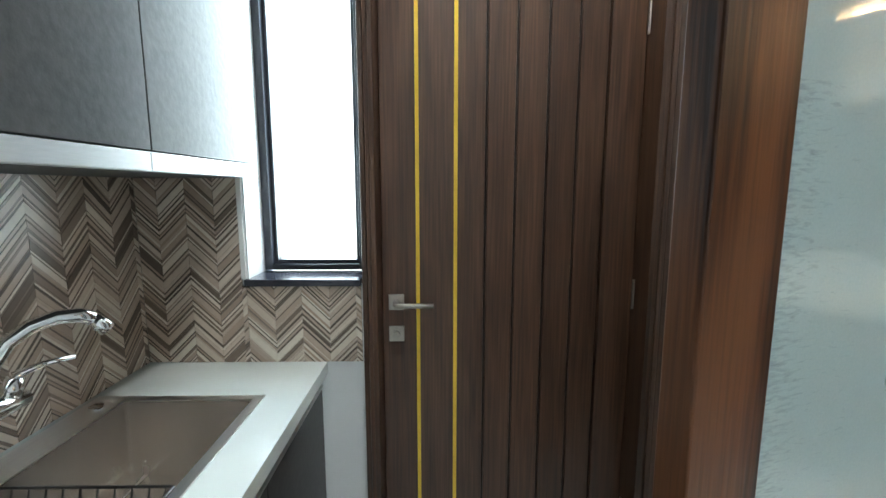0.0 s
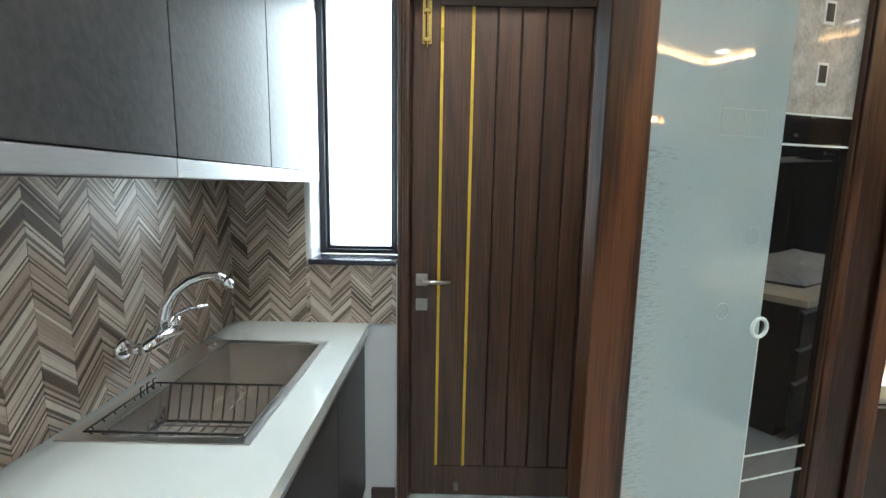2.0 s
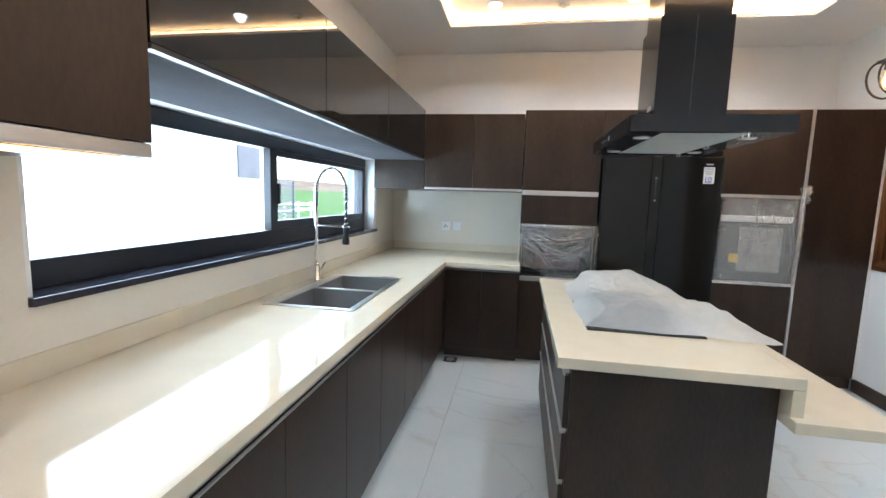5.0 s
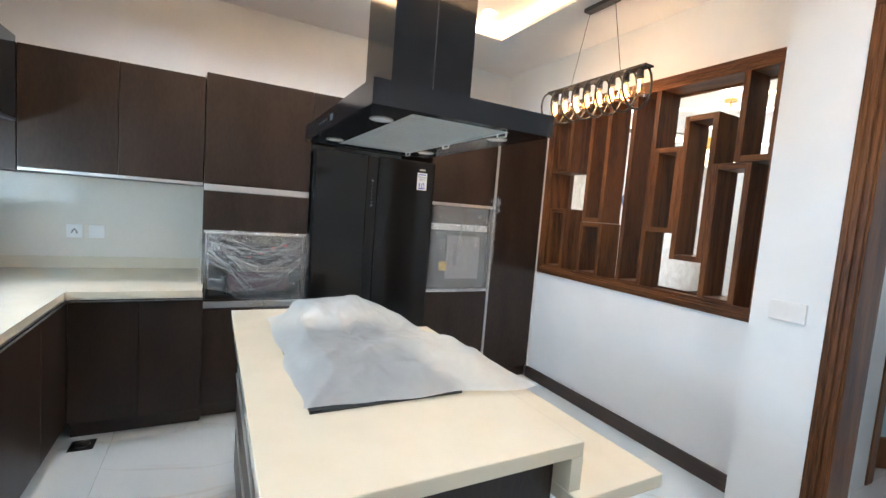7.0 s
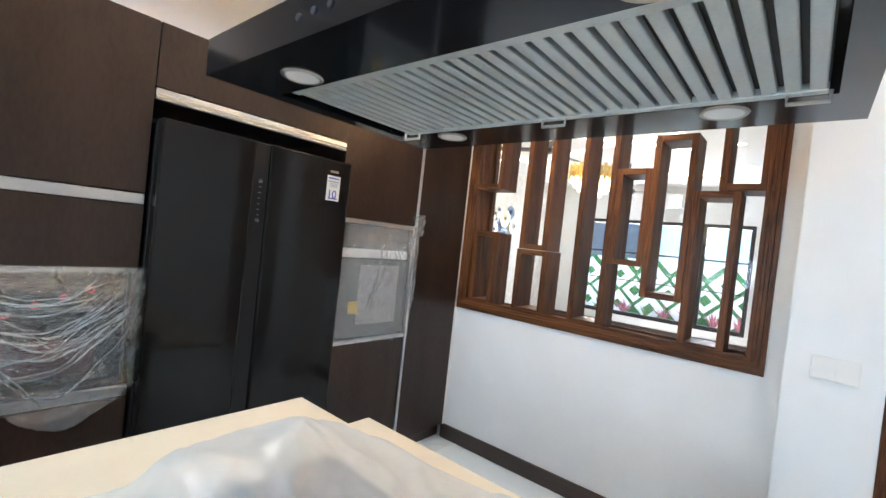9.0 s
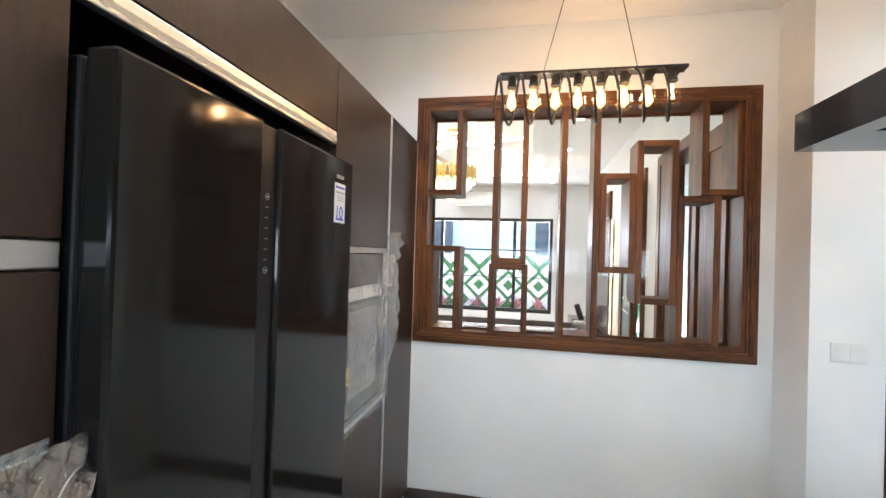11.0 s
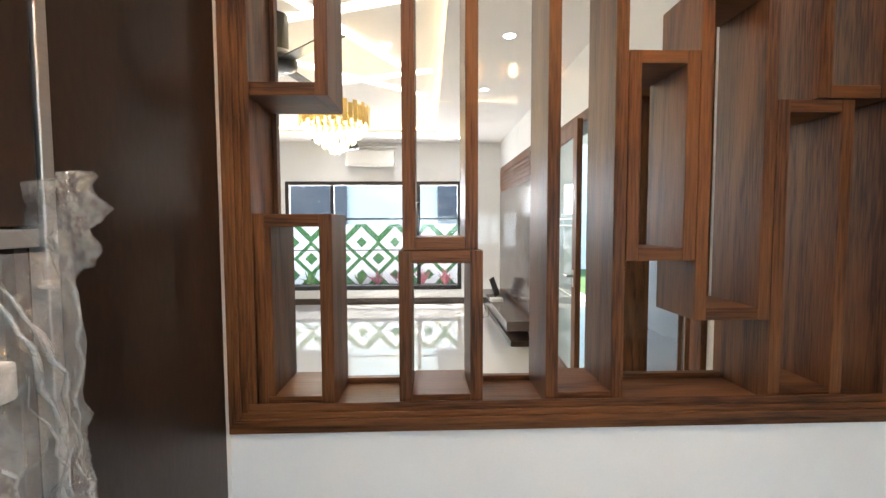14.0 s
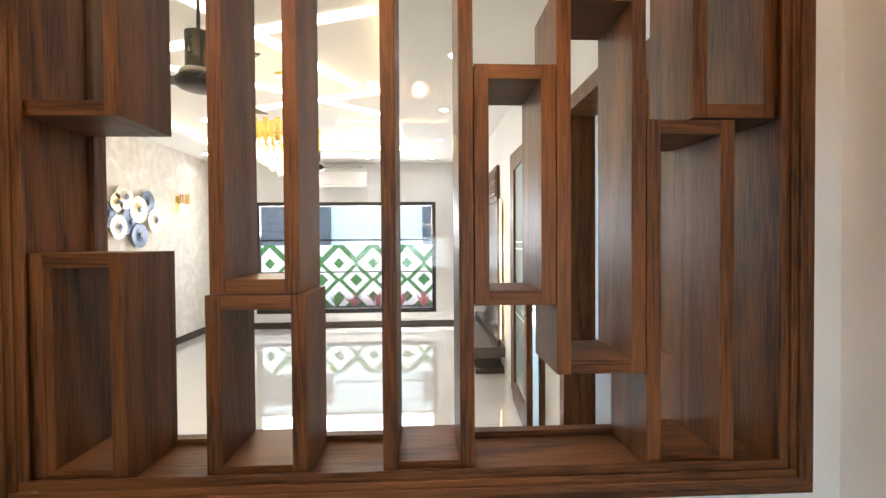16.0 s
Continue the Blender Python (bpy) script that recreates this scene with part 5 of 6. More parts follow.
screen_box(5.600, IX1, 1.849, IZ1, right=False, top=False)
screen_box(5.597, IX1 - 0.004, IZ0, 1.553)
# added filler that thickens the end upright to close a bright see-through gap
part("upright", box(5.752, 5.7685, YB, YF - 0.004, IZ0 + T, 1.553 - T, 0.001), OAK_V, scr)
screen_box(5.222, 5.417, 1.459, IZ1, top=False)
screen_box(5.209, 5.428, IZ0, 1.457)
screen_box(4.835, 5.042, IZ0, IZ1, top=False)
screen_box(4.648, 4.833, 1.427, 1.969)
screen_box(4.440, 4.646, 1.267, 2.146)
screen_box(4.232, 4.438, IZ0, 1.847)
screen_box(IX0 + 0.005, 4.330, 1.851, IZ1, top=False)
part("glazing_stop", box(IX0, IX1, YB - 0.005, YB + 0.007, IZ0, IZ0 + 0.014, 0.001), OAK_H, scr)
part("glazing_stop", box(IX0, IX1, YB - 0.005, YB + 0.007, IZ1 - 0.014, IZ1, 0.001), OAK_H, scr)
for x0, x1 in ((IX0, IX0 + 0.012), (IX1 - 0.012, IX1)):
    part("glazing_stop", box(x0, x1, YB - 0.005, YB + 0.007, IZ0 + 0.014, IZ1 - 0.014, 0.001), OAK_V, scr)
g = part("pane", box(IX0, IX1, YB - 0.012, YB - 0.006, IZ0, IZ1), SCREEN_PANE, scr, "clear glass pane behind the boxes")
g.visible_shadow = False

# ---- scullery ----
SC_EDGES = [1.295, 0.83, 0.36, -0.10, -0.56, -1.02]
for c, a in zip(SC_EDGES, SC_EDGES[1:]):
    base_unit("west", 0.825, a, c, 0.545, 0.858, GREY_LAM, "dark grey laminate base cabinet with grip rail", "scullery base cabinets", bowl_room=c > 0.5)
UP_EDGES = [1.295, 0.815, 0.365, -0.09, -0.54, -1.0]
for c, a in zip(UP_EDGES, UP_EDGES[1:]):
    wall_unit("west", 0.649, a, c, 0.375, 1.485, 2.127, GREY_LAM, "dark grey laminate wall cabinet with white grip edge", "scullery wall cabinets", 0.042)
QX0, QX1, QY0, QY1 = 0.300, 0.728, 0.422, 1.060
b = slab((0.272, QX0, QX1, 0.843), (-1.02, QY0, QY1, 1.305), ((1, 1),), 0.86, 0.90)
solo("worktop", b, WHITE_TOP, "glossy white worktop with an inset sink", "worktop")
s2 = thing("scullery_sink", (0.51, 0.74, 0.9), "single bowl brushed steel inset sink", "sink")
b = slab((QX0 - 0.006, QX0 + 0.075, QX1 - 0.018, QX1 + 0.006), (QY0 - 0.006, QY0 + 0.018, QY1 - 0.018, QY1 + 0.006), ((1, 1),), 0.9005, 0.9035)
part("rim", b, STEEL, s2)
bowl(QX0 + 0.076, QX1 - 0.019, QY0 + 0.019, QY1 - 0.019, 0.69, 0.8995, BOWL_STEEL, s2)
part("overflow_cap", lathe([(0.018, 0.0), (0.017, 0.006), (0.0005, 0.007)], 16, Matrix.Translation((0.335, 1.0, 0.9035))), CHROME, s2)
rack = thing("dish_rack", (0.52, 0.56, 0.9), "black wire dish rack hanging in the sink", "dish rack")
RX0, RX1, RY0, RY1 = 0.345, 0.712, 0.440, 0.690
part("top_rim", tube([(RX0, RY0, 0.912), (RX1, RY0, 0.912), (RX1, RY1, 0.912), (RX0, RY1, 0.912)], 0.003, 6, True), BLACK_METAL, rack)
part("base_rim", tube([(RX0 + 0.035, RY0 + 0.03, 0.815), (RX1 - 0.03, RY0 + 0.03, 0.815), (RX1 - 0.03, RY1 - 0.03, 0.815), (RX0 + 0.035, RY1 - 0.03, 0.815)], 0.0025, 6, True), BLACK_METAL, rack)
for k in range(12):
    u = RX0 + 0.012 + (RX1 - RX0 - 0.024) * k / 11
    w = min(max(u, RX0 + 0.04), RX1 - 0.035)
    part("wire", tube([(u, RY0, 0.912), (w, RY0 + 0.03, 0.815), (w, RY1 - 0.03, 0.815), (u, RY1, 0.912)], 0.0018, 5), BLACK_METAL, rack)
for k in range(7):
    v = RY0 + 0.02 + (RY1 - RY0 - 0.04) * k / 6
    w = min(max(v, RY0 + 0.035), RY1 - 0.035)
    part("wire", tube([(RX0, v, 0.912), (RX0 + 0.037, w, 0.815), (RX1 - 0.032, w, 0.815), (RX1, v, 0.912)], 0.0018, 5), BLACK_METAL, rack)
for v in (0.60, 0.625, 0.65):
    part("prong", tube([(RX0 + 0.02, v, 0.912), (RX0 + 0.02, v, 0.94), (RX0 + 0.028, v, 0.945)], 0.002, 5), BLACK_METAL, rack)
t2 = thing("wall_tap", (0.28, 0.74, 1.02), "chrome wall-mounted mixer tap with swan neck", "tap")
for y in (0.662, 0.815):
    part("flange", lathe([(0.034, 0.0), (0.030, 0.012), (0.016, 0.022)], 18, pose(0.275, y, 1.022, 0, 90, 0)), CHROME, t2, smooth=True)
    part("inlet", tube([(0.28, y, 1.022), (0.315, y, 1.022), (0.333, y + (0.012 if y < 0.7 else -0.012), 1.022)], 0.014, 12), CHROME, t2, smooth=True)
part("body", tube([(0.335, 0.655, 1.022), (0.335, 0.70, 1.026), (0.335, 0.74, 1.03), (0.335, 0.78, 1.026), (0.335, 0.822, 1.022)], [0.018, 0.022, 0.027, 0.022, 0.018], 14), CHROME, t2, smooth=True)
part("swan_neck", tube([(0.335, 0.745, 1.03), (0.338, 0.748, 1.08), (0.345, 0.756, 1.12), (0.362, 0.775, 1.158), (0.388, 0.80, 1.182), (0.418, 0.828, 1.193), (0.445, 0.85, 1.190), (0.462, 0.865, 1.178)], 0.0155, 12), CHROME, t2, smooth=True)
part("nozzle", tube([(0.458, 0.862, 1.182), (0.472, 0.874, 1.160), (0.478, 0.879, 1.150)], [0.0145, 0.0175, 0.017], 12), CHROME, t2, smooth=True)
part("cartridge", tube([(0.335, 0.79, 1.03), (0.340, 0.80, 1.075)], 0.019, 14), CHROME, t2, smooth=True)
part("lever", tube([(0.340, 0.80, 1.078), (0.365, 0.84, 1.088), (0.395, 0.885, 1.086)], [0.010, 0.007, 0.006], 8), CHROME, t2, smooth=True)


def chevrons(name, wall, u0, u1, z0, z1, seed):
    """Columns of slanting glazed strips, alternately leaning, clipped to a rectangle of the wall."""
    rnd = random.Random(seed)
    col, slope = 0.0855, 0.98
    verts, faces, tones = [], [], []
    seq, z = [], z0 - col * slope - 0.03
    while z < z1:
        for h, dark in ((rnd.choice((0.010, 0.014, 0.020, 0.026)), 0), (rnd.choice((0.0045, 0.006, 0.008)), 1), (rnd.choice((0.006, 0.009)), 0), (rnd.choice((0.004, 0.006, 0.010)), 1 if rnd.random() < 0.7 else 0)):
            seq.append((z, h, dark))
            z += h
    k0, k1 = math.floor(u0 / col), math.ceil(u1 / col)
    for k in range(k0, k1):
        a, c = k * col, (k + 1) * col
        up = k % 2 == 0
        for z, h, dark in seq:
            g = 0.0008
            if rnd.random() < 0.12:
                dark = 1 - dark
            za, zc = (z, z + col * slope) if up else (z + col * slope, z)
            poly = [(a + 0.0004, za), (c - 0.0004, zc), (c - 0.0004, zc + h - g), (a + 0.0004, za + h - g)]
            for axis, lim, keep_above in ((0, u0, True), (0, u1, False), (1, z0, True), (1, z1, False)):
                out = []
                for i, p in enumerate(poly):
                    q = poly[i - 1]
                    pin = p[axis] >= lim if keep_above else p[axis] <= lim
                    qin = q[axis] >= lim if keep_above else q[axis] <= lim
                    if pin != qin:
                        f = (lim - q[axis]) / (p[axis] - q[axis])
                        out.append((q[0] + f * (p[0] - q[0]), q[1] + f * (p[1] - q[1])))
                    if pin:
                        out.append(p)
                poly = out
                if len(poly) < 3:
                    break
            if len(poly) >= 3:
                d = 0.006 + rnd.random() * 0.0012
                n, s = len(poly), len(verts)
                for depth in (0.001, d):
                    for u, zz in poly:
                        verts.append((SW + depth, u, zz) if wall == "west" else (u, SN - depth, zz))
                tones.extend([dark] * (n + 1))
                faces.append(tuple(range(s + n, s + 2 * n)))
                for i in range(n):
                    j = (i + 1) % n
                    faces.append((s + i, s + j, s + n + j, s + n + i))
    me = bpy.data.meshes.new(name)
    me.from_pydata(verts, [], faces)
    me.materials.append(CHEV)
    me.materials.append(CHEV_D)
    me.polygons.foreach_set("material_index", tones)
    ob = new(name, me)
    tagged(ob, "chevron strips of beige, grey and brown wall tile", "tiles", "", "stuff")
    return ob


bed = setting("trim_tile_bed", box(SW, SW + 0.003, -1.0, SN, 0.90, 1.486), GROUT, "grout bed behind the wall tiles")
chevrons("chevron_tiles", "west", -1.0, 1.30, 0.901, 1.485, 4)
b = bmesh.new()
add_box(b, SW + 0.004, 0.585, SN - 0.003, SN, 0.90, 1.486)
add_box(b, 0.585, 0.958, SN - 0.003, SN, 0.90, 1.149)
setting("trim_tile_bed", b, GROUT, "grout bed behind the wall tiles")
chevrons("chevron_tiles", "north", SW + 0.008, 0.584, 0.901, 1.485, 8)
chevrons("chevron_tiles", "north", 0.584, 0.957, 0.901, 1.148, 9)

# plank door
dr = thing("door_1", (1.435, 1.41, FZ), "closed dark walnut plank door with two yellow inlay lines", "door")
dr["kind"] = "structure"
DY = 1.388
xs = [1.012, 1.133, 1.258, 1.356, 1.452, 1.552, 1.648, 1.741]
part("stile", box(1.014, 1.126, DY, DY + 0.045, FZ + 0.008, 2.294, 0.002), DOOR_WOOD, dr)
part("stile", box(1.745, 1.856, DY, DY + 0.045, FZ + 0.008, 2.294, 0.002), DOOR_WOOD, dr)
part("top_rail", box(1.127, 1.744, DY, DY + 0.045, 2.194, 2.294, 0.002), wood("dark_walnut_rail", (0.050, 0.024, 0.014), (0.092, 0.048, 0.029), (0.145, 0.080, 0.049), 0.36, "x", 6.0, 0.25, 0.8), dr)
part("bottom_rail", box(1.127, 1.744, DY, DY + 0.045, FZ + 0.008, 0.194, 0.002), DOOR_WOOD, dr)
# near-black backing puts the shade of the plank grooves into the wood colour
part("backing", box(1.127, 1.744, DY + 0.016, DY + 0.040, 0.195, 2.193), wood("groove_shade_wood", (0.006, 0.003, 0.002), (0.011, 0.006, 0.004), (0.018, 0.010, 0.007), 0.6, "z", 6.0, 0.0, 0.6), dr)
for a, c in zip(xs[1:], xs[2:]):
    part("plank", box(a + 0.0035, c - 0.0035, DY + 0.001, DY + 0.016, 0.196, 2.192, 0.003), DOOR_WOOD, dr)
for x in (1.133, 1.258):
    part("gold_inlay", box(x - 0.0062, x + 0.0062, DY - 0.001, DY + 0.016, 0.196, 2.192, 0.001), GOLD_INLAY, dr, "yellow gold inlay strip")
for z in (1.075, 0.965):
    part("rosette", box(1.034, 1.086, DY - 0.009, DY, z - 0.027, z + 0.027, 0.003), NICKEL, dr)
hn = part("door_handle", tube([(1.060, DY - 0.008, 1.075), (1.060, DY - 0.045, 1.075), (1.07, DY - 0.05, 1.073), (1.186, DY - 0.05, 1.073)], 0.0085, 10), NICKEL, dr, "aged nickel lever handle", smooth=True)
part("thumb_turn", lathe([(0.013, 0.0), (0.012, 0.014), (0.0005, 0.016)], 14, pose(1.060, DY - 0.009, 0.965, 90)), NICKEL, dr)
part("tower_bolt", box(1.052, 1.090, DY - 0.004, DY, 2.045, 2.288, 0.001), BRASS, dr, "brass tower bolt")
part("bolt_rod", tube([(1.071, DY - 0.010, 2.03), (1.071, DY - 0.010, 2.29)], 0.006, 8), BRASS, dr)
for z in (2.06, 2.17, 2.275):
    part("bolt_keeper", box(1.058, 1.084, DY - 0.018, DY - 0.004, z - 0.008, z + 0.008, 0.002), BRASS, dr)
part("door_stop", lathe([(0.014, 0.0), (0.012, 0.035), (0.0005, 0.04)], 14, pose(1.227, DY, 0.107, 90)), NICKEL, dr, smooth=True)
for z in (2.12, 1.98, 1.10, 0.30):
    part("hinge", tube([(1.859, DY - 0.006, z - 0.05), (1.859, DY - 0.006, z + 0.05)], 0.006, 8), NICKEL, dr)
df = thing("door_frame_3", (1.43, 1.33, FZ), "dark walnut moulded door frame round the plank door", "door frame")
df["kind"] = "structure"
for k, (a, c, h) in enumerate(((0.0, 0.016, 0.020), (0.016, 0.030, 0.014), (0.030, 0.046, 0.022))):
    part("architrave", box(0.964 + a, 0.964 + c, SN - h, 1.385, FZ, 2.326 - a, 0.002), DOOR_WOOD, df)
    part("architrave", box(1.906 - c, 1.906 - a, SN - h, 1.385, FZ, 2.326 - a, 0.002), DOOR_WOOD, df)
    part("architrave", box(0.964 + c, 1.906 - c, SN - h, 1.385, 2.326 - c, 2.326 - a, 0.002), DOOR_WOOD, df)
part("architrave", box(1.9065, 1.945, SN - 0.018, SN - 0.001, FZ, 2.326, 0.002), DOOR_WOOD, df)
part("jamb", box(0.966, 1.010, 1.386, 1.50, FZ, 2.297), DOOR_WOOD, df)
part("jamb", box(1.862, 1.902, 1.386, 1.50, FZ, 2.297), DOOR_WOOD, df)
part("head", box(1.010, 1.862, 1.386, 1.50, 2.297, 2.324), DOOR_WOOD, df)
# unseen full-height sheet added behind the leaf, blocks daylight at its gaps
part("threshold", box(1.01, 1.862, 1.434, 1.50, FZ - 0.004, 2.297), DOOR_WOOD, df)

# ---- open glazed door leaf ----
ETCH2 = surface("faint_etched_line", (0.36, 0.44, 0.44), (0.40, 0.48, 0.48), 0.3, 10, 200, 0.0)
LM = Matrix(((-0.9594, -0.2821, 0, 2.125), (-0.2821, 0.9594, 0, 0.553), (0, 0, 1, 0), (0, 0, 0, 1)))
gd = thing("door_2", (2.125, 0.553, FZ), "open timber door leaf with frosted and dark glass", "door")
gd["kind"] = "structure"


def lbox(a0, a1, d0, d1, z0, z1, bev=0.0):
    return box(a0, a1, d0, d1, z0, z1, bev, LM)


part("stile", lbox(0.5980, 0.7000, 0.0, 0.045, FZ + 0.01, 2.31, 0.003), ASH, gd)
part("stile", lbox(0.002, 0.033, 0.0, 0.045, FZ + 0.01, 2.31, 0.003), ASH, gd)
part("glazing_bead", lbox(0.033, 0.037, 0.006, 0.018, 0.20, 2.24, 0.001), DOOR_WOOD, gd)
part("glazing_bead", lbox(0.5920, 0.5980, 0.006, 0.018, 0.20, 2.24, 0.001), DOOR_WOOD, gd)
part("rail", lbox(0.0331, 0.5980, 0.0, 0.045, 2.24, 2.31, 0.002), ASH, gd)
part("rail", lbox(0.0331, 0.5980, 0.0, 0.045, FZ + 0.01, 0.20, 0.002), ASH, gd)
gp = part("glass", lbox(0.0345, 0.2450, 0.018, 0.026, 0.20, 2.24), DARK_PANE, gd, "clear glass panel drawn dark for the shade behind it")
cg = part("clear_glass", lbox(0.2450, 0.5960, 0.0185, 0.0255, 0.20, 2.24), PANE, gd, "clear glass behind the frosting")
cg.visible_shadow = False
part("frosted_field", lbox(0.2395, 0.4400, 0.0165, 0.0178, 0.20, 2.24), FROST, gp, "pale frosted area")
part("feathered_field", lbox(0.4400, 0.5915, 0.0165, 0.0166, 0.20, 1.566), FEATHER, gp, "feather-etched glass band")
part("frosted_field", lbox(0.4400, 0.5915, 0.0165, 0.0178, 1.566, 2.24), FROST, gp)
part("textured_field", lbox(0.0375, 0.2390, 0.0165, 0.0178, 1.652, 2.24), FROST_T, gp, "rough frosted area with square windows")
for z in (1.736, 1.862, 1.988, 2.114):
    part("square_window", lbox(0.1340, 0.1660, 0.0155, 0.0164, z - 0.024, z + 0.024), ETCH, gp)
    part("square_window", lbox(0.1390, 0.1610, 0.0148, 0.0154, z - 0.018, z + 0.018), DARK_PANE, gp)
for z in (1.649, 1.584, 0.845, 0.780):
    part("etched_line", lbox(0.0375, 0.2390, 0.0160, 0.0176, z - 0.0022, z + 0.0022), ETCH, gp)
part("etched_line", lbox(0.2370, 0.2395, 0.0155, 0.0164, 0.20, 1.145), ETCH, gp)
for a, z, r in ((0.241, 1.17, 0.022),):
    part("etched_ring", tube([LM @ Vector((a + r * math.cos(q * math.tau / 20), 0.015, z + r * math.sin(q * math.tau / 20))) for q in range(20)], 0.0045, 6, True), ETCH, gp)
for a, z, r in ((0.297, 1.382, 0.020), (0.355, 1.216, 0.018)):
    part("etched_ring", tube([LM @ Vector((a + r * math.cos(q * math.tau / 20), 0.0162, z + r * math.sin(q * math.tau / 20))) for q in range(20)], 0.0015, 5, True), ETCH2, gp)
for a0, z0, s in ((0.355, 1.594, 0.055), (0.293, 1.594, 0.055)):
    for p in ((a0, a0 + s, z0, z0 + 0.002), (a0, a0 + s, z0 + s, z0 + s + 0.002), (a0, a0 + 0.002, z0, z0 + s), (a0 + s, a0 + s + 0.002, z0, z0 + s)):
        part("etched_line", lbox(p[0], p[1], 0.0158, 0.0164, p[2], p[3]), ETCH2, gp)

# ---- lounge beyond the screen ----
setting("wall_lounge_north", box(6.7, 8.9, -2.63, -2.45, 0, 3.2), WALL, "white lounge wall")
PAPER = surface("cream_textured_wallpaper", (0.62, 0.57, 0.50), (0.76, 0.72, 0.66), 0.6, 9, 60, 0.15, mottle=(0.42, 0.6))
setting("wall_lounge_east", box(8.70, 8.9, -9.6, -2.63, 0, 3.2), PAPER, "cream patterned wallpaper wall")
b = bmesh.new()
WX0, WX1, WZ0, WZ1 = 4.73, 7.945, 0.30, 2.30
for x0, x1, z0, z1 in ((3.9, WX0, 0, 3.2), (WX1, 8.9, 0, 3.2), (WX0, WX1, 0, WZ0), (WX0, WX1, WZ1, 3.2)):
    add_box(b, x0, x1, -9.6, -9.37, z0, z1)
setting("wall_lounge_south", b, WALL, "white lounge wall with a wide window")
b = bmesh.new()
add_box(b, 3.85, 4.02, -9.4, -5.95, 0, 3.2)
add_box(b, 3.85, 4.02, -5.95, -4.75, 2.46, 3.2)
add_box(b, 3.85, 4.02, -4.75, -4.30, 0, 3.2)
add_box(b, 3.85, 4.02, -4.30, -3.30, 2.46, 3.2)
add_box(b, 3.85, 4.02, -3.30, -2.63, 0, 3.2)
setting("wall_lounge_west", b, WALL, "white lounge wall with doorways")
b = bmesh.new()
LX0, LX1, LY0, LY1 = 5.21, 8.1, -8.42, -3.3
for x0, x1, y0, y1 in ((3.85, LX0, -9.6, -2.63), (LX1, 8.9, -9.6, -2.63), (LX0, LX1, -9.6, LY0), (LX0, LX1, LY1, -2.63)):
    add_box(b, x0, x1, y0, y1, 3.0, 3.03)
add_box(b, LX0 - 0.15, LX1 + 0.15, LY0 - 0.15, LY1 + 0.15, 3.11, 3.15)
for x0, x1, y0, y1 in ((LX0 - 0.17, LX0 - 0.13, LY0 - 0.15, LY1 + 0.15), (LX1 + 0.13, LX1 + 0.17, LY0 - 0.15, LY1 + 0.15), (LX0 - 0.15, LX1 + 0.15, LY0 - 0.17, LY0 - 0.13), (LX0 - 0.15, LX1 + 0.15, LY1 + 0.13, LY1 + 0.17)):
    add_box(b, x0, x1, y0, y1, 3.03, 3.11)
setting("ceiling_lounge", b, CEIL, "white lounge ceiling with a lit tray")
COVE = glow("cove_strip", (1.0, 0.72, 0.34), 7.0)
for x0, x1, y0, y1 in ((LX0 - 0.125, LX0 - 0.115, LY0, LY1), (LX1 + 0.115, LX1 + 0.125, LY0, LY1), (LX0, LX1, LY0 - 0.125, LY0 - 0.115), (LX0, LX1, LY1 + 0.115, LY1 + 0.125)):
    solo("led_strip", box(x0, x1, y0, y1, 3.04, 3.10), COVE, "warm glowing cove strip in the lounge ceiling", "light strip", "lounge light strips")
b0 = [(6.05, -4.95, 1.9, 62), (6.35, -4.75, 2.3, -20), (5.95, -6.3, 1.5, 40), (6.05, -6.2, 1.6, -22), (7.1, -5.4, 2.0, 35), (6.9, -6.6, 1.8, -30)]
for x, y, ln, ang in b0:
    m = Matrix.Translation((x, y, 0)) @ Matrix.Rotation(radians(ang), 4, "Z")
    solo("light_line", box(-ln / 2, ln / 2, -0.05, 0.05, 3.098, 3.1095, 0.0, m), LED_WHITE, "straight white light line set in the lounge ceiling", "light strip", "lounge light lines")
for x, y in ((4.70, -4.80), (4.72, -6.19), (4.72, -7.6), (4.8, -8.9), (5.9, -8.9), (7.0, -8.9), (8.4, -8.6), (8.4, -6.5), (4.75, -3.4)):
    downlight(x, y, 3.0, energy=7.0, group="lounge downlights")
setting("baseboard", box(4.02, 8.70, -9.37, -9.352, FZ, FZ + 0.11, 0.003), SKIRT, "dark lounge skirting")
setting("baseboard", box(8.682, 8.70, -9.35, -2.65, FZ, FZ + 0.11, 0.003), SKIRT, "dark lounge skirting")
w3 = thing("window_3", (6.34, -9.46, 0.30), "wide lounge window in a black aluminium frame")
w3["kind"] = "structure"
for x0, x1, z0, z1 in ((WX0, WX0 + 0.07, WZ0, WZ1), (WX1 - 0.07, WX1, WZ0, WZ1), (WX0 + 0.07, WX1 - 0.07, WZ0, WZ0 + 0.08), (WX0 + 0.07, WX1 - 0.07, WZ1 - 0.07, WZ1)):
    part("window_frame", box(x0, x1, -9.47, -9.39, z0, z1, 0.003), BLACK_METAL, w3)
for x in (5.52, 7.10):
    part("mullion", box(x - 0.035, x + 0.035, -9.46, -9.40, WZ0 + 0.08, WZ1 - 0.07, 0.003), BLACK_METAL, w3)
part("transom", box(WX0 + 0.07, WX1 - 0.07, -9.455, -9.41, 1.60, 1.635, 0.003), BLACK_METAL, w3)
part("transom", box(WX0 + 0.07, WX1 - 0.07, -9.45, -9.415, 1.03, 1.05, 0.002), BLACK_METAL, w3)
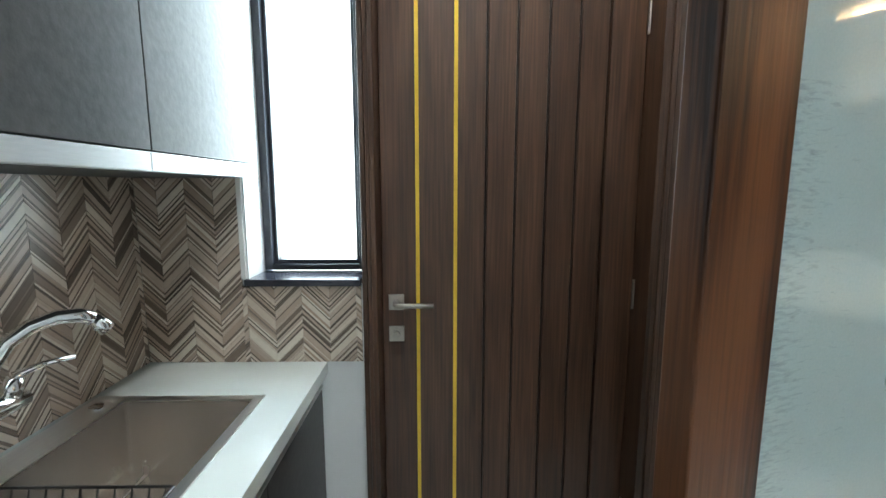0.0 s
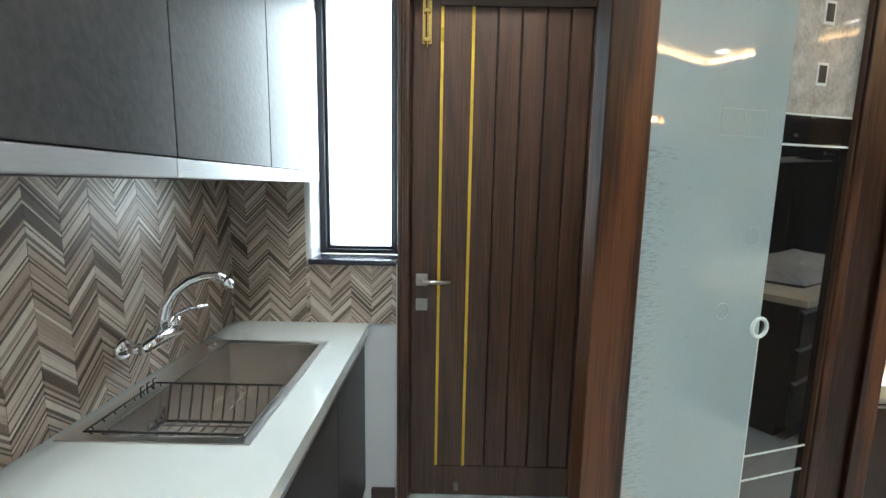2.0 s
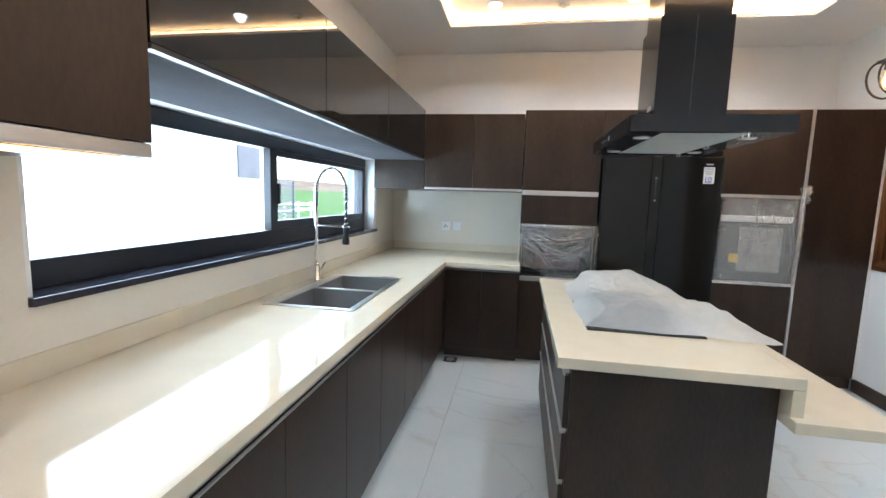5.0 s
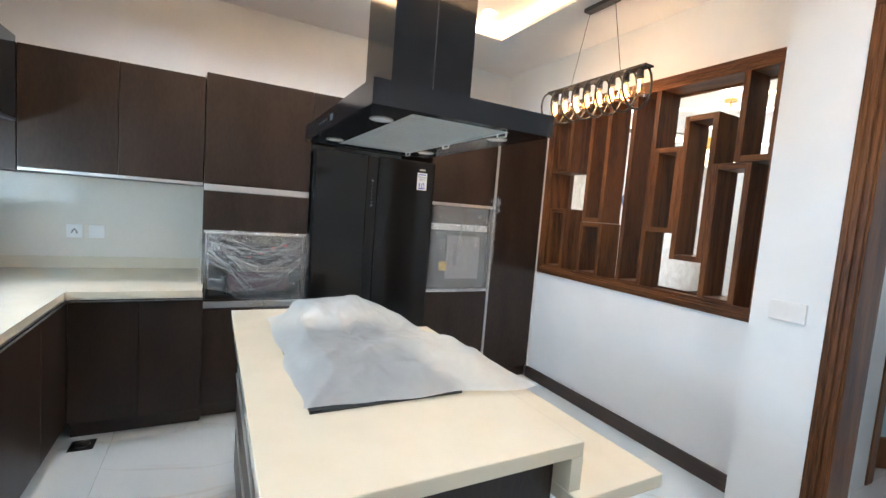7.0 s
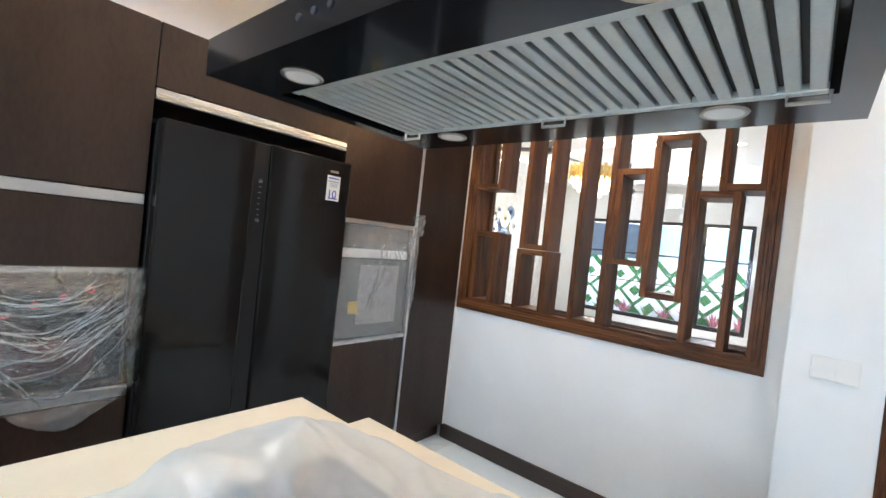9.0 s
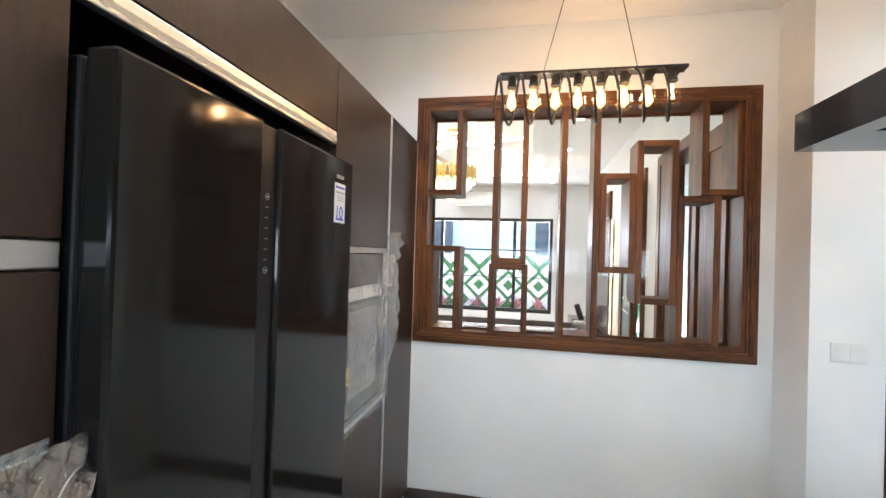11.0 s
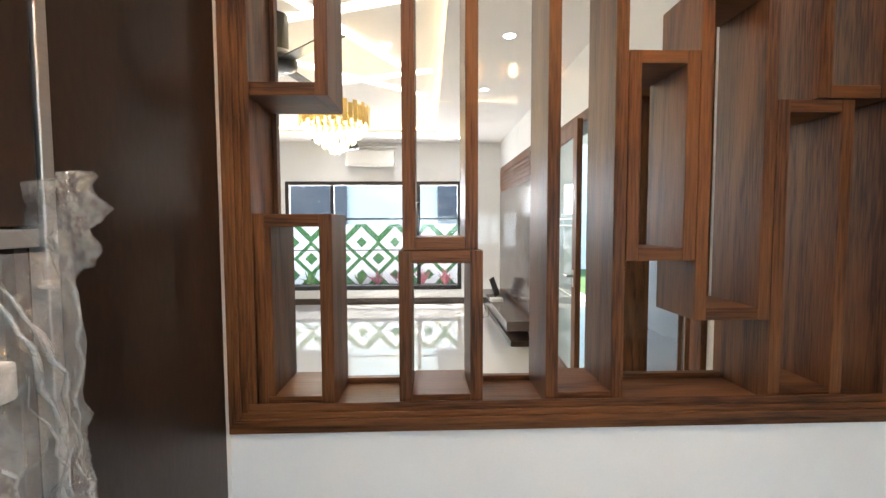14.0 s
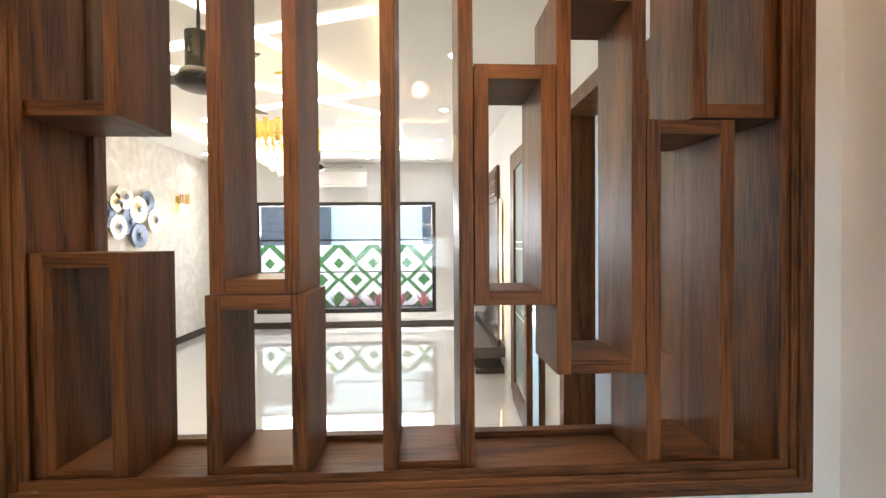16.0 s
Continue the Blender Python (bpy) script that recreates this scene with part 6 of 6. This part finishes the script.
window_glass("pane", box(WX0 + 0.07, WX1 - 0.07, -9.435, -9.430, WZ0 + 0.08, WZ1 - 0.07), w3)
ac = thing("air_conditioner", (6.36, -9.3, 2.54), "white split air conditioner on the wall", "air conditioner")
part("body", box(5.94, 6.80, -9.368, -9.17, 2.57, 2.83, 0.02), PLASTIC_W, ac)
part("flap", box(5.97, 6.77, -9.20, -9.165, 2.545, 2.575, 0.006), PLASTIC_W, ac)
part("outlet", box(5.97, 6.77, -9.22, -9.19, 2.563, 2.571), SLOT, ac)

# chandelier
CX, CY, CZ = 6.22, -5.5, 2.42
ch = thing("chandelier", (CX, CY, 2.2), "round gold and crystal chandelier, lit", "chandelier")
part("rod", tube([(CX, CY, 2.55), (CX, CY, 3.10)], 0.008, 8), BRASS, ch)
part("canopy", lathe([(0.07, 3.08), (0.07, 3.108)], 18, Matrix.Translation((CX, CY, 0))), BRASS, ch)
part("ring", tube([(CX + 0.30 * math.cos(k * math.tau / 32), CY + 0.30 * math.sin(k * math.tau / 32), 2.50) for k in range(32)], 0.012, 6, True), BRASS, ch)
for k in range(40):
    a = k * math.tau / 40
    m = Matrix.Translation((CX, CY, 0)) @ Matrix.Rotation(a, 4, "Z")
    h = 0.03 * (k % 2)
    part("gold_plate", box(0.315, 0.325, -0.022, 0.022, 2.46 - h, 2.60 + h, 0.002, m), BRASS, ch)
for tier, (r, z, n) in enumerate(((0.29, 2.44, 30), (0.24, 2.38, 24), (0.18, 2.32, 18), (0.11, 2.27, 12), (0.04, 2.22, 5))):
    b = bmesh.new()
    for k in range(n):
        a = (k + 0.5 * tier) * math.tau / n
        bmesh.ops.create_icosphere(b, subdivisions=1, radius=0.022, matrix=Matrix.Translation((CX + r * math.cos(a), CY + r * math.sin(a), z)) @ Matrix.Diagonal((0.8, 0.8, 1.9, 1)))
    part("crystal_tier", b, CRYSTAL, ch, "lit crystal drops")
lamp("chandelier_lamp", "POINT", Matrix.Translation((CX, CY, 2.34)), 12, (1.0, 0.78, 0.5), shadow_soft_size=0.2)


def fan(x, y, z, turn):
    ob = thing("ceiling_fan", (x, y, z), "dark ceiling fan with three blades at rest", "ceiling fan", "ceiling fans")
    at = Matrix.Translation((x, y, z))
    part("rod", tube([(x, y, z + 0.24), (x, y, 3.10)], 0.012, 8), BLACK_METAL, ob)
    part("housing", lathe([(0.078, 0.30), (0.078, 0.07), (0.085, 0.065)], 24, at), BLACK_METAL, ob, smooth=False)
    part("collar", lathe([(0.10, 0.07), (0.115, 0.05), (0.11, 0.035)], 24, at), NICKEL, ob, smooth=True)
    part("motor", lathe([(0.115, 0.035), (0.135, 0.01), (0.125, -0.03), (0.09, -0.045)], 24, at), BLACK_METAL, ob, smooth=True)
    for k in range(3):
        m = at @ Matrix.Rotation(turn + k * math.tau / 3, 4, "Z") @ Matrix.Rotation(radians(8), 4, "X")
        part("blade", box(0.12, 0.66, -0.055, 0.055, -0.004, 0.004, 0.003, m), BLACK_METAL, ob)


fan(6.32, -4.2, 2.56, 0.3)
fan(6.45, -7.6, 2.62, 1.0)

# wall discs and sconce
rnd = random.Random(3)
DISC = [surface("blue_grey_metal_disc", (0.07, 0.09, 0.13), (0.12, 0.15, 0.20), 0.4, 14, 120, 0.05, metal=0.6), surface("cream_metal_disc", (0.55, 0.50, 0.42), (0.66, 0.62, 0.54), 0.4, 14, 120, 0.05, metal=0.2), surface("gold_metal_disc", (0.55, 0.42, 0.22), (0.65, 0.5, 0.28), 0.35, 14, 120, 0.05, metal=0.8)]
art = thing("wall_art", (8.69, -7.3, 1.95), "cluster of blue, cream and gold metal discs on the wall", "wall art")
for k, (y, z, r, i) in enumerate(((-6.75, 1.93, 0.15, 0), (-6.92, 1.78, 0.15, 1), (-7.02, 2.16, 0.16, 1), (-7.15, 1.86, 0.17, 0), (-7.30, 2.02, 0.17, 2), (-7.30, 1.68, 0.16, 0), (-7.50, 2.14, 0.15, 0), (-7.65, 1.90, 0.16, 1), (-6.88, 2.08, 0.11, 2))):
    dsc = part("disc", lathe([(r, 0.012), (r * 0.95, 0.0), (r * 0.3, 0.02), (r * 0.22, 0.03), (0.0005, 0.032)], 24, pose(8.665 - 0.008 * (k % 3), y, z, 0, -90, 0)), DISC[i], art)
    part("hub", lathe([(r * 0.22, 0.0), (r * 0.2, 0.008), (0.0005, 0.01)], 14, pose(8.628 - 0.008 * (k % 3), y, z, 0, -90, 0)), DISC[0], dsc)
sc = thing("wall_sconce", (8.68, -8.3, 2.0), "small gold and crystal wall sconce, lit", "sconce")
part("back_plate", box(8.69, 8.70, -8.36, -8.24, 2.05, 2.30, 0.003), BRASS, sc)
for k in range(7):
    a = -math.pi / 2 + k * math.pi / 6
    part("gold_plate", box(8.60 - 0.06 * math.cos(a), 8.61 - 0.06 * math.cos(a), -8.31 + 0.10 * math.sin(a), -8.28 + 0.10 * math.sin(a), 2.18, 2.32, 0.002), BRASS, sc)
b = bmesh.new()
for k in range(12):
    bmesh.ops.create_icosphere(b, subdivisions=1, radius=0.022, matrix=Matrix.Translation((8.63 - 0.03 * (k % 2), -8.37 + 0.028 * (k % 6), 2.14 - 0.06 * (k // 6) - 0.04 * (k % 2))) @ Matrix.Diagonal((0.8, 0.8, 2.0, 1)))
part("crystals", b, CRYSTAL, sc)

# media wall
tv = thing("media_wall", (4.06, -7.6, FZ), "dark timber media wall with marble panel and floating shelf", "media wall")
part("timber_panel", box(4.022, 4.06, -9.05, -6.72, FZ, 2.50, 0.003), OAK_V, tv)
for k in range(5):
    part("slat", box(4.061, 4.075, -9.02, -6.76, 2.14 + k * 0.06, 2.185 + k * 0.06, 0.003), OAK_H, tv)
part("marble_panel", box(4.061, 4.10, -8.85, -6.45, 0.42, 2.06, 0.003), surface("dark_brown_marble", (0.05, 0.04, 0.036), (0.15, 0.12, 0.11), 0.15, 5, 40, 0.0), tv)
part("floating_shelf", box(4.022, 4.42, -9.0, -6.4, 0.24, 0.36, 0.004), surface("brown_marble_shelf", (0.07, 0.055, 0.05), (0.13, 0.10, 0.09), 0.15, 6, 40, 0.0), tv)
part("plinth", box(4.022, 4.36, -8.95, -6.45, FZ, FZ + 0.07, 0.003), SKIRT, tv)
part("light_line", box(4.062, 4.07, -6.445, -6.43, 0.45, 2.05), COVE, tv, "warm light line beside the marble")
mon = thing("laptop", (4.28, -8.2, 0.36), "black folded screen standing on the shelf", "screen")
part("screen", box(-0.16, 0.16, -0.008, 0.008, 0.0, 0.30, 0.003, pose(4.24, -8.2, 0.37, 20, 0, 70)), PLASTIC_B, mon)
part("base", box(4.20, 4.40, -8.35, -8.05, 0.36, 0.375, 0.003), PLASTIC_B, mon)
part("cable", tube([(4.40, -8.2, 0.37), (4.46, -8.15, 0.30), (4.45, -8.1, 0.16), (4.50, -8.0, 0.06), (4.42, -7.95, 0.10), (4.40, -8.0, 0.30)], 0.005, 6), PLASTIC_B, mon)
bx = thing("white_box", (4.33, -7.75, 0.36), "small white router box on the shelf", "router")
part("case", box(4.24, 4.42, -7.85, -7.68, 0.36, 0.41, 0.006), PLASTIC_W, bx)


def glazed_leaf(x, y, ang, w, h, label):
    m = Matrix.Translation((x, y, 0)) @ Matrix.Rotation(radians(ang), 4, "Z")
    ob = thing("glazed_door", (x, y, FZ), label, "door", "lounge doors")
    for a, c in ((0.0, 0.12), (w - 0.12, w)):
        part("stile", box(a, c, 0, 0.045, FZ + 0.01, h, 0.003, m), OAK_V, ob)
    part("rail", box(0.12, w - 0.12, 0, 0.045, h - 0.12, h, 0.003, m), OAK_V, ob)
    part("rail", box(0.12, w - 0.12, 0, 0.045, FZ + 0.01, 0.25, 0.003, m), OAK_V, ob)
    part("glass", box(0.12, w - 0.12, 0.018, 0.026, 0.25, h - 0.12, 0.0, m), FROST, ob)
    for z in (0.9, 1.5, 1.56):
        part("etched_line", box(0.12, w - 0.12, 0.016, 0.0178, z, z + 0.012, 0.0, m), ETCH, ob)
    hd2 = part("handle_plate", box(w - 0.08, w - 0.04, -0.006, 0.0, 1.0, 1.14, 0.002, m), NICKEL, ob)
    part("handle", tube([m @ Vector(p) for p in ((w - 0.06, -0.005, 1.09), (w - 0.06, -0.05, 1.09), (w - 0.17, -0.05, 1.09))], 0.009, 8), NICKEL, hd2)
    return ob


for k, (y0, y1) in enumerate(((-5.95, -4.75), (-4.30, -3.30))):
    ob = thing("door_frame_%d" % (4 + k), (4.0, (y0 + y1) / 2, FZ), "stained oak door frame in the lounge wall", "door frame")
    ob["kind"] = "structure"
    part("jamb", box(3.84, 4.05, y0, y0 + 0.09, FZ, 2.46, 0.003), OAK_V, ob)
    part("jamb", box(3.84, 4.05, y1 - 0.09, y1, FZ, 2.46, 0.003), OAK_V, ob)
    part("head", box(3.84, 4.05, y0 + 0.09, y1 - 0.09, 2.37, 2.46, 0.003), OAK_H, ob)
glazed_leaf(4.10, -5.62, 86, 0.85, 2.36, "open stained oak door with frosted glass")
glazed_leaf(4.02, -3.39, -118, 0.82, 2.36, "half-open stained oak door with frosted glass")
ob = thing("folded_door", (4.06, -2.98, FZ), "stained oak door leaf folded back against the lounge wall", "door", "lounge doors")
for y0, y1 in ((-3.185, -3.07), (-2.78, -2.665)):
    part("stile", box(4.024, 4.066, y0, y1, FZ + 0.01, 2.36, 0.003), OAK_V, ob)
for z0, z1 in ((FZ + 0.01, 0.26), (1.02, 1.16), (2.22, 2.36)):
    part("rail", box(4.026, 4.064, -3.07, -2.78, z0, z1, 0.002), OAK_V, ob)
for z0, z1 in ((0.26, 1.02), (1.16, 2.22)):
    part("panel", box(4.032, 4.054, -3.07, -2.78, z0, z1, 0.002), OAK_V, ob)
part("tower_bolt", box(4.066, 4.074, -3.145, -3.115, 1.95, 2.20, 0.002), BRASS, ob, "brass tower bolt")
TILE_W = surface("white_wall_tile", (0.60, 0.62, 0.60), (0.68, 0.70, 0.68), 0.15, 4, 60, 0.0)
setting("wall_washroom", box(2.25, 2.31, -6.2, -2.5, 0, 2.9), TILE_W, "white tiled wall beyond the doorway")

# ---- outside the lounge ----
setting("pavement", box(2.0, 12.0, -12.0, -9.6, -0.15, 0.0), surface("pale_paving_2", (0.45, 0.45, 0.43), (0.55, 0.55, 0.53), 0.8, 3, 60, 0.05), "pale paving outside the lounge")
GREEN = surface("artificial_grass", (0.03, 0.12, 0.035), (0.06, 0.20, 0.06), 0.9, 30, 300, 0.4)
fw = thing("garden_wall", (6.4, -11.6, 0.0), "green garden wall with white diamond lattice panels", "garden wall")
part("wall", box(2.5, 11.5, -11.75, -11.60, -0.15, 1.52), GREEN, fw)
WP = surface("white_lattice_panel", (0.74, 0.75, 0.75), (0.80, 0.81, 0.81), 0.6, 4, 60, 0.02)


def diamond(cx, cz, r, hole):
    b = bmesh.new()
    ring = []
    for q in range(4):
        a = q * math.pi / 2
        ring.append([b.verts.new((cx + rr * math.cos(a), yy, cz + rr * math.sin(a))) for rr, yy in ((r, -11.6), (r, -11.57), (hole, -11.57), (hole, -11.6))])
    for q in range(4):
        o, p = ring[q], ring[(q + 1) % 4]
        for i in range(4):
            j = (i + 1) % 4
            b.faces.new((o[i], p[i], p[j], o[j]))
    return b


for i in range(11):
    for cz in (1.10, 0.33):
        part("diamond_panel", diamond(3.0 + 0.78 * i, cz, 0.355, 0.13), WP, fw)
for i in range(10):
    part("diamond_panel", diamond(3.39 + 0.78 * i, 0.715, 0.30, 0.15), WP, fw)
for i in range(10):
    cx = 3.39 + 0.78 * i
    b = bmesh.new()
    f0, f1 = ([b.verts.new((cx + dx, yy, zz)) for dx, zz in ((-0.27, 1.515), (0.0, 1.245), (0.27, 1.515))] for yy in (-11.6, -11.57))
    b.faces.new(f0)
    b.faces.new(list(reversed(f1)))
    for q in range(3):
        b.faces.new((f0[q], f1[q], f1[(q + 1) % 3], f0[(q + 1) % 3]))
    bmesh.ops.recalc_face_normals(b, faces=b.faces)
    part("half_diamond_panel", b, WP, fw)
neigh = thing("neighbour_house", (6.5, -17.0, -0.15), "white rendered house with grey cladding panels", "house")
part("wall", box(-4, 18, -19, -17, -0.15, 7.0), SIDING, neigh)
for x0, x1 in ((8.2, 10.6), (3.2, 5.0)):
    pn = part("cladding", box(x0, x1, -17.0, -16.9, 1.2, 4.2), GREYWALL, neigh)
    for k in range(12):
        part("board", box(x0, x1, -16.9, -16.87, 1.25 + k * 0.245, 1.45 + k * 0.245, 0.004), GREYWALL, pn)
LEAF_R = surface("red_leaf", (0.22, 0.05, 0.07), (0.38, 0.12, 0.14), 0.5, 20, 90, 0.0)
LEAF_G = surface("green_leaf", (0.05, 0.12, 0.03), (0.10, 0.20, 0.06), 0.5, 20, 90, 0.0)
setting("planting_bed", box(3.0, 11.0, -11.58, -11.05, 0.0, 0.12), surface("soil", (0.05, 0.035, 0.025), (0.09, 0.06, 0.045), 0.95, 20, 120, 0.3), "narrow soil bed along the garden wall")
for k in range(9):
    x, y = 4.4 + 0.52 * k + rnd.uniform(-0.12, 0.12), -11.3 + rnd.uniform(-0.08, 0.08)
    red = k in (1, 2, 3, 4, 6)
    pl = thing("garden_plant", (x, y, 0.12), "red-leaved spiky garden plant" if red else "green spiky garden plant", "plant", "garden plants")
    for q in range(16):
        a, lean, ln = rnd.uniform(0, math.tau), rnd.uniform(0.1, 0.9), rnd.uniform(0.25, 0.45)
        d = Vector((math.cos(a) * lean, math.sin(a) * lean, 1)).normalized()
        p = Vector((x, y, 0.12))
        part("leaf", tube([p, p + d * ln * 0.5, p + d * ln + Vector((0, 0, -0.08 * lean))], [0.008, 0.020, 0.002], 4), LEAF_R if red else LEAF_G, pl)

# ---- outside the kitchen ----
nb = thing("garden_house", (2.0, 7.0, -0.15), "white rendered neighbouring house", "house")
part("wall", box(-9, 13.4, 7.0, 7.3, -0.15, 6.5), SIDING, nb)
part("window", box(11.9, 12.8, 6.97, 7.0, 1.75, 2.9), GREYWALL, nb)
part("window", box(1.35, 1.75, 6.97, 7.0, 1.85, 2.35), GREYWALL, nb)
bw = thing("boundary_wall", (14, 12, -0.15), "low brown brick boundary wall", "wall")
part("wall", box(13, 50, 14.0, 14.3, -0.15, 2.2), surface("brown_brick", (0.16, 0.11, 0.09), (0.26, 0.19, 0.16), 0.9, 9, 60, 0.2), bw)
part("hedge", box(13, 50, 13.2, 14.0, -0.15, 1.55), surface("hedge", (0.05, 0.12, 0.03), (0.12, 0.24, 0.07), 0.9, 9, 40, 0.5), bw)
fe = thing("slat_fence", (14.1, 7.0, -0.15), "grey slatted garden fence panel", "fence")
for k in range(16):
    part("slat", box(13.5, 14.6, 7.0, 7.04, 0.2 + 0.10 * k, 0.26 + 0.10 * k, 0.003), GREYWALL, fe)
for x in (13.46, 14.56):
    part("post", box(x, x + 0.05, 6.98, 7.05, -0.15, 1.75, 0.003), GREYWALL, fe)
for x in (15.8, 16.8, 17.8):
    rl = thing("garden_rail", (x, 8.2, -0.15), "white painted garden rail boards", "rail", "garden rails")
    part("board", box(x, x + 0.85, 8.2, 8.24, 0.95, 1.05, 0.004), WP, rl)
    part("board", box(x, x + 0.85, 8.2, 8.24, 0.75, 0.85, 0.004), WP, rl)
    part("post", box(x + 0.40, x + 0.46, 8.24, 8.30, -0.15, 1.1, 0.004), WP, rl)

# ---- floor tiles ----
def tiles(parent, x0, x1, y0, y1, sx, sy, material):
    cache = {}
    nx, ny = math.ceil((x1 - x0) / sx), math.ceil((y1 - y0) / sy)
    for i in range(nx):
        for j in range(ny):
            a, c = x0 + i * sx, min(x1, x0 + (i + 1) * sx)
            d, e = y0 + j * sy, min(y1, y0 + (j + 1) * sy)
            key = (round(c - a, 3), round(e - d, 3))
            if key not in cache:
                bm = box(-key[0] / 2 + 0.0008, key[0] / 2 - 0.0008, -key[1] / 2 + 0.0008, key[1] / 2 - 0.0008, -0.006, 0.0)
                me = bpy.data.meshes.new("tile")
                bm.to_mesh(me)
                bm.free()
                me.materials.append(material)
                cache[key] = me
            ob = new("tile", cache[key])
            ob.parent = parent
            ob.location = Vector(((a + c) / 2, (d + e) / 2, FZ)) - parent.location
    return parent


kf = thing("floor", (4.3, -0.4, FZ - 0.006), "glossy white marble-look floor tiles with grey veins")
kf["kind"] = "structure"
tiles(kf, 2.14, 6.50, -2.39, 1.49, 1.2, 0.6, FLOOR_MAT)
sf = thing("floor_scullery", (1.1, -0.2, FZ - 0.006), "glossy white scullery floor tiles")
sf["kind"] = "structure"
tiles(sf, 0.27, 2.14, -1.70, 1.40, 0.6, 0.6, FLOOR_MAT)
lf = thing("floor_lounge", (6.3, -6.0, FZ - 0.006), "polished white lounge floor tiles")
lf["kind"] = "structure"
tiles(lf, 2.25, 8.70, -9.37, -2.40, 0.8, 0.8, LOUNGE_FLOOR)
